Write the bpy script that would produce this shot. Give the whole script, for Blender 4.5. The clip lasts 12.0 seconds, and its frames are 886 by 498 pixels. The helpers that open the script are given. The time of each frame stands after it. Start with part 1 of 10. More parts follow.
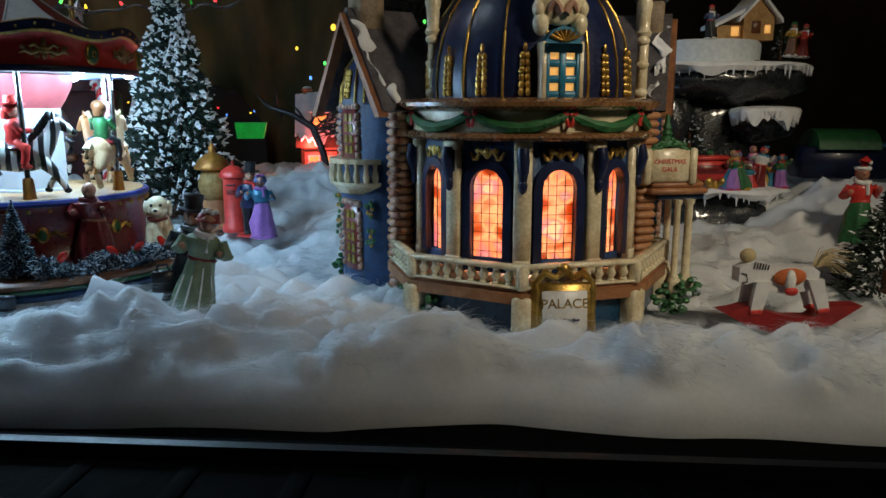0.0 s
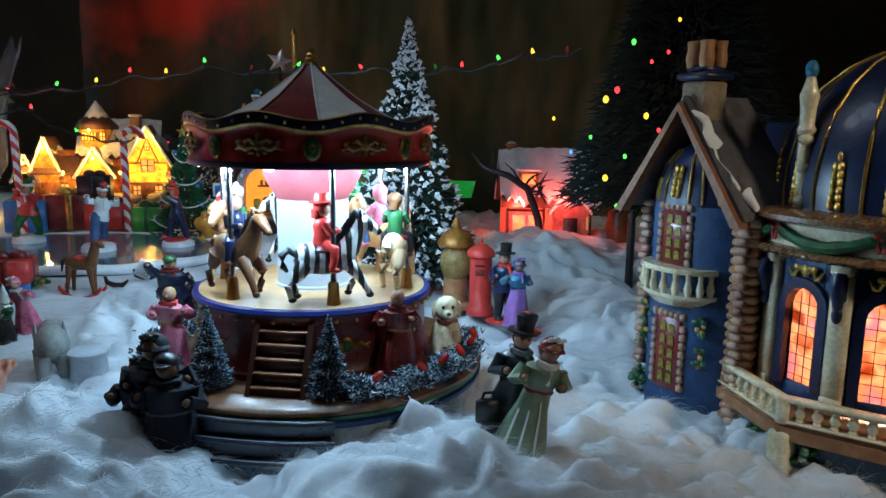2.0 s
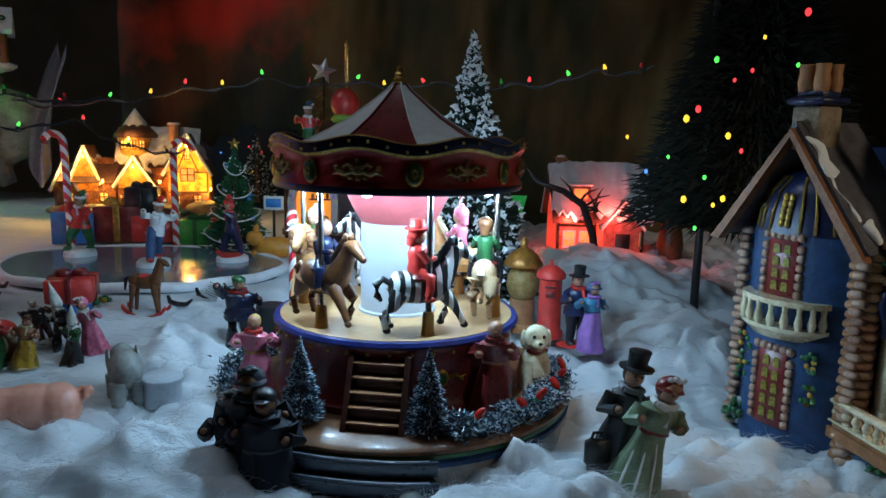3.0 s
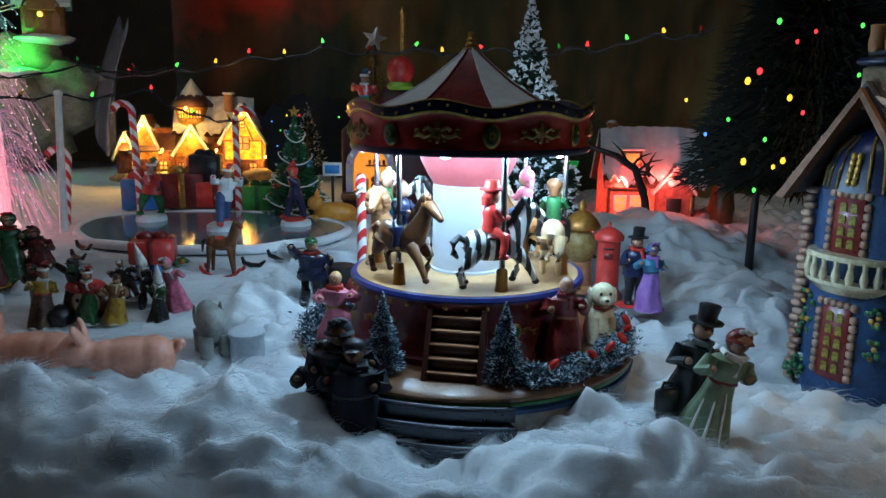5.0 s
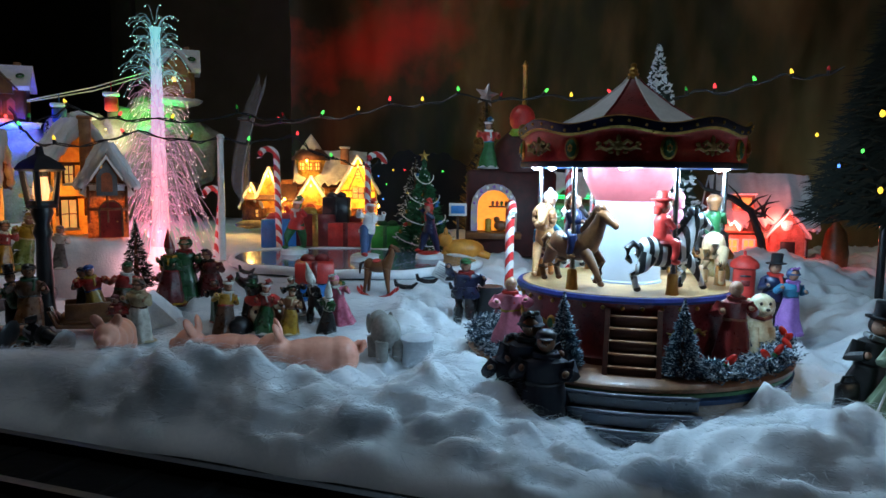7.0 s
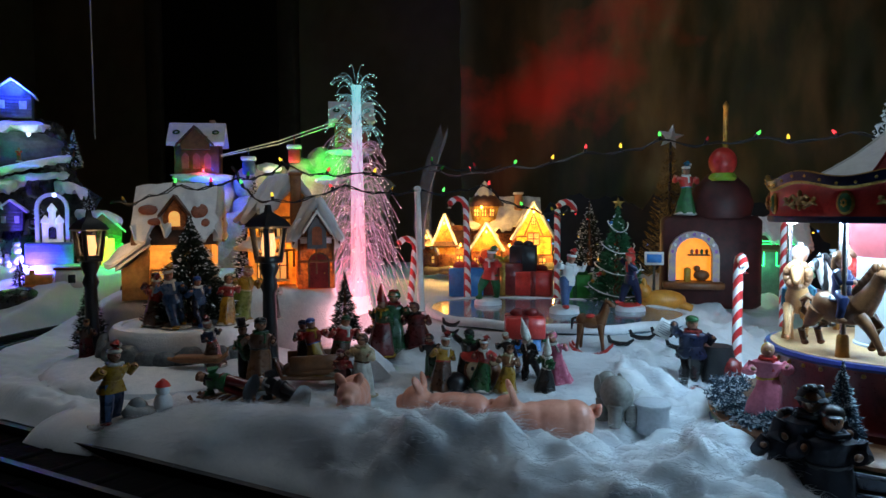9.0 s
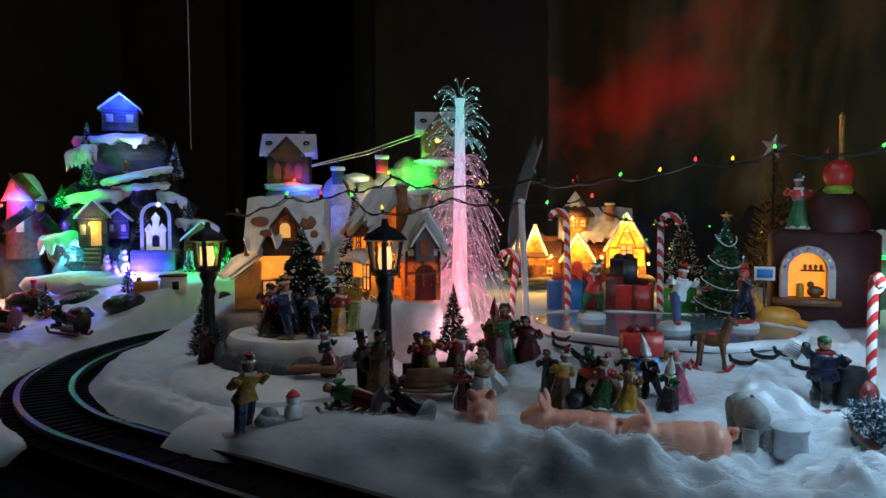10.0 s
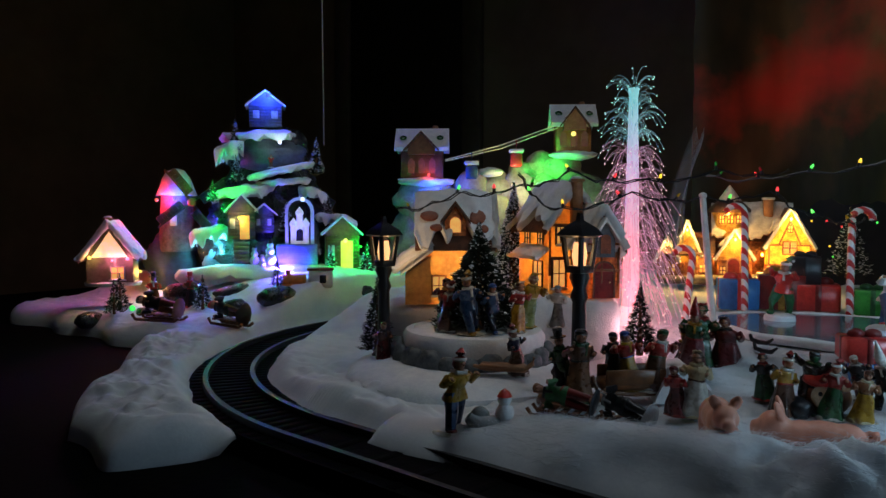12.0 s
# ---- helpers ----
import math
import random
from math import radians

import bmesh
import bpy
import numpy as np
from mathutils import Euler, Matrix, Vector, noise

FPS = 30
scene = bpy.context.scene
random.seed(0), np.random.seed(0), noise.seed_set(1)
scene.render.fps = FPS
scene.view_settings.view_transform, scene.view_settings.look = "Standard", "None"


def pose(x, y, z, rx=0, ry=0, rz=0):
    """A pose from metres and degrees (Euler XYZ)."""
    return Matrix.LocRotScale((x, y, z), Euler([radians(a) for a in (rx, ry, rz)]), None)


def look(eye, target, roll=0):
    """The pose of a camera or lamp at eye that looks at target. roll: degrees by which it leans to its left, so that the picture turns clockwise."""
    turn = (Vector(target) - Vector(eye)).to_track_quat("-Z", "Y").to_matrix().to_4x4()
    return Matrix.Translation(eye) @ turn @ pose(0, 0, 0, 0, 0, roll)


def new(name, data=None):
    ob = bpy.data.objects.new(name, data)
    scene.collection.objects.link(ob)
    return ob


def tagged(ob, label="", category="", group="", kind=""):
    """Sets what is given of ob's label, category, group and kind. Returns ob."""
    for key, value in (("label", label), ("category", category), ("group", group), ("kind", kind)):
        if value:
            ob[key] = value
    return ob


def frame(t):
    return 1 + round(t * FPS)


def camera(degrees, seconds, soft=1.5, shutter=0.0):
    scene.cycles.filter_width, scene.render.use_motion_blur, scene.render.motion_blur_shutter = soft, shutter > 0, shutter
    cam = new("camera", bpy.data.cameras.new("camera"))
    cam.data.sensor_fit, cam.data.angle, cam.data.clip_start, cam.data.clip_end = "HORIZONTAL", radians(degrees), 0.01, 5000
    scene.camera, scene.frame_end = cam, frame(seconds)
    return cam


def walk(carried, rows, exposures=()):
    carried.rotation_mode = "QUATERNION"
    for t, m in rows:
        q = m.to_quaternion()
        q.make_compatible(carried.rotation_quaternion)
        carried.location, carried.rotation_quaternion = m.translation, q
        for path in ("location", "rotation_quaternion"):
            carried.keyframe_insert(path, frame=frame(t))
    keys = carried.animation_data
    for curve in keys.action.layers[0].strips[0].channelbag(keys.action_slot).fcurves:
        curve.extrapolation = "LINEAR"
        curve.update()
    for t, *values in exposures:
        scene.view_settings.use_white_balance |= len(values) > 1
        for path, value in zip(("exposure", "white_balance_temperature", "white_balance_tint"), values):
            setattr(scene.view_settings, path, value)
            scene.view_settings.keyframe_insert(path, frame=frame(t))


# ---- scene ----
cam = camera(63.0, 12.0)
METRES, EYE, TILT, LEAN, TURN = 0.5, 0.12, -11.0, 0.0, 0.0
ROWS = [
    (0.0, 0.0, 0.0, 0.0, -0.0, 0.0, 0.0),
    (0.5, -0.0218, 0.0048, 0.0105, 1.5, 0.3, -0.31),
    (1.0, -0.0702, 0.0244, 0.0253, 3.23, 0.49, -1.32),
    (1.5, -0.1315, 0.0562, 0.0539, 5.71, 0.6, -1.61),
    (2.0, -0.2326, 0.0783, 0.0903, 7.46, 1.37, -2.24),
    (2.5, -0.289, 0.0912, 0.1031, 8.21, 1.63, -2.65),
    (3.0, -0.3194, 0.0934, 0.1103, 7.97, 1.6, -2.86),
    (3.5, -0.3568, 0.0895, 0.1167, 7.31, 1.7, -2.71),
    (5.5, -0.3503, 0.0379, 0.0784, 11.77, -1.39, -2.28),
    (6.0, -0.3602, 0.0193, 0.0327, 12.59, 2.13, -1.86),
    (6.5, -0.412, 0.0013, 0.0116, 13.91, 4.86, -2.0),
    (7.0, -0.4513, -0.0262, 0.024, 15.1, 4.62, -3.51),
    (9.0, -0.564, -0.0449, 0.0418, 25.46, 6.83, -4.49),
    (9.5, -0.6004, -0.0653, 0.0414, 28.32, 6.93, -5.11),
    (10.0, -0.6299, -0.0843, 0.0464, 30.17, 6.88, -5.54),
    (10.5, -0.6698, -0.1015, 0.0493, 32.1, 6.77, -5.82),
    (11.0, -0.7085, -0.1265, 0.0474, 34.14, 6.93, -5.89),
    (11.5, -0.7496, -0.1362, 0.0388, 35.54, 6.48, -6.42),
    (12.0, -0.7742, -0.1392, 0.034, 36.75, 5.82, -6.7),
]
walk(cam, [(t, pose(0, 0, EYE, TILT, LEAN, TURN) @ pose(METRES * x, METRES * y, METRES * z, 90 + pitch, roll, yaw)) for t, x, y, z, yaw, pitch, roll in ROWS],
     [(0, -0.15), (1.0, -0.08), (1.6, -0.04), (2.1, -0.10), (3.0, -0.38), (3.7, -0.46), (5.5, -0.26), (6.5, -0.05), (9.0, -0.06), (10.5, -0.14), (12.0, -0.26)])
# ---- world and room light ----
wd = bpy.data.worlds.new("night_room")
wd.use_nodes = True
scene.world = wd
wd.node_tree.nodes["Background"].inputs[0].default_value = (0.45, 0.62, 0.90, 1)
wd.node_tree.nodes["Background"].inputs[1].default_value = 0.027

K = 0.01                      # lengths below are in centimetres
rng = random.Random(7)


# ---- geometry helpers ----
class Geo:
    """Collects faces in centimetres; made into one mesh by part()."""

    def __init__(s):
        s.v, s.f, s.m, s.sm = [], [], [], []
        s.M = Matrix()

    def add(s, verts, faces, mi=0, smooth=True):
        n = len(s.v)
        s.v += [tuple(s.M @ Vector(p)) for p in verts]
        s.f += [[i + n for i in q] for q in faces]
        s.m += [mi] * len(faces)
        s.sm += [smooth] * len(faces)
        return s

    def rings(s, rings, mi=0, smooth=True, caps=True, close=True):
        n = len(rings[0])
        verts = [p for r in rings for p in r]
        faces = []
        for i in range(len(rings) - 1):
            for j in range(n if close else n - 1):
                k = (j + 1) % n
                faces.append([i * n + j, i * n + k, (i + 1) * n + k, (i + 1) * n + j])
        s.add(verts, faces, mi, smooth)
        if caps:
            s.add(rings[0], [list(range(n))[::-1]], mi, False)
            s.add(rings[-1], [list(range(n))], mi, False)
        return s

    def lathe(s, prof, seg=20, mi=0, c=(0, 0), smooth=True, caps=True, turn=0.0, sx=1.0, sy=1.0):
        a = [2 * math.pi * j / seg + turn for j in range(seg)]
        return s.rings([[(c[0] + r * sx * math.cos(t), c[1] + r * sy * math.sin(t), z) for t in a] for r, z in prof], mi, smooth, caps)

    def ell(s, c, r, mi=0, seg=12, nr=8, M=None):
        old = s.M
        s.M = s.M @ Matrix.Translation(c) @ (M or Matrix())
        prof = [(max(1e-3, math.sin(math.pi * i / nr)), -math.cos(math.pi * i / nr)) for i in range(nr + 1)]
        a = [2 * math.pi * j / seg for j in range(seg)]
        s.rings([[(r[0] * q * math.cos(t), r[1] * q * math.sin(t), r[2] * z) for t in a] for q, z in prof], mi, True, False)
        s.M = old
        return s

    def tube(s, pts, r, seg=8, mi=0, caps=True):
        pts = [Vector(p) for p in pts]
        rr = r if isinstance(r, (list, tuple)) else [r] * len(pts)
        out = []
        for i, p in enumerate(pts):
            d = (pts[min(i + 1, len(pts) - 1)] - pts[max(i - 1, 0)]).normalized()
            ref = Vector((0, 0, 1)) if abs(d.z) < 0.95 else Vector((1, 0, 0))
            u = d.cross(ref).normalized()
            w = d.cross(u)
            out.append([tuple(p + (u * math.cos(2 * math.pi * j / seg) + w * math.sin(2 * math.pi * j / seg)) * rr[i]) for j in range(seg)])
        return s.rings(out, mi, True, caps)

    def box(s, c, d, mi=0, b=0.06, rz=0.0, M=None):
        """A box with chamfered edges: middle c, full sizes d."""
        old = s.M
        s.M = s.M @ Matrix.Translation(c) @ (M or Matrix.Rotation(rz, 4, "Z"))
        x, y, z = d[0] / 2, d[1] / 2, d[2] / 2
        b = min(b, x * 0.6, y * 0.6, z * 0.6)
        def oct_(k):
            X, Y = x - k, y - k
            return [(-X + b, -Y), (X - b, -Y), (X, -Y + b), (X, Y - b), (X - b, Y), (-X + b, Y), (-X, Y - b), (-X, -Y + b)]
        rs = [[(p[0], p[1], h) for p in oct_(k)] for k, h in ((b, -z), (0, -z + b), (0, z - b), (b, z))]
        s.rings(rs, mi, False)
        s.M = old
        return s

    def prism(s, poly, z0, z1, mi=0, axis="z", smooth=False):
        """A polygon pushed from z0 to z1 along an axis; for axis y the polygon is (x, z), for x it is (y, z)."""
        put = {"z": lambda a, b, h: (a, b, h), "y": lambda a, b, h: (a, h, b), "x": lambda a, b, h: (h, a, b)}[axis]
        return s.rings([[put(a, b, h) for a, b in poly] for h in (z0, z1)], mi, smooth)


def part(name, g, mats, parent=None, label="", loc=None, rz=0.0):
    me = bpy.data.meshes.new(name)
    me.from_pydata([(x * K, y * K, z * K) for x, y, z in g.v], [], g.f)
    for m in (mats if isinstance(mats, (list, tuple)) else [mats]):
        me.materials.append(m)
    me.polygons.foreach_set("material_index", g.m)
    me.polygons.foreach_set("use_smooth", g.sm)
    bm = bmesh.new()
    bm.from_mesh(me)
    if len(g.v) < 60000:
        bmesh.ops.remove_doubles(bm, verts=bm.verts, dist=1e-6)
    bmesh.ops.recalc_face_normals(bm, faces=bm.faces)
    bm.to_mesh(me)
    bm.free()
    if len(g.v) < 60000:
        me.set_sharp_from_angle(angle=radians(48))
    ob = new(name, me)
    ob.parent = parent
    if loc:
        ob.matrix_basis = pose(loc[0] * K, loc[1] * K, loc[2] * K, 0, 0, rz)
    if label:
        tagged(ob, label)
    return ob


def again(ob, loc, rz=0.0, sc=1.0):
    """The same part once more, on the same mesh, elsewhere under its thing."""
    o = new(ob.name.split(".")[0], ob.data)
    o.parent = ob.parent
    o.matrix_basis = pose(loc[0] * K, loc[1] * K, loc[2] * K, 0, 0, rz) @ Matrix.Scale(sc, 4)
    return o


def thing(name, loc, rz=0.0, label="", category="", group="", kind=""):
    ob = new(name)
    ob.empty_display_size = 0.01
    ob.matrix_basis = pose(loc[0] * K, loc[1] * K, loc[2] * K, 0, 0, rz)
    return tagged(ob, label, category, group, kind)


def single(name, g, mats, loc, rz=0.0, label="", category="", group="", kind=""):
    return tagged(part(name, g, mats, None, "", loc, rz), label, category, group, kind)


def smooth01(a, b, x):
    t = min(1.0, max(0.0, (x - a) / (b - a)))
    return t * t * (3 - 2 * t)


def lamp(name, loc, watts, col, size=0.3):
    d = bpy.data.lights.new(name, "POINT")
    d.energy, d.color, d.shadow_soft_size = watts, col, size * K
    o = new(name, d)
    o.location = (loc[0] * K, loc[1] * K, loc[2] * K)
    return o


# ---- materials ----
def surf(name, col, col2=None, rough=0.45, scale=160.0, bump=0.15, metal=0.0, trans=0.0, emit=0.0, coat=0.0, fine=5.0, sheen=0.0, rand=0.0, spread=0.18):
    """A painted or natural surface: two scales of variation, a little relief; trans: how far light comes through it."""
    m = bpy.data.materials.new(name)
    m.use_nodes = True
    nt = m.node_tree
    n, l = nt.nodes, nt.links
    bs = n["Principled BSDF"]
    tc = n.new("ShaderNodeTexCoord")
    big, small = n.new("ShaderNodeTexNoise"), n.new("ShaderNodeTexNoise")
    big.inputs["Scale"].default_value, small.inputs["Scale"].default_value = scale, scale * fine
    big.inputs["Detail"].default_value = small.inputs["Detail"].default_value = 5
    for q in (big, small):
        l.new(tc.outputs["Object"], q.inputs["Vector"])
    ramp = n.new("ShaderNodeValToRGB")
    c2 = col2 or tuple(c * (1 - spread * 2) for c in col)
    ramp.color_ramp.elements[0].position, ramp.color_ramp.elements[1].position = 0.36, 0.62
    ramp.color_ramp.elements[0].color, ramp.color_ramp.elements[1].color = (*c2, 1), (*col, 1)
    mix = n.new("ShaderNodeMath")
    mix.operation = "MULTIPLY_ADD"
    mix.inputs[1].default_value = 0.35
    l.new(small.outputs["Fac"], mix.inputs[0])
    sub = n.new("ShaderNodeMath")
    sub.operation = "MULTIPLY_ADD"
    sub.inputs[1].default_value, sub.inputs[2].default_value = 0.65, 0.0
    l.new(big.outputs["Fac"], sub.inputs[0])
    l.new(sub.outputs[0], mix.inputs[2])
    fac = mix
    if rand:
        oi = n.new("ShaderNodeObjectInfo")
        rm = n.new("ShaderNodeMath")
        rm.operation = "MULTIPLY_ADD"
        rm.inputs[1].default_value, rm.inputs[2].default_value = rand, -rand / 2
        l.new(oi.outputs["Random"], rm.inputs[0])
        ad = n.new("ShaderNodeMath")
        l.new(mix.outputs[0], ad.inputs[0])
        l.new(rm.outputs[0], ad.inputs[1])
        fac = ad
    l.new(fac.outputs[0], ramp.inputs["Fac"])
    l.new(ramp.outputs["Color"], bs.inputs["Base Color"])
    rr = n.new("ShaderNodeMapRange")
    rr.inputs["To Min"].default_value, rr.inputs["To Max"].default_value = max(0.03, rough - 0.12), min(1.0, rough + 0.15)
    l.new(small.outputs["Fac"], rr.inputs["Value"])
    l.new(rr.outputs[0], bs.inputs["Roughness"])
    bs.inputs["Metallic"].default_value = metal
    bs.inputs["Coat Weight"].default_value = coat
    bs.inputs["Sheen Weight"].default_value = sheen
    if bump:
        bp = n.new("ShaderNodeBump")
        bp.inputs["Strength"].default_value, bp.inputs["Distance"].default_value = bump, 0.001
        l.new(small.outputs["Fac"], bp.inputs["Height"])
        l.new(bp.outputs["Normal"], bs.inputs["Normal"])
    if emit:
        bs.inputs["Emission Color"].default_value = (*col, 1)
        bs.inputs["Emission Strength"].default_value = emit
    if trans:
        tr, ms = n.new("ShaderNodeBsdfTranslucent"), n.new("ShaderNodeMixShader")
        ms.inputs["Fac"].default_value = trans
        l.new(ramp.outputs["Color"], tr.inputs["Color"])
        l.new(bs.outputs[0], ms.inputs[1])
        l.new(tr.outputs[0], ms.inputs[2])
        l.new(ms.outputs[0], n["Material Output"].inputs["Surface"])
    return m


def glow(name, col, strength):
    m = bpy.data.materials.new(name)
    m.use_nodes = True
    bs = m.node_tree.nodes["Principled BSDF"]
    bs.inputs["Base Color"].default_value = (*col, 1)
    bs.inputs["Roughness"].default_value = 0.2
    bs.inputs["Emission Color"].default_value = (*col, 1)
    bs.inputs["Emission Strength"].default_value = strength
    return m


COTTON = surf("cotton_wool", (0.84, 0.87, 0.90), (0.74, 0.78, 0.82), rough=1.0, scale=55, bump=0.12, fine=9, sheen=0.25, trans=0.18)
cb_ = COTTON.node_tree.nodes["Principled BSDF"].inputs
cb_["Subsurface Weight"].default_value = 0.8
cb_["Subsurface Radius"].default_value = (1.0, 1.0, 1.0)
cb_["Subsurface Scale"].default_value = 0.007
SNOW = surf("snow_paint", (0.86, 0.87, 0.88), (0.72, 0.74, 0.77), rough=0.7, scale=140, bump=0.4)
ICE = surf("ice", (0.17, 0.26, 0.33), (0.09, 0.15, 0.20), rough=0.14, scale=60, bump=0.05, coat=0.4)
BLACK = surf("black_plastic", (0.018, 0.018, 0.02), (0.01, 0.01, 0.012), rough=0.35, scale=120)
CLOTH = surf("dark_cloth", (0.004, 0.004, 0.004), (0.002, 0.002, 0.002), rough=0.95, scale=40, bump=0.6)
CLOTH.node_tree.nodes["Principled BSDF"].inputs["Specular IOR Level"].default_value = 0.05
GOLD = surf("gold_paint", (0.62, 0.40, 0.10), (0.35, 0.20, 0.05), rough=0.3, metal=0.8, scale=200)
CREAM = surf("cream_paint", (0.84, 0.76, 0.54), (0.56, 0.45, 0.27), rough=0.22, scale=130, coat=0.4, bump=0.25)
BRICK = surf("orange_brick_paint", (0.46, 0.22, 0.10), (0.28, 0.12, 0.05), rough=0.45, scale=130, rand=0.25)
TAN = surf("tan_paint", (0.42, 0.20, 0.09), (0.26, 0.11, 0.05), rough=0.4, scale=140)
BLUE = surf("blue_paint", (0.014, 0.062, 0.17), (0.006, 0.026, 0.08), rough=0.5, scale=120, coat=0.05, bump=0.5)
NAVY = surf("navy_paint", (0.012, 0.022, 0.075), (0.006, 0.010, 0.036), rough=0.34, scale=100, coat=0.15)
BARGE = surf("orange_brown_board_paint", (0.30, 0.12, 0.045), (0.14, 0.05, 0.02), rough=0.6, scale=140, bump=0.4)
STACK = surf("weathered_stone_paint", (0.34, 0.26, 0.17), (0.16, 0.11, 0.07), rough=0.55, scale=120, bump=0.5)
PALEBRICK = surf("pale_brick_edge_paint", (0.46, 0.28, 0.20), (0.26, 0.13, 0.09), rough=0.4, scale=140, rand=0.3)
TEAL = surf("teal_paint", (0.04, 0.26, 0.42), (0.02, 0.15, 0.27), rough=0.35, scale=140)
RED = surf("red_paint", (0.68, 0.055, 0.042), (0.46, 0.028, 0.024), rough=0.32, scale=140, coat=0.2)
MAROON = surf("maroon_paint", (0.22, 0.022, 0.02), (0.12, 0.012, 0.012), rough=0.3, scale=140, coat=0.2)
GREEN = surf("green_paint", (0.03, 0.16, 0.05), (0.015, 0.08, 0.025), rough=0.4, scale=200, bump=0.4)
LEAF = surf("dark_green_bristle", (0.010, 0.026, 0.014), (0.005, 0.012, 0.007), rough=0.6, scale=200)
FROST = surf("frosted_bristle", (0.66, 0.70, 0.74), (0.30, 0.36, 0.42), rough=0.7, scale=300)
WHITE = surf("white_paint", (0.80, 0.80, 0.78), (0.66, 0.66, 0.64), rough=0.35, scale=140)
PINK = surf("pink_paint", (0.75, 0.22, 0.30), (0.55, 0.13, 0.19), rough=0.4, scale=140)
SKIN = surf("flesh_paint", (0.48, 0.25, 0.16), (0.28, 0.13, 0.08), rough=0.45, scale=160)
PIGSKIN = surf("pig_vinyl", (0.80, 0.38, 0.27), (0.62, 0.25, 0.17), rough=0.38, scale=60, bump=0.1, coat=0.1)
WOOD = surf("platform_wood_paint", (0.52, 0.31, 0.14), (0.38, 0.21, 0.09), rough=0.4, scale=80)
GLOSSBROWN = surf("dark_mahogany_paint", (0.065, 0.018, 0.010), (0.03, 0.009, 0.006), rough=0.35, scale=140)
BROWN = surf("brown_paint", (0.20, 0.08, 0.03), (0.11, 0.04, 0.015), rough=0.35, scale=160)
YELLOW = surf("yellow_paint", (0.55, 0.33, 0.04), (0.36, 0.19, 0.025), rough=0.4, scale=160)
GREY = surf("grey_paint", (0.30, 0.31, 0.32), (0.18, 0.19, 0.20), rough=0.5, scale=160)
STONE = surf("dark_rock_paint", (0.022, 0.026, 0.028), (0.008, 0.010, 0.011), rough=0.28, scale=90, bump=0.8, coat=0.4)
STEEL = surf("bright_steel", (0.75, 0.76, 0.78), (0.55, 0.56, 0.58), rough=0.2, metal=1.0, scale=200)
LILAC = surf("lilac_paint", (0.42, 0.20, 0.55), (0.30, 0.13, 0.42), rough=0.4, scale=160)
SAGE = surf("sage_green_paint", (0.22, 0.28, 0.18), (0.13, 0.18, 0.11), rough=0.4, scale=160)
DENIM = surf("denim_blue_paint", (0.06, 0.12, 0.26), (0.03, 0.06, 0.15), rough=0.45, scale=160)
AMBERGLASS = surf("amber_lit_pane", (1.0, 0.86, 0.76), (0.50, 0.15, 0.05), rough=0.25, scale=95, bump=0.0, trans=0.85, fine=3)
# coloured shapes of the painted room on the window film
an, al = AMBERGLASS.node_tree.nodes, AMBERGLASS.node_tree.links
av, ar, ao, aa, at_ = an.new("ShaderNodeTexVoronoi"), an.new("ShaderNodeValToRGB"), an.new("ShaderNodeObjectInfo"), an.new("ShaderNodeVectorMath"), an.new("ShaderNodeTexCoord")
al.new(at_.outputs["Object"], aa.inputs[0])
al.new(ao.outputs["Random"], aa.inputs[1])
al.new(aa.outputs[0], av.inputs["Vector"])
av.inputs["Scale"].default_value = 150
av.feature = "SMOOTH_F1"
for i, (pos, c) in enumerate(((0.2, (0.45, 0.16, 0.05)), (0.35, (1.0, 0.72, 0.58)), (0.5, (0.95, 0.50, 0.32)), (0.62, (0.62, 0.40, 0.62)), (0.75, (1.0, 0.86, 0.72)))):
    e = ar.color_ramp.elements[i] if i < 2 else ar.color_ramp.elements.new(pos)
    e.position, e.color = pos, (*c, 1)
al.new(av.outputs["Color"], ar.inputs["Fac"])
for nd in an:
    if nd.bl_idname == "ShaderNodeBsdfTranslucent":
        al.new(ar.outputs["Color"], nd.inputs["Color"])
YGLASS = surf("yellow_lit_pane", (0.62, 0.54, 0.10), (0.10, 0.07, 0.02), rough=0.3, scale=420, bump=0.0, trans=0.5)
SLATE = surf("dark_slate_paint", (0.12, 0.11, 0.12), (0.045, 0.04, 0.045), rough=0.5, scale=130, bump=0.5)
PANE = surf("lamplit_pane", (1.0, 0.52, 0.14), (1.0, 0.36, 0.06), rough=0.3, scale=150, bump=0, emit=0.65)
# ---- ground, table, room ----
def mound(x, y, cx, cy, rx, ry, h):
    return h * math.exp(-((x - cx) / rx) ** 2 - ((y - cy) / ry) ** 2)


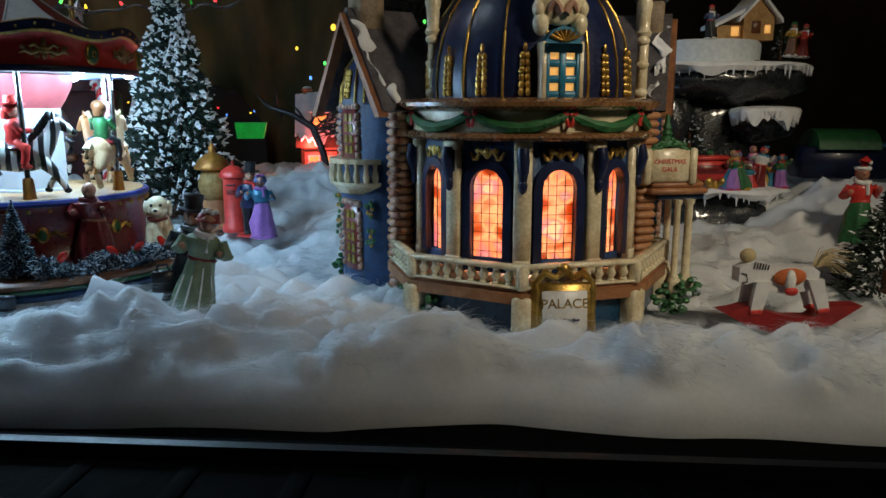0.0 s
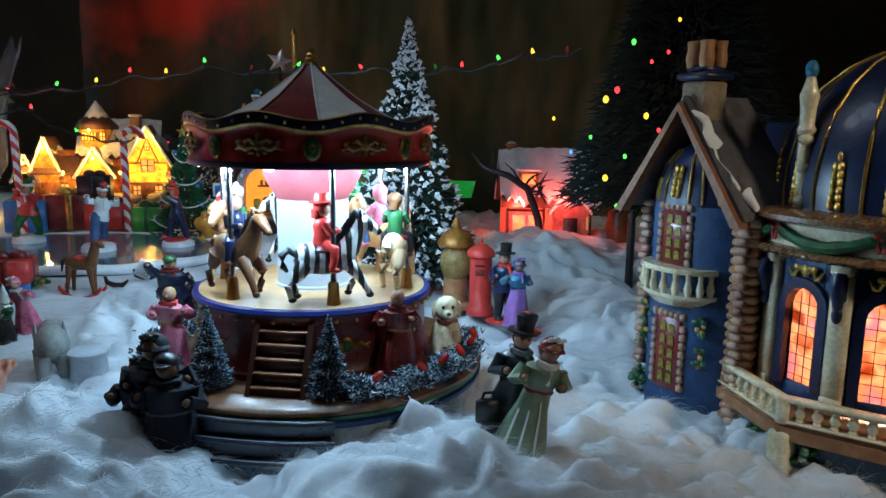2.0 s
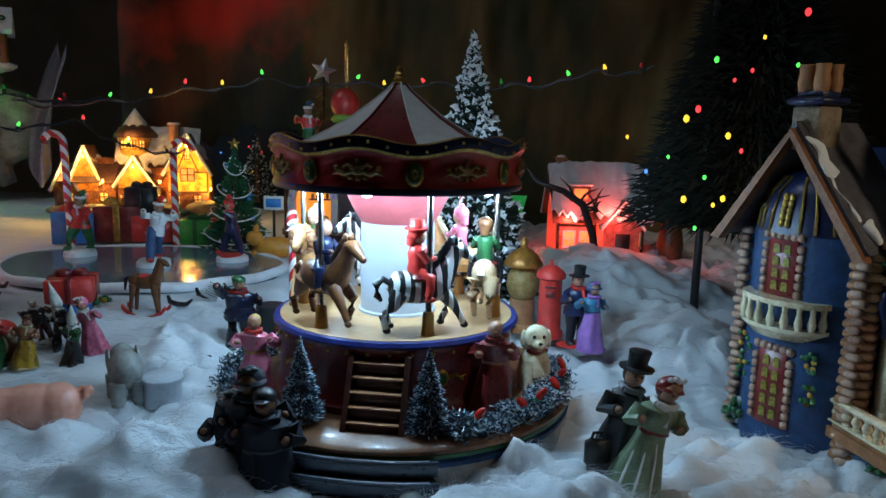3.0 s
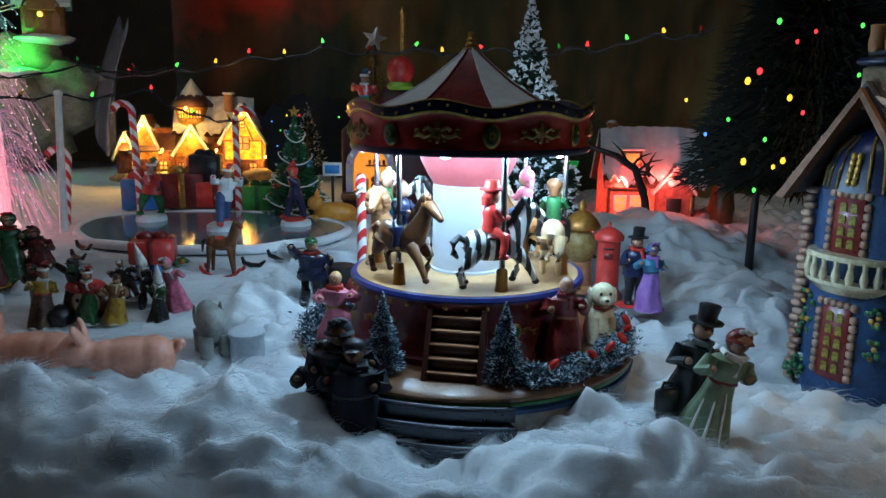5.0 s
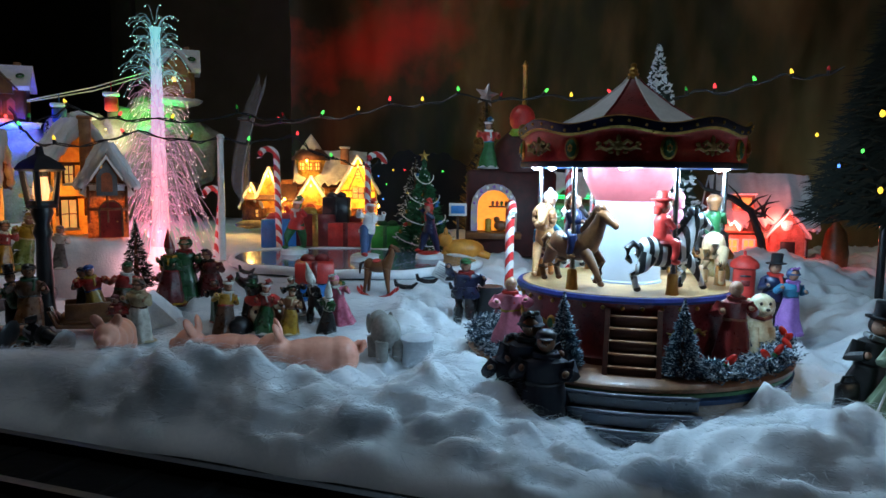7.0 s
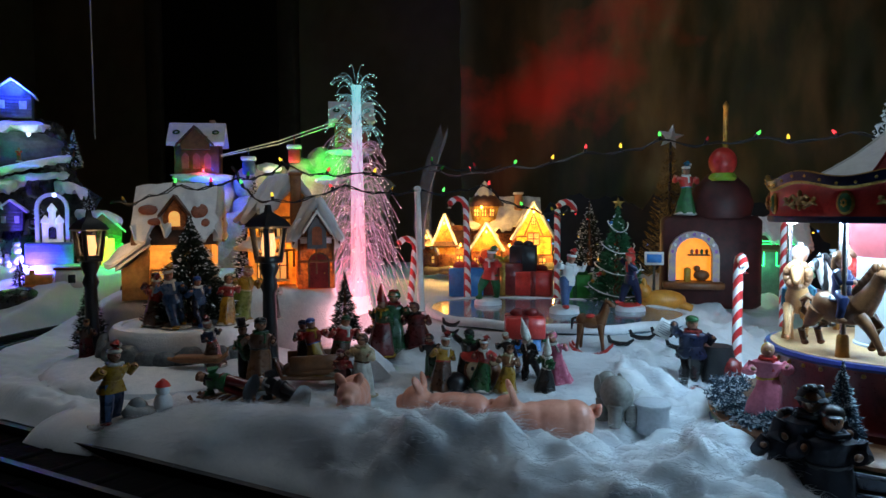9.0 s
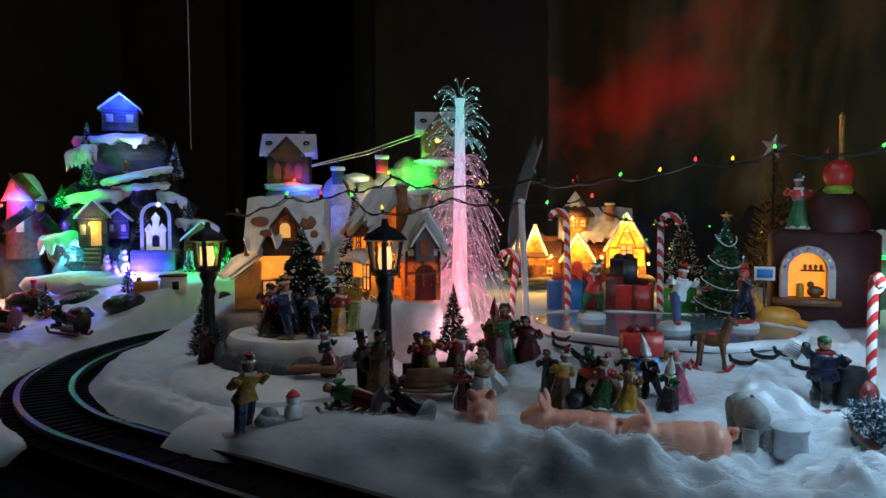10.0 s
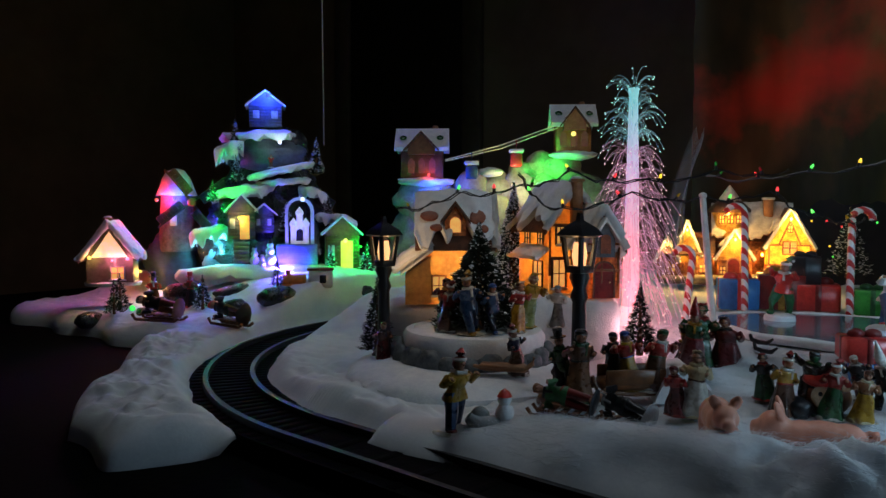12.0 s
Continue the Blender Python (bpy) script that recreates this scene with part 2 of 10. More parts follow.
def ground_z(x, y):
    """Height of the cotton snow, without its fluff."""
    left = smooth01(-27, -38, x)
    far = smooth01(36 + 7 * smooth01(-53, -60, x), 53 + 4 * smooth01(-53, -60, x), y)
    z = 2.0 + left * (0.4 + 3.2 * far) + (1 - left) * 2.4 * smooth01(44, 78, y)
    z += mound(x, y, -44, 28.6, 14, 2.4, 1.5) + mound(x, y, -31.5, 35, 2.2, 5, 1.6)
    z += mound(x, y, -12, 66, 7, 8, 3.2) + mound(x, y, -6, 53, 3, 5, 2.2)
    z += mound(x, y, 29, 50, 6, 7, 5.0) + mound(x, y, 17, 50, 6, 5, 1.2)
    z += mound(x, y, -118, 62, 18, 12, 2.0)
    z += mound(x, y, -14.6, 34.5, 3.4, 4.0, 1.0) + mound(x, y, -32.6, 30.6, 4.5, 3.0, 0.7) + mound(x, y, -18.2, 30.2, 1.8, 2.0, 1.5)
    z += mound(x, y, -22.5, 29.8, 5.5, 2.2, -1.3) + mound(x, y, 4.8, 29.6, 2.0, 2.0, -0.8) + mound(x, y, 16.5, 31.2, 5.0, 2.6, -1.3)
    edge = y - front_y(x)
    if x > -66:
        near = smooth01(-66, -56, x)
        z += near * 0.75 * smooth01(-22, -14, x) * math.exp(-((edge - 2.6) / 2.2) ** 2)
        z += near * 0.7 * smooth01(-14, -22, x) * math.exp(-((edge - 3.4) / 2.6) ** 2)
    u = min(1.0, max(0.0, (edge + 0.6) / 3.0))
    z *= 0.02 + 0.98 * math.sqrt(max(0.0, 1 - (1 - u) ** 2.4))
    # the flat pond and the bed of the railway
    p = math.hypot((x + 46.5) / 11.0, (y - 56.0) / 8.2)
    z += (5.4 - z) * smooth01(1.5, 1.0, p)
    if x < -68 and y < 75:
        d = abs(math.hypot(x + 70, y - 54) - 30.4)
        z += (1.1 - z) * smooth01(4.6, 2.8, d)
    return z


def front_y(x):
    """The snow's front edge: straight along the table, then round the outside of the railway."""
    y = 24.8 + 1.6 * smooth01(-26, -14, x) - 1.3 * smooth01(2, 10, x) + 0.25 * math.sin(x * 0.23) + 0.2 * math.sin(x * 0.61 + 1)
    out = 15.5 + min(20.5, 0.85 * max(0.0, -86 - x)) + 0.8 * math.sin(x * 0.5)
    return y + (out - y) * smooth01(-73, -79, x)


def puff(x, y, z, k):
    """Rounded cloud tops with soft valleys."""
    n_ = noise.noise(Vector((x, y, z)))
    return math.sqrt(n_ * n_ + k)


def fluff(x, y):
    amt = 0.50 + 0.50 * smooth01(-62, -50, x)
    amt *= 1.0 - 0.85 * smooth01(1.35, 1.05, math.hypot((x + 46.5) / 11.0, (y - 56.0) / 8.2))
    if x < -38:
        amt *= 1.0 - 0.6 * smooth01(33, 38, y)
    if x < -40 and y < 78:
        amt *= smooth01(3.4, 5.2, abs(math.hypot(x + 70, y - 54) - 30.4))
    a = noise.noise(Vector((x * 0.13, y * 0.2, 0.3)))
    b = puff(x * 0.17 + 9, y * 0.26, 1.7, 0.06)
    c = puff(x * 0.36 + 0.7 * a, y * 0.5 + 5, 4.1, 0.16)
    d = noise.noise(Vector((x * 0.85 + 0.8 * c, y * 1.0, 8.0)))
    e = noise.noise(Vector((x * 2.0 + 0.8 * d, y * 2.2, 12.0)))
    roll = 1.0 + 0.25 * math.exp(-((y - front_y(x) - 4.0) / 4.5) ** 2)
    return amt * (0.9 * a + 1.8 * b + 1.9 * c * roll + 0.60 * d * roll + 0.24 * e - 1.55)


def cotton_point(x, y):
    """A point on the fluffed-up surface."""
    f = front_y(x) - 0.6
    e = smooth01(0.0, 2.0, y - f - 0.2)
    z = ground_z(x, y) + fluff(x, y) * e
    k = 1.0 if x > -62 else 0.4
    sx = 1.1 * k * noise.noise(Vector((x * 0.25, y * 0.25, 20))) 
    sy = k * (1.2 * noise.noise(Vector((x * 0.3, y * 0.3, 31))) - 0.2 * max(0.0, fluff(x, y)))
    return (x + sx, y + sy * e, max(z, 0.05))


def sheet(x0, x1, y1, nx, ny):
    g = Geo()
    for j in range(ny + 1):
        for i in range(nx + 1):
            x = x0 + (x1 - x0) * i / nx
            f = front_y(x) - 0.6
            v = j / ny
            g.v.append(cotton_point(x, f + (y1 - f) * (0.45 * v + 0.55 * v * v)))
    for j in range(ny):
        for i in range(nx):
            a = j * (nx + 1) + i
            g.f.append([a, a + 1, a + nx + 2, a + nx + 1])
    g.m, g.sm = [0] * len(g.f), [True] * len(g.f)
    return g


def wisps(n_, x0, x1, y0, y1, ln, seed):
    """Loose curled fibres that stand off the cotton."""
    rr = random.Random(seed)
    g = Geo()
    for i in range(n_):
        x = rr.uniform(x0, x1)
        y = y0 + (y1 - y0) * rr.random() ** 1.5
        if y < front_y(x) + 0.6 or math.hypot((x + 46.5) / 11.0, (y - 56.0) / 8.2) < 1.1:
            continue
        if math.hypot(x + 23.35, y - 41.0) < 9.4:
            continue
        p = Vector(cotton_point(x, y))
        a = rr.uniform(0, 6.28)
        d = Vector((math.cos(a), math.sin(a), rr.uniform(0.1, 0.8))).normalized()
        c = Vector((-math.sin(a), math.cos(a), rr.uniform(-0.6, 0.3))) * rr.uniform(-0.7, 0.7)
        L = ln * rr.uniform(0.4, 1.3)
        w = Vector((-math.sin(a), math.cos(a), 0.8)).normalized() * 0.011
        q = len(g.v)
        for k in range(4):
            t = k / 3
            m_ = p + d * (L * t) + c * (L * t * t) - Vector((0, 0, 0.5 * L * t * t + 0.04))
            g.v += [tuple(m_ - w * (1.05 - t)), tuple(m_ + w * (1.05 - t))]
        g.f += [[q + 2 * k, q + 2 * k + 1, q + 2 * k + 3, q + 2 * k + 2] for k in range(3)]
    g.m, g.sm = [0] * len(g.f), [True] * len(g.f)
    return g


snow = single("ground", sheet(-146, 62, 108, 620, 270), COTTON, (0, 0, 0), label="white cotton wool snow spread over the table", category="snow", kind="structure")
single("cotton_fibre", wisps(150000, -62, 22, 24, 54, 1.2, 5), COTTON, (0, 0, 0), label="loose white fibres standing off the cotton snow", category="snow", kind="stuff")

g = Geo()
g.box((-40, 62, -1.2), (280, 112, 2.4), b=0.4)
single("table", g, CLOTH, (0, 0, 0), label="dark cloth covered table under the village", category="table", kind="structure")
ROOM = surf("dark_wall_paint", (0.46, 0.38, 0.26), (0.34, 0.28, 0.19), rough=0.9, scale=4, bump=0.2)
g = Geo()
g.box((-60, 60, -76), (640, 560, 4))
single("floor", g, surf("floor_boards", (0.06, 0.04, 0.03), rough=0.6, scale=10), (0, 0, 0), label="dark wooden room floor", category="floor", kind="structure")
g = Geo()
g.box((-60, 60, 176), (640, 560, 4))
single("ceiling", g, ROOM, (0, 0, 0), label="dark painted ceiling", category="ceiling", kind="structure")
for nm, c, d in (("wall_north", (-60, 190, 50), (640, 6, 248)), ("wall_south", (-60, -190, 50), (640, 6, 248)), ("wall_west", (-300, 0, 50), (6, 374, 248)), ("wall_east", (180, 0, 50), (6, 374, 248))):
    g = Geo()
    g.box(c, d)
    single(nm, g, ROOM, (0, 0, 0), label="plain dark wall of the unlit room", category="wall", kind="structure")

# the painted paper that hangs behind the village
m = bpy.data.materials.new("crumpled_mountain_paper")
m.use_nodes = True
nt = m.node_tree
n, l = nt.nodes, nt.links
bs = n["Principled BSDF"]
tc = n.new("ShaderNodeTexCoord")
mp = n.new("ShaderNodeMapping")
mp.inputs["Scale"].default_value = (7, 7, 2.6)
l.new(tc.outputs["Object"], mp.inputs["Vector"])
nz = n.new("ShaderNodeTexNoise")
nz.inputs["Scale"].default_value, nz.inputs["Detail"].default_value = 1.6, 6
l.new(mp.outputs[0], nz.inputs["Vector"])
rp = n.new("ShaderNodeValToRGB")
for i, (pos, c) in enumerate(((0.30, (0.014, 0.020, 0.006)), (0.44, (0.050, 0.048, 0.012)), (0.56, (0.15, 0.095, 0.030)), (0.70, (0.24, 0.19, 0.075)))):
    e = rp.color_ramp.elements[i] if i < 2 else rp.color_ramp.elements.new(pos)
    e.position, e.color = pos, (*c, 1)
l.new(nz.outputs["Fac"], rp.inputs["Fac"])
# a red cloud-like streak with noisy edges, mixed into the paper colour
sep = n.new("ShaderNodeSeparateXYZ")
l.new(tc.outputs["Object"], sep.inputs[0])
nz2 = n.new("ShaderNodeTexNoise")
nz2.inputs["Scale"].default_value, nz2.inputs["Detail"].default_value = 12, 6
l.new(tc.outputs["Object"], nz2.inputs["Vector"])
off = n.new("ShaderNodeVectorMath")
off.operation = "SUBTRACT"
off.inputs[1].default_value = (-0.59, 1.06, 0.35)
l.new(tc.outputs["Object"], off.inputs[0])
rot = n.new("ShaderNodeVectorRotate")
rot.rotation_type = "Y_AXIS"
rot.inputs["Angle"].default_value = radians(30)
l.new(off.outputs[0], rot.inputs["Vector"])
scl = n.new("ShaderNodeVectorMath")
scl.operation = "MULTIPLY"
scl.inputs[1].default_value = (6.4, 0.0, 17.0)
l.new(rot.outputs[0], scl.inputs[0])
dist = n.new("ShaderNodeVectorMath")
dist.operation = "LENGTH"
l.new(scl.outputs[0], dist.inputs[0])
ma = n.new("ShaderNodeMath")
ma.operation = "MULTIPLY_ADD"
ma.inputs[1].default_value = 3.4
l.new(nz2.outputs["Fac"], ma.inputs[0])
l.new(dist.outputs["Value"], ma.inputs[2])
mr = n.new("ShaderNodeMapRange")
mr.inputs["From Min"].default_value, mr.inputs["From Max"].default_value = 2.9, 1.5
l.new(ma.outputs[0], mr.inputs["Value"])
mx = n.new("ShaderNodeMix")
mx.data_type = "RGBA"
l.new(mr.outputs[0], mx.inputs["Factor"])
# the paper colour gets darker towards its left end
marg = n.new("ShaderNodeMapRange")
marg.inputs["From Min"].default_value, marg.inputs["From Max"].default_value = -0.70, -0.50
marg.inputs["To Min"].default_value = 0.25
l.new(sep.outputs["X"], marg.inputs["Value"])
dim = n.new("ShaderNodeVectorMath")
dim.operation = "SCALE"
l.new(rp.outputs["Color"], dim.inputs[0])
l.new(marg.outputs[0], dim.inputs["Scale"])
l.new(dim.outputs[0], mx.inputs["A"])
mx.inputs["B"].default_value = (0.55, 0.035, 0.014, 1)
l.new(mx.outputs["Result"], bs.inputs["Base Color"])
bs.inputs["Roughness"].default_value = 0.75
PAPER = m
g = Geo()
cols, rws = 150, 60
grid = []
for j in range(rws + 1):
    row = []
    for i in range(cols + 1):
        s_ = i / cols
        x = -73 + 84 * s_
        z = -2 + 92 * j / rws
        y = 106 - 5 * smooth01(0.4, 1.0, s_) - 9 * smooth01(0.12, 0.0, s_)
        y += 2.4 * noise.noise(Vector((x * 0.09, z * 0.02, 3))) + 1.1 * abs(noise.noise(Vector((x * 0.2, z * 0.11, 7)))) + 0.5 * noise.noise(Vector((x * 0.5, z * 0.4, 9)))
        row.append((x, y, z))
    grid.append(row)
for off in (0.0, 0.15):
    n0 = len(g.v)
    g.v += [(x, y + off, z) for row in grid for x, y, z in row]
    for j in range(rws):
        for i in range(cols):
            a = n0 + j * (cols + 1) + i
            g.f.append([a, a + 1, a + cols + 2, a + cols + 1])
g.m, g.sm = [0] * len(g.f), [True] * len(g.f)
single("backdrop", g, PAPER, (0, 0, 0), label="crumpled painted paper with green and brown mountains, a red streak and a darker left end", category="backdrop", kind="structure")
# ---- the palace ----
PX, PY = 4.4, 39.1


def around(a, r):
    """Point at angle a (degrees from straight towards the front, to the right) and distance r."""
    return (r * math.sin(radians(a)), -r * math.cos(radians(a)))


def arch(w, z0, z1, n=8):
    """Outline of a round-topped opening, as (x, z)."""
    pts = [(-w / 2, z0), (w / 2, z0)]
    for i in range(n + 1):
        t = math.pi * i / n
        pts.append((w / 2 * math.cos(t), z1 - w / 2 + w / 2 * math.sin(t)))
    return pts


def arch_ring(g, w, z0, z1, band, y0, y1, mi=0):
    """A frame of that band round an arch, pushed from y0 to y1."""
    ins, out = arch(w, z0, z1), arch(w + 2 * band, z0, z1 + band)
    n_ = len(ins)
    for (a, b) in [(i, i + 1) for i in range(1, n_ - 1)] + [(n_ - 1, 0)]:
        q = [ins[a], out[a], out[b], ins[b]]
        g.prism(q, y0, y1, mi, "y")


TEALB = surf("deep_teal_paint", (0.015, 0.075, 0.15), (0.008, 0.035, 0.08), rough=0.3, scale=110, coat=0.3)
palace = thing("palace_house", (PX, PY, 0), 0, "lit porcelain palace with blue dome, arched windows and balcony", "model house")
g = Geo()
for r, z0, z1, nm, mt_ in ((7.2, 0.8, 3.3, "base", TEALB), (7.8, 3.3, 3.8, "ledge", BRICK), (7.6, 3.8, 4.05, "ledge", BRICK)):
    g = Geo()
    g.prism([around(-6.5 + 45 * k, r) for k in range(8)], z0, z1, 0)
    part(nm, g, mt_, palace, "dark blue base" if nm == "base" else "orange ledge")
ped = None
for k in range(8):
    x, y = around(-6.5 + 45 * k, 7.4)
    if ped is None:
        g = Geo()
        g.box((0, 0, 0), (0.9, 0.9, 2.7), 0, 0.12)
        ped = part("pedestal", g, CREAM, palace, "cream corner pedestal", (x, y, 2.3), -6.5 + 45 * k)
    else:
        again(ped, (x, y, 2.3), -6.5 + 45 * k)
# balustrade, side by side
g = Geo()
bal = Geo()
bal.lathe([(0.16, 0), (0.2, 0.1), (0.13, 0.2), (0.24, 0.42), (0.14, 0.68), (0.2, 0.78), (0.18, 0.85)], 8)
bal_ob = None
for k in range(-3, 4):
    a, b = Vector(around(-6.5 + 45 * (k - 0.5) - 22.5, 7.5)), Vector(around(-6.5 + 45 * (k + 0.5) - 22.5, 7.5))
    mid, ln, ang = (a + b) / 2, (b - a).length, math.atan2(b.y - a.y, b.x - a.x)
    for nm, c_, d_, b_ in (("handrail", (mid.x, mid.y, 4.98), (ln + 0.1, 0.5, 0.24), 0.07), ("bottom_rail", (mid.x, mid.y, 4.06), (ln + 0.1, 0.5, 0.12), 0.04), ("balcony_post", (a.x, a.y, 4.5), (0.52, 0.52, 1.15), 0.08)):
        g = Geo()
        g.box((0, 0, 0), d_, 0, b_)
        part(nm, g, CREAM, palace, "", c_, math.degrees(ang))
    for i in range(1, 9):
        p = a.lerp(b, i / 9)
        if bal_ob is None:
            bal_ob = part("baluster", bal, CREAM, palace, "", (p.x, p.y, 4.06))
        else:
            again(bal_ob, (p.x, p.y, 4.06))
# drum: ten sides with a column at each corner
RD = 5.55
bay = None
for k in range(10):
    a0 = -7 + 36 * k + 18
    if bay is not None:
        again(bay, (0, 0, 0), a0)
        continue
    g = Geo()
    ln = 2 * RD * math.sin(radians(18)) * 0.98
    ap = RD * math.cos(radians(18))
    g.M = Matrix.Translation((0, -ap, 0))
    # wall round the window opening
    w, z0, z1 = 1.66, 4.75, 9.2
    for side in (-1, 1):
        g.box((side * (w / 2 + (ln / 2 - w / 2) / 2), 0.15, 7.4), (ln / 2 - w / 2, 0.4, 6.4), 0, 0.03)
    g.box((0, 0.15, 4.55), (w, 0.4, 0.7), 0, 0.03)
    top = arch(w, z0, z1)[2:]
    for i in range(len(top) - 1):
        g.prism([top[i], (top[i][0], 10.6), (top[i + 1][0], 10.6), top[i + 1]], -0.05, 0.35, 0, "y")
    arch_ring(g, w, z0, z1, 0.42, -0.3, 0.05, 1)
    bay = part("bay_wall", g, [BLUE, NAVY], palace, "dark blue arched bay", (0, 0, 0), a0)
win_ob = None
for k in range(10):
    a0 = -7 + 36 * k + 18
    if -120 < ((a0 + 180) % 360) - 180 < 120:
        ap = RD * math.cos(radians(18))
        x, y = around(a0, ap - 0.2)
        gw, gm = Geo(), Geo()
        gw.prism(arch(1.66, 4.75, 9.2), -0.02, 0.03, 0, "y")
        for xx in (-0.42, 0.0, 0.42):
            gm.box((xx, -0.05, 6.9), (0.03, 0.05, 4.1), 0, 0.008)
        for zz in range(8):
            gm.box((0, -0.05, 5.2 + 0.46 * zz), (1.7, 0.05, 0.026), 0, 0.008)
        if win_ob is None:
            win_ob = part("window", gw, AMBERGLASS, palace, "arched window lit warm orange", (x, y, 0), a0)
            mul_ob = part("mullion", gm, BLACK, win_ob, "thin dark lattice")
        else:
            w2 = again(win_ob, (x, y, 0), a0)
            m2 = again(mul_ob, (0, 0, 0))
            m2.parent = w2
col_ob = None
for k in range(10):
    x, y = around(-7 + 36 * k, RD + 0.12)
    if col_ob is None:
        g = Geo()
        g.box((0, 0, 4.6), (0.85, 0.6, 0.8), 0, 0.1)
        g.box((0, 0, 7.4), (0.85, 0.5, 6.2), 0, 0.16)
        g.box((0, -0.05, 10.3), (0.85, 0.7, 0.5), 0, 0.1)
        g.box((0, -0.28, 9.6), (0.55, 0.3, 1.2), 1, 0.12)
        g.tube([(0, -0.4, 10.2), (0, -0.52, 9.6), (0, -0.36, 8.9), (0, -0.3, 8.3)], [0.26, 0.3, 0.22, 0.1], 8, 1)
        g.ell((0, -0.35, 8.5), (0.22, 0.2, 0.4), 1, 8, 6)
        col_ob = part("column", g, [CREAM, NAVY], palace, "cream column with dark blue bracket", (x, y, 0), -7 + 36 * k)
    else:
        again(col_ob, (x, y, 0), -7 + 36 * k)
# gold scrolls over the windows
sc_ob = None
for k in range(10):
    a0 = -7 + 36 * k + 18
    x, y = around(a0, RD * math.cos(radians(18)) + 0.2)
    if sc_ob is None:
        g = Geo()
        for sgn in (-1, 1):
            g.tube([(sgn * (0.1 + 0.75 * t), -0.02, 9.85 + 0.22 * math.sin(t * 7)) for t in (0, 0.15, 0.3, 0.45, 0.6, 0.75, 0.9, 1)], [0.1, 0.12, 0.1, 0.09, 0.11, 0.1, 0.08, 0.04], 6)
            g.ell((sgn * 0.45, -0.05, 10.05), (0.16, 0.08, 0.14), 0, 8, 6)
        g.ell((0, -0.05, 9.95), (0.2, 0.1, 0.28), 0, 8, 6)
        sc_ob = part("scroll", g, GOLD, palace, "gold leaf scroll", (x, y, 0), a0)
    else:
        again(sc_ob, (x, y, 0), a0)
g = Geo()
g.lathe([(5.6, 10.5), (6.45, 10.55), (6.6, 10.7), (6.45, 10.85), (6.0, 10.95)], 48, 1)
g.lathe([(6.0, 10.9), (6.05, 11.9)], 48, 0)
g.lathe([(6.0, 11.85), (6.5, 11.95), (6.85, 12.1), (6.85, 12.3), (6.5, 12.45), (5.8, 12.5)], 48, 1)
for k in range(20):
    x, y = around(18 * k, 6.55)
    g.ell((x, y, 10.72), (0.13, 0.13, 0.11), 1, 6, 4)
part("cornice", g, [CREAM, surf("bronze_paint", (0.26, 0.13, 0.055), (0.12, 0.055, 0.025), rough=0.25, scale=120, coat=0.5)], palace, "cream frieze between brown mouldings")
for k in range(-2, 4):
    a0, a1 = 12 + 42 * (k - 1), 12 + 42 * k
    g = Geo()
    pts = []
    for i in range(13):
        t = i / 12
        x, y = around(a0 + (a1 - a0) * t, 6.2)
        pts.append((x, y, 11.75 - 0.62 * math.sin(math.pi * t)))
    g.tube(pts, [0.16 + 0.06 * ((i * 7) % 3) * 0.5 + 0.08 * math.sin(math.pi * i / 12) for i in range(13)], 7)
    for p in pts:
        for q in range(3):
            g.ell((p[0] + rng.uniform(-.1, .1), p[1] - 0.1 + rng.uniform(-.08, .04), p[2] + rng.uniform(-.15, .15)), (0.13, 0.09, 0.08), 0, 5, 4)
    part("garland", g, GREEN, palace, "painted green garland")
    g = Geo()
    x, y = around(a0, 6.3)
    g.M = Matrix.Translation((x, y, 11.7)) @ Matrix.Rotation(radians(a0), 4, "Z")
    for sgn in (-1, 1):
        g.ell((sgn * 0.2, 0, 0.06), (0.2, 0.1, 0.14), 0, 8, 6)
        g.box((sgn * 0.13, 0, -0.3), (0.16, 0.1, 0.5), 0, 0.04, M=Matrix.Rotation(sgn * 0.3, 4, "Y"))
    g.ell((0, -0.06, 0.03), (0.1, 0.1, 0.1), 0, 6, 5)
    part("bow", g, RED, palace, "red ribbon bow")
# dome with ribs and gold leaves
dome = [(5.2, 12.4), (5.25, 13.2), (5.15, 14.3), (4.88, 15.5), (4.4, 16.6), (3.65, 17.7), (2.6, 18.6), (1.6, 19.1), (0.9, 19.25), (0.9, 19.6), (0.02, 19.7)]
g = Geo()
g.lathe(dome, 48)
dm = part("dome", g, NAVY, palace, "glossy dark blue dome")
for k in range(16):
    a0 = 4 + 22.5 * k
    g = Geo()
    g.tube([(*around(a0, r + 0.03), z) for r, z in dome[:9]], 0.07, 6)
    part("rib", g, GOLD, dm)
    g = Geo()
    for i in range(6):
        x, y = around(a0 + 11.2, 5.1)
        for sgn in (-1, 1):
            xx, yy = around(a0 + 11.2 + sgn * (1.7 - 0.1 * i), 5.32 - 0.02 * i)
            g.ell((xx, yy, 12.75 + 0.32 * i), (0.14, 0.12, 0.2), 0, 6, 5)
    g.ell((*around(a0 + 11.2, 5.2), 14.75), (0.1, 0.1, 0.22), 0, 6, 5)
    part("gold_leaf", g, GOLD, dm, "raised gold leaf ornament")
g = Geo()
g.lathe([(0.9, 19.6), (1.0, 19.8), (0.5, 20.0), (0.4, 20.4), (0.7, 20.9), (0.3, 21.4), (0.02, 21.8)], 16)
part("finial", g, GOLD, palace, "gold finial")
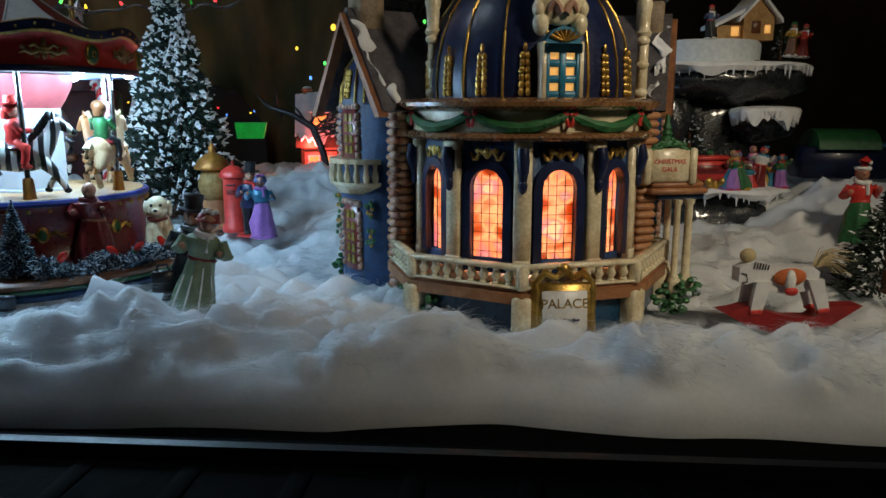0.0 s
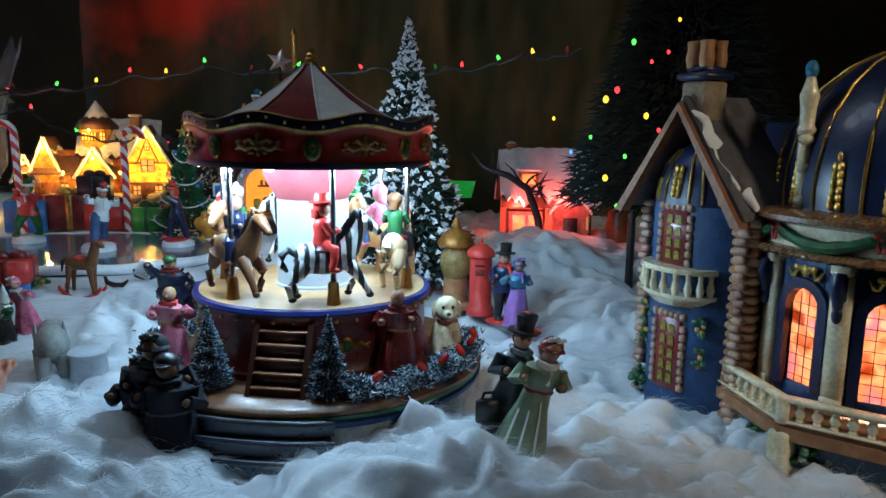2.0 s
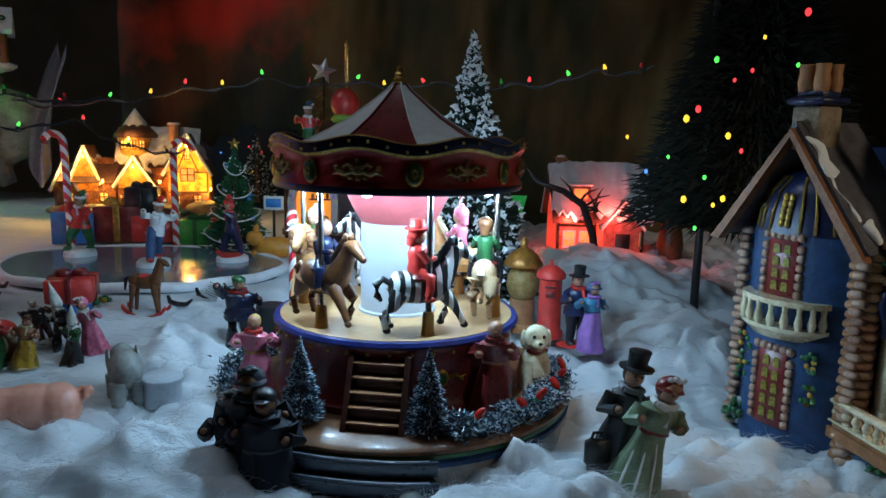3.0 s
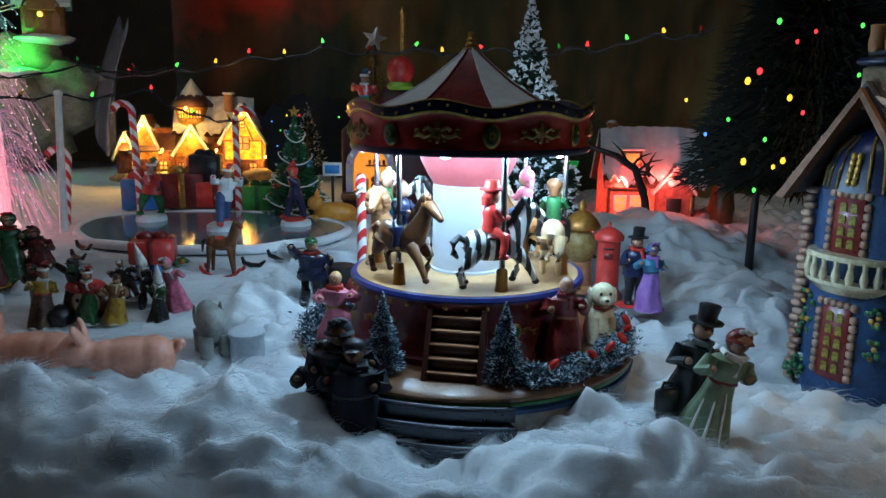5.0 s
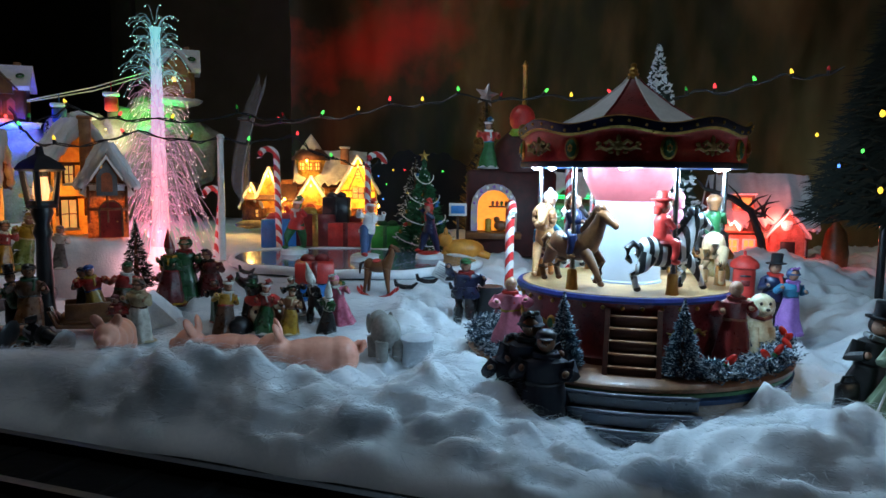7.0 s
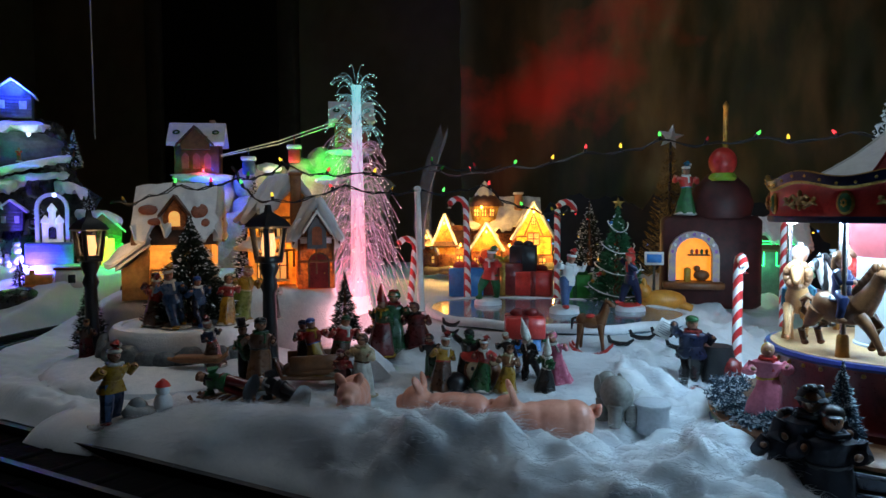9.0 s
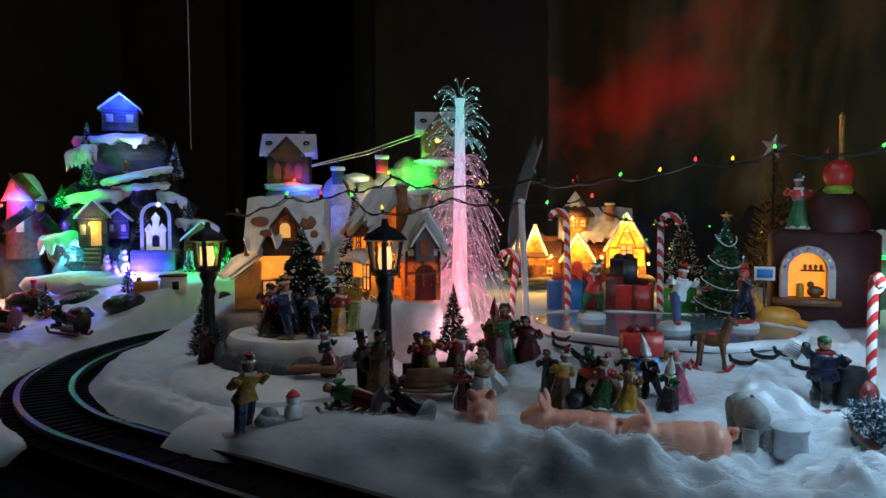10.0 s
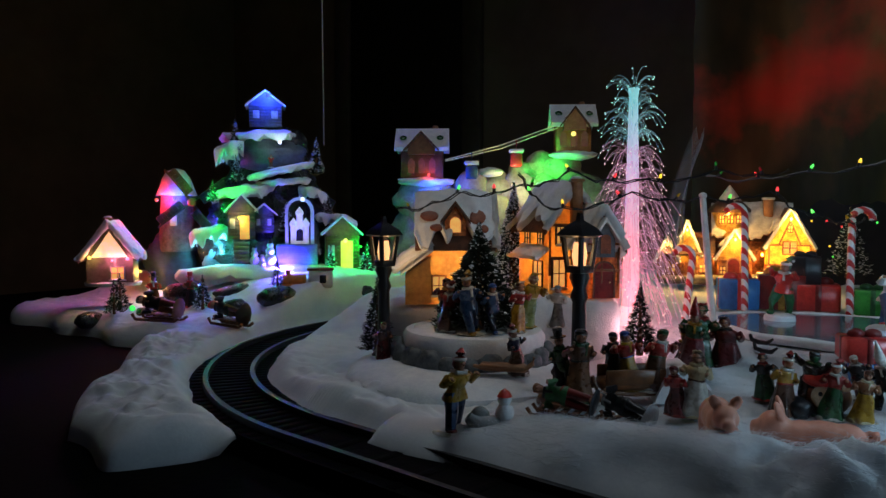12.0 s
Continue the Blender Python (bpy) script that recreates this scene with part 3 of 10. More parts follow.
# dormer on the dome
g = Geo()
dx, dy = around(10, 5.25)
RM = Matrix.Translation((dx, dy, 0)) @ Matrix.Rotation(radians(10), 4, "Z") @ Matrix.Diagonal((0.76, 1, 1, 1))
g.M = RM
g.box((-1.15, 0.2, 13.7), (0.32, 1.4, 2.5), 0, 0.05)
g.box((1.15, 0.2, 13.7), (0.32, 1.4, 2.5), 0, 0.05)
g.box((-0.92, -0.35, 13.7), (0.2, 0.25, 2.4), 1, 0.03)
g.box((0.92, -0.35, 13.7), (0.2, 0.25, 2.4), 1, 0.03)
g.box((0, -0.35, 13.7), (0.42, 0.28, 2.4), 1, 0.04)
for zz in (12.62, 13.3, 14.0, 14.75):
    g.box((0, -0.33, zz), (2.0, 0.24, 0.34), 1, 0.04)
for xx in (-0.46, 0.46):
    g.box((xx * 1.9, -0.33, 13.7), (0.2, 0.2, 2.3), 1, 0.01)
g.prism(arch(2.3, 14.85, 15.6, 10), -0.55, 0.9, 1, "y")
for t in (-1.1, -0.7, -0.35, 0, 0.35, 0.7, 1.1):
    g.tube([(0.1 * math.sin(t), -0.6, 14.95), (0.95 * math.sin(t), -0.6, 14.95 + 0.5 * math.cos(t))], [0.07, 0.1], 6, 2)
dorm = part("dormer", g, [CREAM, TEAL, GOLD], palace, "cream dormer with blue shutters")
g = Geo()
g.M = RM
g.box((0, -0.28, 13.7), (1.9, 0.06, 2.3), 0, 0.01)
part("dormer_window", g, PANE, dorm, "small lit panes")
g = Geo()
g.M = RM
g.ell((0, 0.15, 16.95), (1.6, 0.5, 1.3), 0, 28, 16)
for sgn in (-1, 1):
    g.ell((sgn * 1.2, 0.1, 15.75), (0.5, 0.4, 0.55), 0, 12, 8)
    g.ell((sgn * 1.35, 0.1, 16.4), (0.4, 0.35, 0.4), 0, 10, 8)
    g.ell((sgn * 0.55, 0.1, 18.15), (0.3, 0.3, 0.3), 0, 10, 8)
    g.tube([(sgn * (0.15 + 0.75 * t), -0.32 + 0.1 * t, 16.15 + 0.5 * math.sin(3.0 * t)) for t in (0, 0.25, 0.5, 0.75, 1.0)], [0.24, 0.22, 0.2, 0.18, 0.1], 8, 1)
    g.tube([(sgn * (0.1 + 0.5 * math.sin(t)), -0.36, 16.75 + 0.22 * math.cos(t)) for t in (0.2, 0.9, 1.6, 2.3, 3.0)], [0.1, 0.12, 0.12, 0.1, 0.07], 7, 0)
    g.ell((sgn * 0.78, -0.30, 17.35), (0.1, 0.08, 0.1), 3, 7, 5)
g.ell((0, -0.3, 17.5), (0.5, 0.25, 0.34), 2, 14, 8)
g.box((0, -0.1, 18.15), (0.55, 0.5, 0.6), 4, 0.12)
part("dormer_crest", g, [CREAM, PALEBRICK, TEAL, BLACK, GOLD], dorm, "carved cream crest")
# pinnacles beside the dome
for sx, yy in ((-4.9, -1.4), (5.9, -0.6)):
    g = Geo()
    g.box((sx, yy, 14.0), (0.5, 0.55, 3.4), 0, 0.12)
    g.lathe([(0.34, 15.6), (0.42, 15.8), (0.3, 16.0), (0.34, 16.8), (0.42, 17.2), (0.28, 17.6), (0.18, 18.0)], 10, 0, (sx, yy))
    g.ell((sx, yy, 18.3), (0.28, 0.28, 0.4), 1, 8, 6)
    for z in (12.8, 14.2, 15.4):
        g.ell((sx - 0.05, yy - 0.25, z), (0.34, 0.18, 0.24), 0, 8, 6)
    part("pinnacle", g, [CREAM, TEAL], palace, "cream scrolled pinnacle")


def house_wing(rz_at, mirror, name):
    """The gabled wing with the bay: front along x from 0 to 6.5, facing -y, later turned."""
    s = -1 if mirror else 1
    fx, fy, ang = rz_at
    base = Matrix.Translation((fx - PX, fy - PY, 0)) @ Matrix.Rotation(radians(ang), 4, "Z") @ Matrix.Diagonal((s, 1, 1, 1))
    g = Geo()
    g.M = base
    g.box((3.2, 3.4, 7.0), (6.4, 5.6, 10.8), 0, 0.08)
    wing = part(name, g, BLUE, palace, "blue rendered wing")
    g = Geo()
    g.M = base
    g.prism([(0.5, 0.62), (1.6, -0.35), (4.6, -0.35), (5.7, 0.62)], 1.6, 12.2, 0)
    part("bay", g, BLUE, wing, "blue bay front")
    # courses of small quoin bricks at both corners
    qb = None
    for xx in (0.08, 6.3):
        for i in range(26):
            q = base @ Vector((xx + (0.14 if i % 2 else 0.0), 0.5, 2.0 + 0.4 * i))
            if qb is None:
                gq = Geo()
                gq.box((0, 0, 0), (0.62, 0.5, 0.34), 0, 0.09)
                qb = part("brick", gq, PALEBRICK, wing, "", (q.x, q.y, q.z), ang)
            else:
                again(qb, (q.x, q.y, q.z), ang)
    # window and glazed door in the bay: brick surround, dark red leaf, small yellow panes
    for z0, z1, rows_ in ((9.2, 12.0, 4), (3.0, 6.7, 5)):
        g = Geo()
        g.M = base
        g.box((3.1, -0.40, (z0 + z1) / 2), (1.56, 0.2, z1 - z0), 0, 0.05)
        wf = part("window", g, MAROON, wing, "dark red glazed door leaf")
        hh = (z1 - z0 - 0.5) / rows_
        pn = None
        for j in range(rows_):
            for xx in (2.82, 3.38):
                q = base @ Vector((xx, -0.53, z0 + 0.3 + hh * (j + 0.5)))
                if pn is None:
                    gp = Geo()
                    gp.prism([(-0.17, -hh * 0.36), (0.17, -hh * 0.36), (0.17, hh * 0.22), (0.1, hh * 0.36), (-0.1, hh * 0.36), (-0.17, hh * 0.22)], -0.03, 0.05, 0, "y")
                    pn = part("pane", gp, YGLASS, wf, "yellow pane", (q.x, q.y, q.z), ang)
                else:
                    again(pn, (q.x, q.y, q.z), ang)
        sb = None
        for p_ in [(xx, z0 + 0.3 + 0.42 * i) for xx in (2.16, 4.04) for i in range(int((z1 - z0) / 0.42))] + [(2.2 + 0.36 * i, z1 + 0.12) for i in range(6)]:
            q = base @ Vector((p_[0], -0.42, p_[1]))
            if sb is None:
                gq = Geo()
                gq.box((0, 0, 0), (0.34, 0.34, 0.38), 0, 0.08)
                sb = part("brick", gq, PALEBRICK, wing, "", (q.x, q.y, q.z), ang)
            else:
                again(sb, (q.x, q.y, q.z), ang)
    g = Geo()
    g.M = base
    for xx, zz in ((1.3, 5.3), (5.0, 5.0), (1.4, 6.6), (4.9, 6.5)):
        for i in range(9):
            g.ell((xx + rng.uniform(-.35, .35), -0.3 + rng.uniform(-.1, .1), zz + rng.uniform(-.5, .5)), (0.16, 0.1, 0.14), i % 3 != 0, 6, 4)
    tagged(part("ivy_leaf", g, [YELLOW, GREEN], wing, "painted ivy"), kind="stuff")
    g = Geo()
    g.M = base
    n_ = 9
    for zz, r0, r1, h in ((7.4, 1.6, 2.2, 0.5), (7.85, 2.2, 2.3, 0.2), (9.05, 2.25, 2.25, 0.25)):
        g.rings([[(3.1 + r * math.cos(math.pi * (1 + i / n_)), 0.2 + 0.72 * r * math.sin(math.pi * (1 + i / n_)), z) for i in range(n_ + 1)] for r, z in ((r0, zz), (r1, zz + h))], 0, True)
    for i in range(10):
        t = math.pi * (1 + (i + 0.5) / 10)
        g.lathe([(0.12, 8.0), (0.2, 8.35), (0.11, 8.8), (0.15, 9.1)], 8, 0, (3.1 + 2.1 * math.cos(t), 0.2 + 0.72 * 2.1 * math.sin(t)))
    part("small_balcony", g, CREAM, wing, "small cream balcony")
    # gable roof with orange bargeboards, half dome over the bay
    g = Geo()
    g.M = base
    g.prism([(0.3, 12.2), (6.1, 12.2), (3.2, 16.4)], 1.3, 3.4, 0, "y")
    part("gable", g, NAVY, wing, "dark gable wall")
    for sgn in (-1, 1):
        for d0, nm, mt_, th in ((0, "bargeboard", BARGE, 0.16), (0.30, "roof_slope", SLATE, 0.25)):
            g = Geo()
            g.M = base
            a_, b_ = (3.2 + sgn * 4.1, 11.6 + d0), (3.2, 17.0 + d0)
            g.prism([a_, b_, (b_[0], b_[1] - th - 0.25), (a_[0] - sgn * 0.5, a_[1] - th * 0.4)], -0.9 if d0 == 0 else -0.6, -0.35 if d0 == 0 else 3.6, 0, "y")
            part(nm, g, mt_, wing, "orange bargeboard" if d0 == 0 else "dark slate slope")
    for px_, py_, pz_, rx_, ry_ in ((5.0, -0.2, 14.9, 2.2, 0.28), (6.7, 0.2, 12.8, 0.6, 0.4), (1.2, 0.0, 14.75, 1.5, 0.25)):
        g = Geo()
        g.M = base @ Matrix.Translation((px_, py_, pz_)) @ Matrix.Rotation(radians(53 if px_ > 3.2 else -53), 4, "Y")
        n0 = len(g.v)
        g.ell((0, 0, 0), (rx_, ry_, 0.12), 0, 22, 8)
        for i in range(n0, len(g.v)):
            v = Vector(g.v[i])
            g.v[i] = tuple(v + Vector((0.6 * noise.noise(v * 1.3), 0.6 * noise.noise(v * 1.3 + Vector((5, 0, 0))), 0.12 * noise.noise(v * 1.8))))
        part("roof_snow", g, SNOW, wing, "patch of snow on the roof")
    g = Geo()
    g.M = base @ Matrix.Translation((3.1, 0.9, 12.2))
    g.rings([[(r * 2.3 * math.cos(math.pi * (1 + i / 12)), r * 1.45 * math.sin(math.pi * (1 + i / 12)), z) for i in range(13)] for r, z in ((1.05, 0), (1.0, 0.35), (0.95, 1.0), (0.8, 1.9), (0.5, 2.6), (0.1, 3.0))], 0, True)
    for i in (2, 3.5, 4.7, 7.3, 8.5, 10):
        t = math.pi * (1 + i / 12)
        g.tube([(r * 2.35 * math.cos(t), r * 1.5 * math.sin(t), z) for r, z in ((1.0, 0.1), (0.95, 1.0), (0.8, 1.9), (0.5, 2.6))], 0.07, 6, 1)
    for i in range(5):
        for sgn in (-1, 1):
            g.ell((sgn * 0.16, -1.5 + 0.05 * i, 0.5 + 0.3 * i), (0.15, 0.1, 0.2), 1, 6, 5)
    part("half_dome", g, [NAVY, GOLD], wing, "small blue half dome with gold ribs")
    g = Geo()
    g.M = base
    g.box((3.3, 0.6, 17.0), (1.5, 1.5, 2.0), 0, 0.12)
    g.box((3.3, 0.6, 18.2), (1.9, 1.9, 0.35), 1, 0.1)
    g.box((3.3, 0.6, 18.5), (1.3, 1.3, 0.4), 1, 0.1)
    for xx in (2.9, 3.7):
        for yy in (0.2, 1.0):
            g.lathe([(0.3, 18.6), (0.36, 19.0), (0.3, 19.4), (0.34, 19.8)], 8, 2, (xx, yy))
    part("chimney", g, [STACK, NAVY, BRICK], wing, "stone chimney with orange pots")


house_wing((-6.5, 43.2, -56), False, "tower")
house_wing((13.5, 46.2, 72), True, "east_wing")
# body that joins the wings to the drum
g = Geo()
g.box((0.2, 4.2, 7.2), (8.6, 7, 11), 0, 0.1)
g.box((0.5, 4.6, 14.4), (9, 6, 3.6), 0, 0.1)
for i in range(4):
    g.box((-3.0, 1.5, 13.0 + 0.75 * i), (0.5, 0.5, 0.4), 1, 0.05)
part("middle_block", g, [NAVY, BRICK], palace, "dark blue rear block")
# brick return beside the drum
gq = Geo()
gq.box((0, 0, 0), (1.3, 0.8, 0.4), 0, 0.12)
bq = part("brick", gq, BRICK, palace, "", (-6.7, -0.7, 2.6), -30)
for i in range(1, 22):
    again(bq, (-6.7 + 0.05 * (i % 2), -0.7, 2.6 + 0.43 * i), -30)
for i in range(22):
    again(bq, (6.15 + 0.05 * (i % 2), -1.0, 2.6 + 0.43 * i), 25)
# porch with the plaque
g = Geo()
g.box((7.9, 0.3, 7.45), (2.6, 3.0, 0.3), 0, 0.06, 0.2)
porch = part("porch", g, BLUE, palace, "blue porch beam")
for xx, yy, r_ in ((7.9, -1.5, 0.18), (8.6, -1.2, 0.22), (8.3, 1.4, 0.2)):
    g = Geo()
    g.lathe([(r_ * 1.5, 2.2), (r_ * 1.5, 3.2), (r_, 3.35), (r_ * 0.92, 7.0), (r_ * 1.3, 7.15), (r_ * 1.35, 7.32)], 14, 0, (xx, yy))
    g.box((xx, yy, 2.6), (r_ * 3.4, r_ * 3.4, 1.1), 0, 0.08)
    part("column", g, CREAM, porch, "cream porch column")
g = Geo()
g.box((7.6, 0.2, 7.75), (3.3, 3.6, 0.34), 0, 0.12, 0.2)
g.box((7.6, 0.2, 8.08), (3.0, 3.3, 0.34), 0, 0.12, 0.2)
part("roof_slab", g, TAN, porch, "orange roof slab")
g = Geo()
g.box((7.35, -1.45, 9.1), (2.2, 0.4, 1.75), 0, 0.12, 0.2)
for sgn in (-1, 1):
    g.box((7.35 + sgn * 1.25, -1.45 + sgn * 0.25, 9.05), (0.42, 0.55, 1.9), 0, 0.1, 0.2)
part("plaque", g, CREAM, porch, "cream plaque with shouldered sides")
g = Geo()
for i in range(40):
    t = i / 39
    g.ell((6.2 + 2.3 * t + rng.uniform(-.1, .1), -1.72 + 0.46 * t, 9.75 + 0.55 * math.sin(math.pi * t) + rng.uniform(-.14, .14)), (0.17, 0.14, 0.14), 0, 6, 4)
for i in range(5):
    g.lathe([(0.5 - 0.09 * i, 10.1 + 0.3 * i), (0.1, 10.5 + 0.3 * i)], 9, 0, (7.2, -1.2))
part("wreath", g, GREEN, porch, "dark green wreath and small fir")


def words(txt, size, parent, m, mtl, label=""):
    cu = bpy.data.curves.new("lettering", "FONT")
    cu.body, cu.size, cu.align_x, cu.align_y, cu.extrude = txt, size * K, "CENTER", "CENTER", 0.02 * K
    tmp = new("lettering", cu)
    bpy.context.view_layer.update()
    me = bpy.data.meshes.new_from_object(tmp.evaluated_get(bpy.context.evaluated_depsgraph_get()))
    bpy.data.objects.remove(tmp)
    me.materials.clear()
    me.materials.append(mtl)
    o = new("lettering", me)
    o.parent = parent
    o.matrix_basis = m
    return tagged(o, label)


words("CHRISTMAS", 0.34, porch, pose(7.31 * K, -1.67 * K, 9.3 * K, 90, 0, 11.5), RED, "red painted words")
words("GALA", 0.34, porch, pose(7.31 * K, -1.67 * K, 8.9 * K, 90, 0, 11.5), RED, "red painted word")
# the standing name board
g = Geo()
bx, by = around(8, 7.7)
SM = Matrix.Translation((bx, by, 1.6)) @ Matrix.Rotation(radians(6), 4, "Z") @ Matrix.Rotation(radians(-6), 4, "X")
g.M = SM
g.box((0, 0, 1.3), (2.6, 0.35, 2.8), 0, 0.15)
g.box((0, -0.16, 1.25), (2.1, 0.14, 2.2), 1, 0.08)
for sgn in (-1, 1):
    g.lathe([(0.22, 0), (0.24, 0.3), (0.18, 1.2), (0.24, 2.4), (0.15, 2.8)], 8, 0, (sgn * 1.3, 0))
    g.tube([(sgn * 1.3, -0.05, 2.7), (sgn * 0.9, -0.1, 3.15), (sgn * 0.4, -0.1, 2.95), (0, -0.1, 3.3)], [0.14, 0.2, 0.17, 0.2], 7)
g.ell((0, -0.1, 3.3), (0.3, 0.18, 0.3), 0, 8, 6)
sign = part("name_board", g, [GOLD, WHITE], palace, "white name board in a gold frame")
words("PALACE", 0.62, sign, Matrix.Translation((bx * K, by * K, 1.6 * K)) @ Matrix.Rotation(radians(6), 4, "Z") @ Matrix.Rotation(radians(-6), 4, "X") @ pose(0, -0.24 * K, 1.75 * K, 90, 0, 0), GOLD, "worn gold word")
g = Geo()
g.M = SM
for i in range(7):
    g.ell((-0.6 + 0.2 * i, -0.25, 1.0), (0.11, 0.04, 0.06 + 0.04 * (i % 2)), 0, 6, 4)
part("flourish", g, NAVY, sign, "dark blue flourish")
# green shrubs at its foot
for x, y, r in ((-5.9, -2.9, 0.8), (-4.7, -4.6, 0.9), (7.0, -4.4, 1.0), (-9.9, 3.4, 1.1), (8.6, -1.8, 0.8)):
    g = Geo()
    for i in range(40):
        v = Vector((rng.gauss(0, 1), rng.gauss(0, 1), rng.gauss(0, 1))).normalized() * r * rng.uniform(0.6, 1)
        g.ell((x + v.x, y + v.y, 2.7 + v.z * 0.8), (0.2, 0.2, 0.16), 1 if rng.random() < 0.1 else 0, 6, 4)
    part("shrub", g, [GREEN, FROST], palace, "painted green shrub")
lamp("palace_bulb", (PX, PY - 0.5, 7.0), 0.34, (1.0, 0.66, 0.42), 0.5)
lamp("palace_attic_bulb", (PX + 0.5, PY - 2.8, 14.0), 0.03, (1.0, 0.5, 0.2), 0.3)
lamp("palace_wing_bulb", (-2.2, 43.0, 7.0), 0.02, (1.0, 0.6, 0.25), 0.3)
# ---- fill lamp added out of view, on a stand right of the table ----
fl = thing("reading_lamp", (37.2, -2, -74), 0, "unseen fill lamp with black shade, added to light the palace front", "lamp")
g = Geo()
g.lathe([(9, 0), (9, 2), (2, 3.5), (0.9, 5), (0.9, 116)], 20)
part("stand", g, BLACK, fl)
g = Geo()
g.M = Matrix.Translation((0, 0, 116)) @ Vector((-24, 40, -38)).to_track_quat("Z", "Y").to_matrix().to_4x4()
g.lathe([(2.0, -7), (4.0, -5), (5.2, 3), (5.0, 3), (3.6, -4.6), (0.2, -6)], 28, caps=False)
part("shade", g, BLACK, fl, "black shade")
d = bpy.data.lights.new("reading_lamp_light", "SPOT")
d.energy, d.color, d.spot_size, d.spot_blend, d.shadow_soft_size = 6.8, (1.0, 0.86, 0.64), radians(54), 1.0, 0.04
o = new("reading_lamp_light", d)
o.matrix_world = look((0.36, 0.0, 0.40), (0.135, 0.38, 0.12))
# two opal pendants added out of view as fill over the table
OPAL = surf("opal_glass", (0.8, 0.82, 0.85), rough=0.4, scale=30, emit=0.03)
for px_, py_, pz_, size_, watts_, col_ in ((-74, 44, 80, 0.26, 0.80, (0.82, 0.92, 1.0)), (-27, 33, 52, 0.16, 0.20, (0.66, 0.84, 1.0))):
    pl = thing("pendant_lamp", (px_, py_, pz_), 0, "unseen opal pendant added as fill over the table", "lamp", "pendant lamps")
    g = Geo()
    r_ = size_ * 50
    g.lathe([(2, 8), (r_ * 0.85, 5), (r_, 1), (r_ * 0.93, 0.4), (1, 1)], 32)
    part("shade", g, OPAL, pl)
    g = Geo()
    g.tube([(0, 0, 7), (0, 0, 174 - pz_)], 0.3, 8)
    part("cord", g, BLACK, pl)
    d = bpy.data.lights.new("pendant_lamp_light", "AREA")
    d.shape, d.size, d.energy, d.color = "DISK", size_ * 0.92, watts_, col_
    o = new("pendant_lamp_light", d)
    o.location = (px_ * K, py_ * K, pz_ * K - 0.002)
# fill light added above the pendants to lift the dark walls and ceiling
lamp("pendant_lamp_uplight", (-80, 50, 112), 0.36, (1.0, 0.92, 0.62), 6)


# ---- shapes used again and again ----
FIGSEED = [0]


def figure(h, skirt=True, hat="cap", arms=(0.5, 0.5), lean=0.0, wide=1.0, step=0.0, base=True):
    """A painted resin figurine: the plain form with hand-modelled unevenness."""
    g = figure_form(h, skirt, hat, arms, lean, wide * 1.18, step, base)
    FIGSEED[0] += 1
    o = Vector((FIGSEED[0] * 3.7, 0, 0))
    bend = 0.28 * ((FIGSEED[0] * 0.618) % 1.0) - 0.02
    for i, p in enumerate(g.v):
        v = Vector(p)
        q = v * (3.4 / h) + o
        k = 0.06 * h if v.z < 0.72 * h else 0.016 * h
        p = (p[0], p[1] - bend * max(0.0, v.z / h - 0.3) ** 1.5 * h, p[2])
        g.v[i] = (p[0] + k * noise.noise(q), p[1] + k * noise.noise(q + Vector((0, 9, 0))), p[2] + 0.3 * k * noise.noise(q * 2 + Vector((0, 0, 7))))
    return g


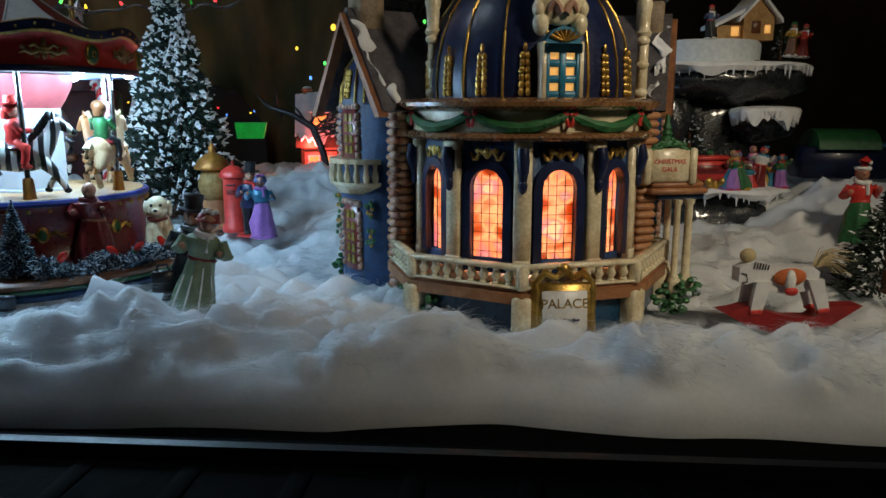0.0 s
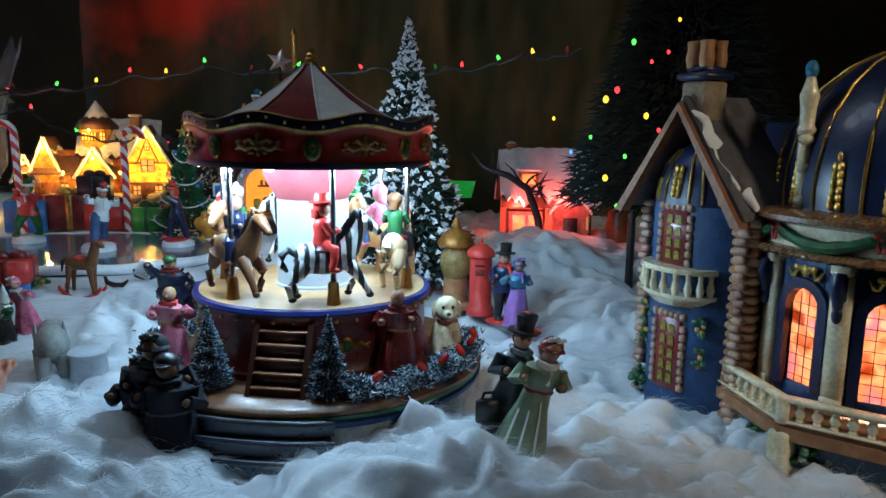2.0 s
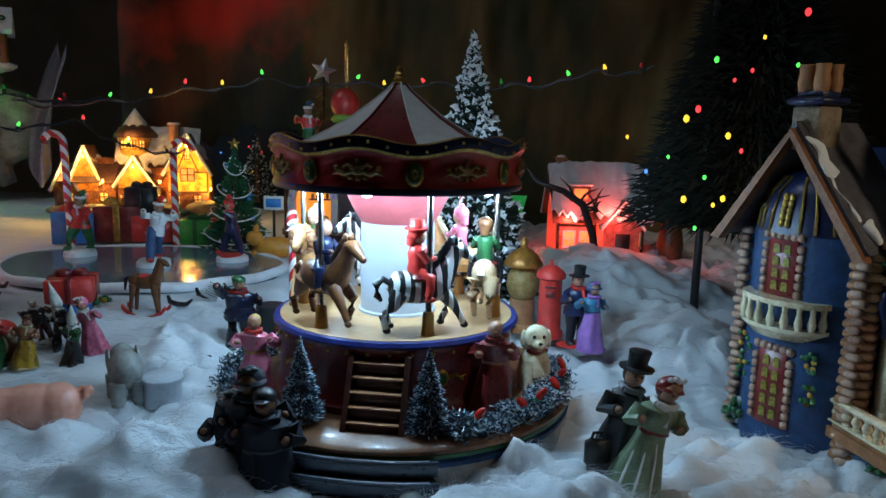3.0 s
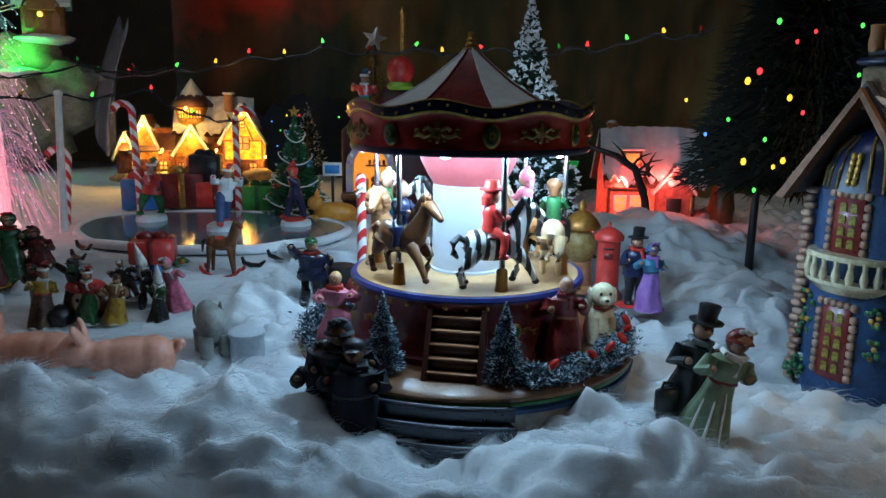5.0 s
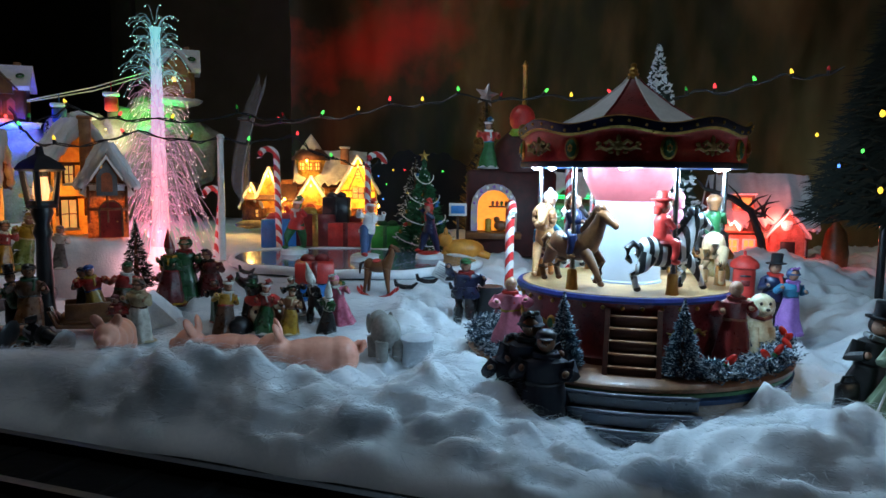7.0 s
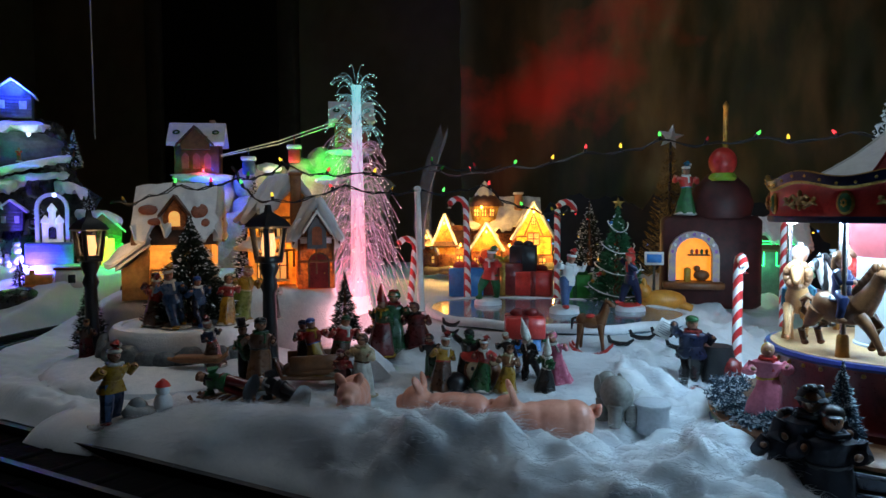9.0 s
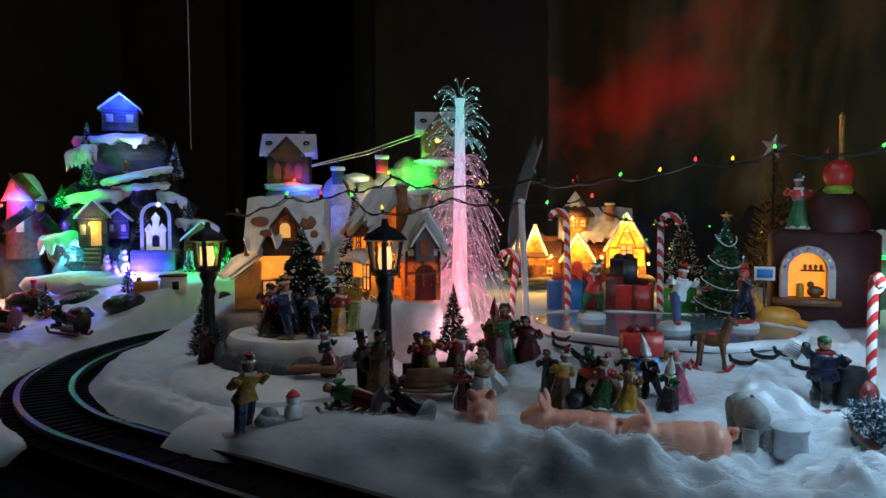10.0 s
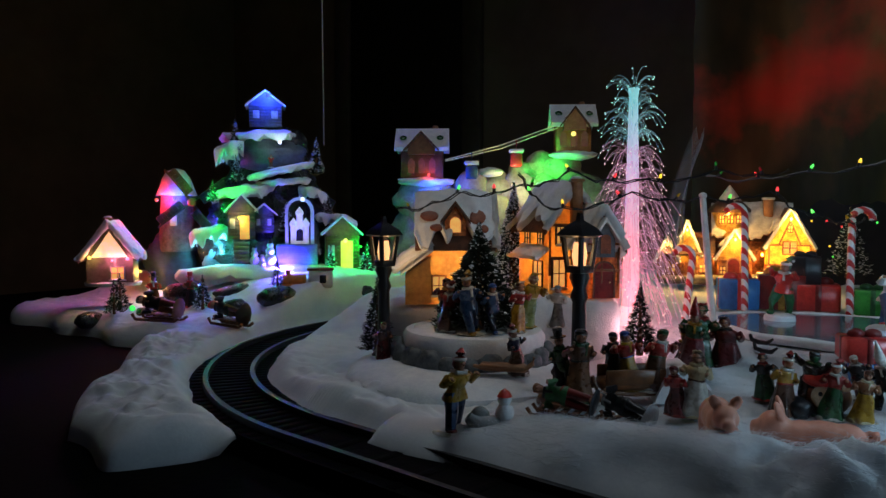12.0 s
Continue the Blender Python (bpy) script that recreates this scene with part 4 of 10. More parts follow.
def figure_form(h, skirt=True, hat="cap", arms=(0.5, 0.5), lean=0.0, wide=1.0, step=0.0, base=True):
    """A plain standing figurine; slots: 0 coat, 1 skirt or trousers, 2 face and skin, 3 hat and hair, 4 trim."""
    g = Geo()
    w = wide * h
    if base:
        g.ell((0, 0.01 * h, 0.0), (0.20 * w, 0.17 * w, 0.035 * h), 4, 12, 6)
    g.M = Matrix.Rotation(lean, 4, "Y")
    if skirt:
        n_ = 42
        rg = []
        for r, z in ((0.155, 0.0), (0.165, 0.02), (0.155, 0.10), (0.135, 0.24), (0.112, 0.40), (0.09, 0.53)):
            rg.append([(r * w * (1 + 0.09 * math.sin(6 * k * 2 * math.pi / n_) * (1 - z)) * math.cos(2 * math.pi * k / n_), 0.85 * r * w * (1 + 0.09 * math.sin(6 * k * 2 * math.pi / n_) * (1 - z)) * math.sin(2 * math.pi * k / n_), z * h) for k in range(n_)])
        g.rings(rg, 1)
        g.lathe([(0.15 * w, 0.005 * h), (0.175 * w, 0.02 * h), (0.16 * w, 0.04 * h)], 18, 4, sy=0.85)
    else:
        for s_ in (-1, 1):
            g.tube([(s_ * 0.06 * w, s_ * step * h * 0.5, 0.05 * h), (s_ * 0.06 * w, s_ * step * h * 0.3 - 0.01 * h, 0.26 * h), (s_ * 0.05 * w, 0, 0.5 * h)], [0.042 * w, 0.058 * w, 0.075 * w], 8, 1)
            g.ell((s_ * 0.06 * w, s_ * step * h * 0.5 - 0.03 * h, 0.035 * h), (0.045 * w, 0.085 * h, 0.04 * h), 3, 8, 6)
        g.lathe([(0.125 * w, 0.40 * h), (0.13 * w, 0.43 * h), (0.10 * w, 0.56 * h)], 12, 0, sy=0.8)
    g.lathe([(0.095 * w, 0.47 * h), (0.09 * w, 0.54 * h), (0.118 * w, 0.66 * h), (0.112 * w, 0.72 * h), (0.05 * w, 0.775 * h)], 12, 0, sy=0.74)
    g.lathe([(0.098 * w, 0.52 * h), (0.102 * w, 0.535 * h), (0.096 * w, 0.55 * h)], 12, 3, sy=0.76)
    for s_, a in ((-1, arms[0]), (1, arms[1])):
        sh = Vector((s_ * 0.105 * w, 0, 0.705 * h))
        el = sh + Vector((s_ * (0.03 + 0.06 * abs(math.sin(a))) * h, -0.015 * h, -0.125 * h * math.cos(a)))
        ha = el + Vector((-s_ * 0.035 * math.cos(a) * h, -0.095 * h, 0.075 * h * math.sin(a) + 0.02 * h))
        g.tube([sh, el, ha], [0.046 * w, 0.043 * w, 0.034 * w], 8, 0)
        g.ell(ha, (0.028 * h, 0.032 * h, 0.028 * h), 2, 7, 5)
    g.tube([(-0.06 * w, -0.05 * h, 0.765 * h), (0, -0.075 * h, 0.755 * h), (0.06 * w, -0.05 * h, 0.765 * h), (0.05 * w, 0.05 * h, 0.77 * h), (-0.05 * w, 0.05 * h, 0.77 * h), (-0.06 * w, -0.05 * h, 0.765 * h)], 0.026 * h, 7, 4)
    g.tube([(0.03 * w, -0.08 * h, 0.75 * h), (0.035 * w, -0.095 * h, 0.62 * h)], [0.026 * h, 0.022 * h], 6, 4)
    g.ell((0, -0.008 * h, 0.86 * h), (0.07 * h, 0.076 * h, 0.082 * h), 2, 12, 8)
    g.ell((0, 0.024 * h, 0.865 * h), (0.076 * h, 0.072 * h, 0.082 * h), 3, 10, 8)
    g.ell((0, -0.085 * h, 0.855 * h), (0.014 * h, 0.016 * h, 0.014 * h), 2, 6, 4)
    for s_ in (-1, 1):
        g.ell((s_ * 0.027 * h, -0.077 * h, 0.875 * h), (0.009 * h, 0.007 * h, 0.011 * h), 3, 5, 4)
    if hat == "top":
        g.lathe([(0.125 * h, 0.915 * h), (0.128 * h, 0.93 * h), (0.075 * h, 0.935 * h), (0.072 * h, 0.98 * h), (0.082 * h, 1.05 * h), (0.07 * h, 1.06 * h)], 14, 3)
    elif hat == "bonnet":
        g.ell((0, 0.028 * h, 0.88 * h), (0.094 * h, 0.085 * h, 0.095 * h), 3, 12, 8)
        g.lathe([(0.085 * h, 0.86 * h), (0.112 * h, 0.87 * h), (0.09 * h, 0.89 * h)], 12, 3, sy=0.8)
        for k in range(4):
            g.ell((-0.045 * h + 0.03 * h * k, -0.03 * h, (0.955 + 0.012 * (k % 2)) * h), (0.026 * h, 0.024 * h, 0.02 * h), 4, 6, 5)
    elif hat == "santa":
        g.lathe([(0.08 * h, 0.90 * h), (0.095 * h, 0.92 * h), (0.082 * h, 0.945 * h)], 12, 4)
        g.tube([(0, 0, 0.935 * h), (0.01 * h, 0.01 * h, 0.99 * h), (0.045 * h, 0.03 * h, 1.03 * h), (0.085 * h, 0.04 * h, 1.0 * h)], [0.082 * h, 0.06 * h, 0.035 * h, 0.018 * h], 9, 3)
        g.ell((0.092 * h, 0.04 * h, 0.985 * h), (0.028 * h,) * 3, 4, 7, 5)
    elif hat == "cone":
        g.lathe([(0.09 * h, 0.90 * h), (0.075 * h, 0.97 * h), (0.04 * h, 1.08 * h), (0.005 * h, 1.2 * h)], 12, 3)
    elif hat == "cap":
        g.ell((0, 0.012 * h, 0.912 * h), (0.084 * h, 0.088 * h, 0.06 * h), 3, 12, 6)
        g.ell((0, -0.065 * h, 0.902 * h), (0.058 * h, 0.055 * h, 0.014 * h), 3, 8, 4)
    return g


def beast(L, H, gait=0.5, neck=0.9, mi=0, mane=1, head=1.0):
    """A plain four-legged toy animal along -x (head at -x); slots: 0 coat, 1 mane, tail and hooves."""
    g = Geo()
    g.ell((0, 0, 0.62 * H), (0.36 * L, 0.15 * L, 0.17 * L), mi, 14, 10)
    g.ell((-0.22 * L, 0, 0.64 * H), (0.17 * L, 0.14 * L, 0.18 * L), mi, 12, 8)
    g.ell((0.22 * L, 0, 0.64 * H), (0.17 * L, 0.145 * L, 0.18 * L), mi, 12, 8)
    nk = [(-0.27 * L, 0, 0.68 * H), (-0.36 * L, 0, 0.86 * H), (-0.40 * L, 0, (0.68 + 0.36 * neck) * H)]
    g.tube(nk, [0.13 * L, 0.10 * L, 0.075 * L], 10, mi)
    hp = Vector(nk[-1])
    g.ell(hp + Vector((-0.07 * L, 0, -0.01 * H)), (0.15 * L * head, 0.065 * L * head, 0.075 * L * head), mi, 10, 8, Matrix.Rotation(-0.5, 4, "Y"))
    for s_ in (-1, 1):
        g.ell(hp + Vector((0.03 * L, s_ * 0.045 * L, 0.07 * L)), (0.02 * L, 0.02 * L, 0.05 * L), mi, 6, 5)
        for fx, sg in ((-0.24, -1), (0.26, 1)):
            k = gait * (0.16 if s_ > 0 else 0.05) * L
            kn = (fx * L + sg * k, s_ * 0.09 * L, 0.30 * H)
            ft = (fx * L + sg * k * 2.2, s_ * 0.09 * L, 0.04 * H + (0.12 * H * gait if s_ > 0 else 0))
            g.tube([(fx * L, s_ * 0.085 * L, 0.58 * H), kn, ft], [0.085 * L, 0.05 * L, 0.038 * L], 8, mi)
            g.ell(ft, (0.055 * L, 0.045 * L, 0.04 * H), 1, 7, 5)
    if mane:
        g.tube([(nk[0][0] + 0.09 * L, 0, nk[0][2] + 0.07 * L), (nk[1][0] + 0.09 * L, 0, nk[1][2] + 0.02 * L), (nk[2][0] + 0.05 * L, 0, nk[2][2] + 0.07 * L)], [0.03 * L, 0.05 * L, 0.03 * L], 7, 1)
    g.tube([(0.37 * L, 0, 0.70 * H), (0.47 * L, 0, 0.66 * H), (0.50 * L, 0, 0.45 * H)], [0.035 * L, 0.05 * L, 0.02 * L], 7, 1)
    return g


def spikes(g, pts, mi, r):
    """Small three-sided bristles, each from a root along a way."""
    for p, d in pts:
        d = Vector(d)
        u = d.orthogonal().normalized()
        w = d.normalized().cross(u)
        a = [Vector(p) + (u * math.cos(t) + w * math.sin(t)) * r for t in (0, 2.1, 4.2)]
        g.add([*a, Vector(p) + d], [[0, 1, 3], [1, 2, 3], [2, 0, 3]], mi, False)


def bristle_tree(name, x, y, z, h, r, n, white, label, parent=None, stand=None, ln=0.16, fat=0.05, tip=SNOW, green=LEAF, seed=1, group=""):
    rr = random.Random(seed)
    t = thing(name, (x, y, z), 0, label, "tree", group) if parent is None else parent
    off = (0, 0, 0) if parent is None else (x, y, z)
    g = Geo()
    g.M = Matrix.Translation(off)
    g.lathe([(0.05 * h, 0), (0.045 * h, 0.08 * h), (0.02 * h, 0.6 * h), (0.004 * h, h)], 8)
    part("trunk", g, BROWN, t)
    gr, wh = [], []
    for i in range(n):
        k = rr.random() ** 0.62
        zz = h * (1 - k) * 0.95 + 0.06 * h
        ra = r * k * (1 + 0.10 * math.sin(zz / h * 40)) * rr.uniform(0.55, 1.03)
        a = rr.uniform(0, 2 * math.pi)
        p = Vector((off[0] + ra * math.cos(a), off[1] + ra * math.sin(a), off[2] + zz))
        d = Vector((math.cos(a), math.sin(a), rr.uniform(-0.35, 0.7))).normalized() * (ln * h * rr.uniform(0.5, 1.1) * (0.35 + 0.65 * k))
        p -= d * 0.6
        gr.append((p, d))
        if rr.random() < white and ra > 0.5 * r * k:
            wh.append((p + d * 0.5 + Vector((0, 0, 0.004 * h)), d * rr.uniform(0.5, 0.75)))
    g = Geo()
    spikes(g, gr, 0, fat * h * 0.4)
    tagged(part("needles", g, green, t), kind="stuff")
    if wh:
        g = Geo()
        spikes(g, wh, 0, fat * h * 0.45)
        tagged(part("flocking", g, tip, t, "white flocked tips"), kind="stuff")
    return t


def stripes(name, c1, c2, scale, dist=2.0, mode="BANDS", axis="X", rough=0.35):
    m = bpy.data.materials.new(name)
    m.use_nodes = True
    nt = m.node_tree
    n, l = nt.nodes, nt.links
    tc, wv, rp = n.new("ShaderNodeTexCoord"), n.new("ShaderNodeTexWave"), n.new("ShaderNodeValToRGB")
    wv.bands_direction = axis
    wv.inputs["Scale"].default_value, wv.inputs["Distortion"].default_value, wv.inputs["Detail Scale"].default_value = scale, dist, 1.5
    l.new(tc.outputs["Object"], wv.inputs["Vector"])
    rp.color_ramp.elements[0].position, rp.color_ramp.elements[1].position = 0.47, 0.53
    rp.color_ramp.elements[0].color, rp.color_ramp.elements[1].color = (*c1, 1), (*c2, 1)
    l.new(wv.outputs["Fac"], rp.inputs["Fac"])
    l.new(rp.outputs["Color"], n["Principled BSDF"].inputs["Base Color"])
    n["Principled BSDF"].inputs["Roughness"].default_value = rough
    return m


ZEBRA = stripes("zebra_paint", (0.015, 0.015, 0.015), (0.8, 0.8, 0.78), 62, 2.2)
CANE = stripes("red_and_white_twist", (0.6, 0.03, 0.03), (0.82, 0.80, 0.78), 55, 0.0, axis="DIAGONAL")


def rock(g, c, r, seed, mi=0, sq=0.8):
    """A rough boulder."""
    n0 = len(g.v)
    g.ell(c, r, mi, 24, 18)
    for i in range(n0, len(g.v)):
        v = Vector(g.v[i])
        k = 1 + 0.30 * noise.noise(Vector((v.x * 0.35 + seed, v.y * 0.35, v.z * 0.35))) + 0.20 * abs(noise.noise(Vector((v.x * 0.9, v.y * 0.9 + seed, v.z * 0.9)))) + 0.12 * noise.noise(Vector((v.x * 2.2, v.y * 2.2 + seed, v.z * 2.2)))
        d = v - Vector(c)
        g.v[i] = tuple(Vector(c) + d * k)


# ---- the carousel ----
CX, CY = -23.35, 41.0
car = thing("carousel", (CX, CY, 0), 0, "lit red musical carousel with horses, striped tent top and stairs", "carousel")
for nm, pr, mt_, lb in (("plinth", [(8.8, 0.6), (8.85, 2.6), (8.75, 2.95)], surf("dull_cream_plinth", (0.42, 0.40, 0.36), (0.24, 0.22, 0.19), rough=0.6, scale=80), "dull cream round plinth"), ("stripe", [(8.7, 2.93), (8.85, 3.0), (8.9, 3.22), (8.75, 3.34)], BLUE, "blue stripe"), ("stripe", [(8.7, 3.32), (8.82, 3.36), (8.82, 3.52), (8.7, 3.58)], GREEN, "green stripe"), ("rim", [(8.7, 3.56), (8.88, 3.6), (8.95, 3.8), (8.8, 3.95), (5.0, 3.96)], surf("dark_tan_paint", (0.24, 0.105, 0.045), (0.13, 0.055, 0.025), rough=0.35, scale=120, coat=0.2), "brown moulded rim")):
    g = Geo()
    g.lathe(pr, 64)
    part(nm, g, mt_, car, lb)
for i in range(4):
    g = Geo()
    z0 = 0.75 + 0.70 * i
    yy = -10.35 + 0.42 * i
    pts = []
    for k in range(17):
        t = -0.85 + 1.7 * k / 16
        pts.append(((3.9 - 0.12 * i) * math.sin(t) / math.sin(0.85), yy + 1.5 * (1 - math.cos(t))))
    poly = pts + [(2.4, -7.0), (-2.4, -7.0)]
    g.prism(poly, z0, z0 + 0.60, 0)
    g.tube([(a, b, z0 + 0.57) for a, b in pts], 0.10, 8, 0)
    g.tube([(a, b + 0.05, z0 + 0.66) for a, b in pts[1:-1]], 0.03, 6, 1)
    part("step", g, [surf("slate_blue_paint", (0.020, 0.030, 0.055), (0.010, 0.014, 0.026), rough=0.3, scale=120, coat=0.3) if i == 0 else bpy.data.materials["slate_blue_paint"], FROST], car, "dark blue curved step")
g = Geo()
g.lathe([(6.0, 3.9), (6.05, 4.3), (5.85, 4.5), (5.85, 6.7), (6.0, 6.85), (6.05, 7.15)], 56, 0)
part("drum", g, MAROON, car, "dark red drum")
for k in range(40):
    x, y = around(9 * k, 6.05)
    if k == 0:
        g = Geo()
        g.ell((0, 0, 0), (0.11, 0.11, 0.11), 0, 8, 6)
        stud = part("stud", g, GOLD, car, "gold stud", (x, y, 6.92))
    else:
        again(stud, (x, y, 6.92))
for a in (-38, 32, 70, -75):
    g = Geo()
    x, y = around(a, 5.88)
    g.M = Matrix.Translation((x, y, 5.7)) @ Matrix.Rotation(radians(a), 4, "Z")
    g.ell((0, 0, 0), (0.34, 0.12, 0.42), 0, 12, 6)
    g.ell((0, -0.06, 0), (0.22, 0.1, 0.3), 1, 10, 6)
    for s_ in (-1, 1):
        g.tube([(s_ * 0.3, 0, -0.1), (s_ * 0.6, -0.03, 0.12), (s_ * 0.85, -0.02, -0.06), (s_ * 1.15, 0, 0.05)], [0.08, 0.1, 0.08, 0.03], 6)
        for i in range(3):
            g.ell((s_ * (0.45 + 0.26 * i), -0.02, 0.16 * math.sin(i * 1.9 + 0.5)), (0.12, 0.07, 0.07), 0, 6, 4)
    part("medallion", g, [GOLD, GREEN], car, "gold scroll medallion")
st_ob = None
for i in range(5):
    z, y = 4.05 + 0.56 * i, -7.35 + 0.30 * i
    if st_ob is None:
        g = Geo()
        g.box((0, 0.55, 0.0), (2.2, 1.2, 0.54), 0, 0.05)
        g.box((0, 0.0, 0.27), (2.28, 0.26, 0.09), 1, 0.03)
        st_ob = part("stair", g, [GLOSSBROWN, TAN], car, "dark brown stair with worn pale nosing", (0.55, y, z))
    else:
        again(st_ob, (0.55, y, z))
for s_ in (-1, 1):
    g = Geo()
    g.prism([(-7.6, 3.96), (-5.8, 3.96), (-5.8, 6.9), (-6.15, 6.9)], 0.55 + s_ * 1.24 - 0.12, 0.55 + s_ * 1.24 + 0.12, 0, "x")
    part("stair_side", g, GLOSSBROWN, car)
g = Geo()
g.lathe([(5.85, 7.1), (6.1, 7.14), (6.18, 7.28), (6.1, 7.44), (5.8, 7.46)], 56, 0)
part("rim", g, surf("bright_blue_paint", (0.018, 0.03, 0.18), (0.01, 0.016, 0.10), rough=0.35), car, "blue platform rim")
g = Geo()
g.lathe([(5.85, 7.35), (5.85, 7.48), (0.5, 7.5)], 56, 0)
part("platform", g, WOOD, car, "orange-tan round platform")
g = Geo()
g.lathe([(1.95, 7.45), (1.95, 7.6), (1.86, 7.66), (1.84, 12.1)], 36, 0)
part("centre_column", g, surf("frosted_white_plastic", (0.44, 0.48, 0.54), (0.41, 0.45, 0.51), rough=0.4, scale=60, bump=0.02), car, "white centre column")
g = Geo()
g.lathe([(1.84, 12.0), (1.9, 12.1), (2.15, 12.5), (2.5, 13.2), (2.62, 13.8)], 36, 0)
part("column_head", g, surf("rose_paint", (0.46, 0.10, 0.11), (0.36, 0.07, 0.08), rough=0.45, scale=60, bump=0.03), car, "pink flared column head")
# canopy: wavy band, crest, underside, tent
seg = 128
MED = 18.0
g = Geo()
def crest(k, z, amp):
    """Height of the wavy upper edge: low over each oval medallion, high between them."""
    return z - 0.75 * amp * math.cos(8 * (2 * math.pi * k / seg - radians(MED)))
prof = [(5.8, 13.85, 0, 1), (6.05, 13.78, 0, 1), (6.12, 13.9, 0, 1), (6.1, 14.1, 0, 0), (6.0, 14.2, 0, 0), (6.0, 15.4, 0.20, 0), (6.1, 15.5, 0.22, 2), (6.18, 15.58, 0.22, 2), (6.2, 15.64, 0.22, 1), (6.24, 16.0, 0.24, 1), (6.24, 16.07, 0.24, 2), (6.14, 16.13, 0.24, 2), (6.02, 16.08, 0.22, 1), (5.9, 15.7, 0.15, 1), (5.4, 15.7, 0, 1)]
for i in range(len(prof) - 1):
    rg = [[(r * math.sin(2 * math.pi * k / seg), -r * math.cos(2 * math.pi * k / seg), crest(k, z, am)) for k in range(seg)] for r, z, am, _ in (prof[i], prof[i + 1])]
    g.rings(rg, prof[i][3], True, False)
canopy = part("canopy", g, [RED, NAVY, GOLD], car, "red canopy band with wavy blue and gold crest")
dot = None
for k in range(48):
    a = 7.5 * k
    x, y = around(a, 6.24)
    z = 15.82 - 0.23 * math.cos(8 * radians(a - MED))
    if dot is None:
        g = Geo()
        g.ell((0, 0, 0), (0.075, 0.075, 0.075), 0, 6, 5)
        dot = part("gold_bead", g, GOLD, canopy, "gold bead", (x, y, z))
    else:
        again(dot, (x, y, z))
ANTIQUE = surf("antique_gold", (0.46, 0.29, 0.10), (0.22, 0.13, 0.05), rough=0.35, metal=0.5, scale=200)
for k in range(8):
    a = MED + 45 * k
    x, y = around(a, 6.03)
    g = Geo()
    g.M = Matrix.Translation((x, y, 14.72)) @ Matrix.Rotation(radians(a), 4, "Z")
    g.ell((0, 0, 0), (0.42, 0.14, 0.56), 0, 16, 8)
    g.ell((0, -0.07, 0), (0.32, 0.12, 0.45), 1, 14, 8)
    for i in range(6):
        g.ell((0.1 * math.sin(i * 1.05), -0.18, 0.14 * math.cos(i * 1.05)), (0.06, 0.05, 0.07), 0, 6, 4)
    part("medallion", g, [GOLD, GREEN], canopy, "gold and green oval medallion")
    x, y = around(a - 22.5, 6.03)
    g = Geo()
    g.M = Matrix.Translation((x, y, 14.82)) @ Matrix.Rotation(radians(a - 22.5), 4, "Z") @ Matrix.Scale(0.95, 4)
    g.ell((0, 0, 0), (0.34, 0.14, 0.26), 0, 8, 6)
    for s_ in (-1, 1):
        g.tube([(s_ * 0.2, -0.02, 0.05), (s_ * 0.45, -0.06, 0.26), (s_ * 0.66, -0.06, 0.12), (s_ * 0.6, -0.06, -0.02)], [0.12, 0.1, 0.1, 0.05], 6)
        g.tube([(s_ * 0.25, -0.02, -0.05), (s_ * 0.6, -0.05, -0.2), (s_ * 0.9, -0.04, -0.06), (s_ * 1.15, 0, -0.2)], [0.12, 0.11, 0.12, 0.04], 6)
        g.ell((s_ * 0.98, -0.03, 0.1), (0.16, 0.09, 0.12), 0, 7, 5)
        g.ell((s_ * 0.36, -0.05, -0.32), (0.14, 0.08, 0.1), 0, 7, 5)
    g.ell((0, -0.02, 0.34), (0.13, 0.11, 0.24), 0, 7, 5)
    g.ell((0, -0.02, -0.32), (0.12, 0.1, 0.18), 0, 7, 5)
    part("scroll", g, ANTIQUE, canopy, "dull gold scrollwork")
g = Geo()
g.lathe([(5.9, 13.86), (5.9, 13.96), (0.5, 13.98)], 48, 0)
part("underside", g, GREY, car, "pale grey canopy underside")
tent = [(5.5, 15.55), (4.4, 15.95), (3.4, 16.45), (2.3, 17.1), (1.3, 17.85), (0.62, 18.4), (0.3, 18.75)]
for k in range(8):
    g = Geo()
    for q in range(6):
        a0, a1 = 45 * k - 22.5 + 7.5 * q, 45 * k - 22.5 + 7.5 * (q + 1)
        sag = [1 - 0.035 * math.sin(math.pi * qq / 6) for qq in (q, q + 1)]
        for i in range(len(tent) - 1):
            p = [(*around(a, r * s_), z) for a, s_, (r, z) in ((a0, sag[0], tent[i]), (a1, sag[1], tent[i]), (a1, sag[1], tent[i + 1]), (a0, sag[0], tent[i + 1]))]
            g.add(p, [[0, 1, 2, 3]], 0, True)
    g.tube([(*around(45 * k - 22.5, r + 0.01), z + 0.02) for r, z in tent], 0.06, 6, 0)
    part("tent_panel", g, MAROON if k % 2 == 0 else WHITE, car, "dark red tent panel" if k % 2 == 0 else "white tent panel")
g = Geo()
g.lathe([(0.34, 18.62), (0.38, 18.75), (0.26, 18.85), (0.32, 18.98), (0.22, 19.08), (0.26, 19.2), (0.16, 19.32), (0.17, 19.5), (0.08, 19.58)], 12)
part("finial", g, GOLD, car, "gold finial")
LED = glow("white_led", (0.85, 0.93, 1.0), 14)
RIDES = 28.0
for k in range(6):
    x, y = around(RIDES + 30 + 60 * k, 5.55)
    g = Geo()
    g.M = Matrix.Translation((x, y, 0))
    g.lathe([(0.26, 13.86), (0.24, 13.74), (0.05, 13.66)], 10)
    part("led", g, LED, car, "white light")
    lamp("carousel_light", (CX + x, CY + y, 13.35), 0.27, (0.44, 0.74, 1.0), 0.3)


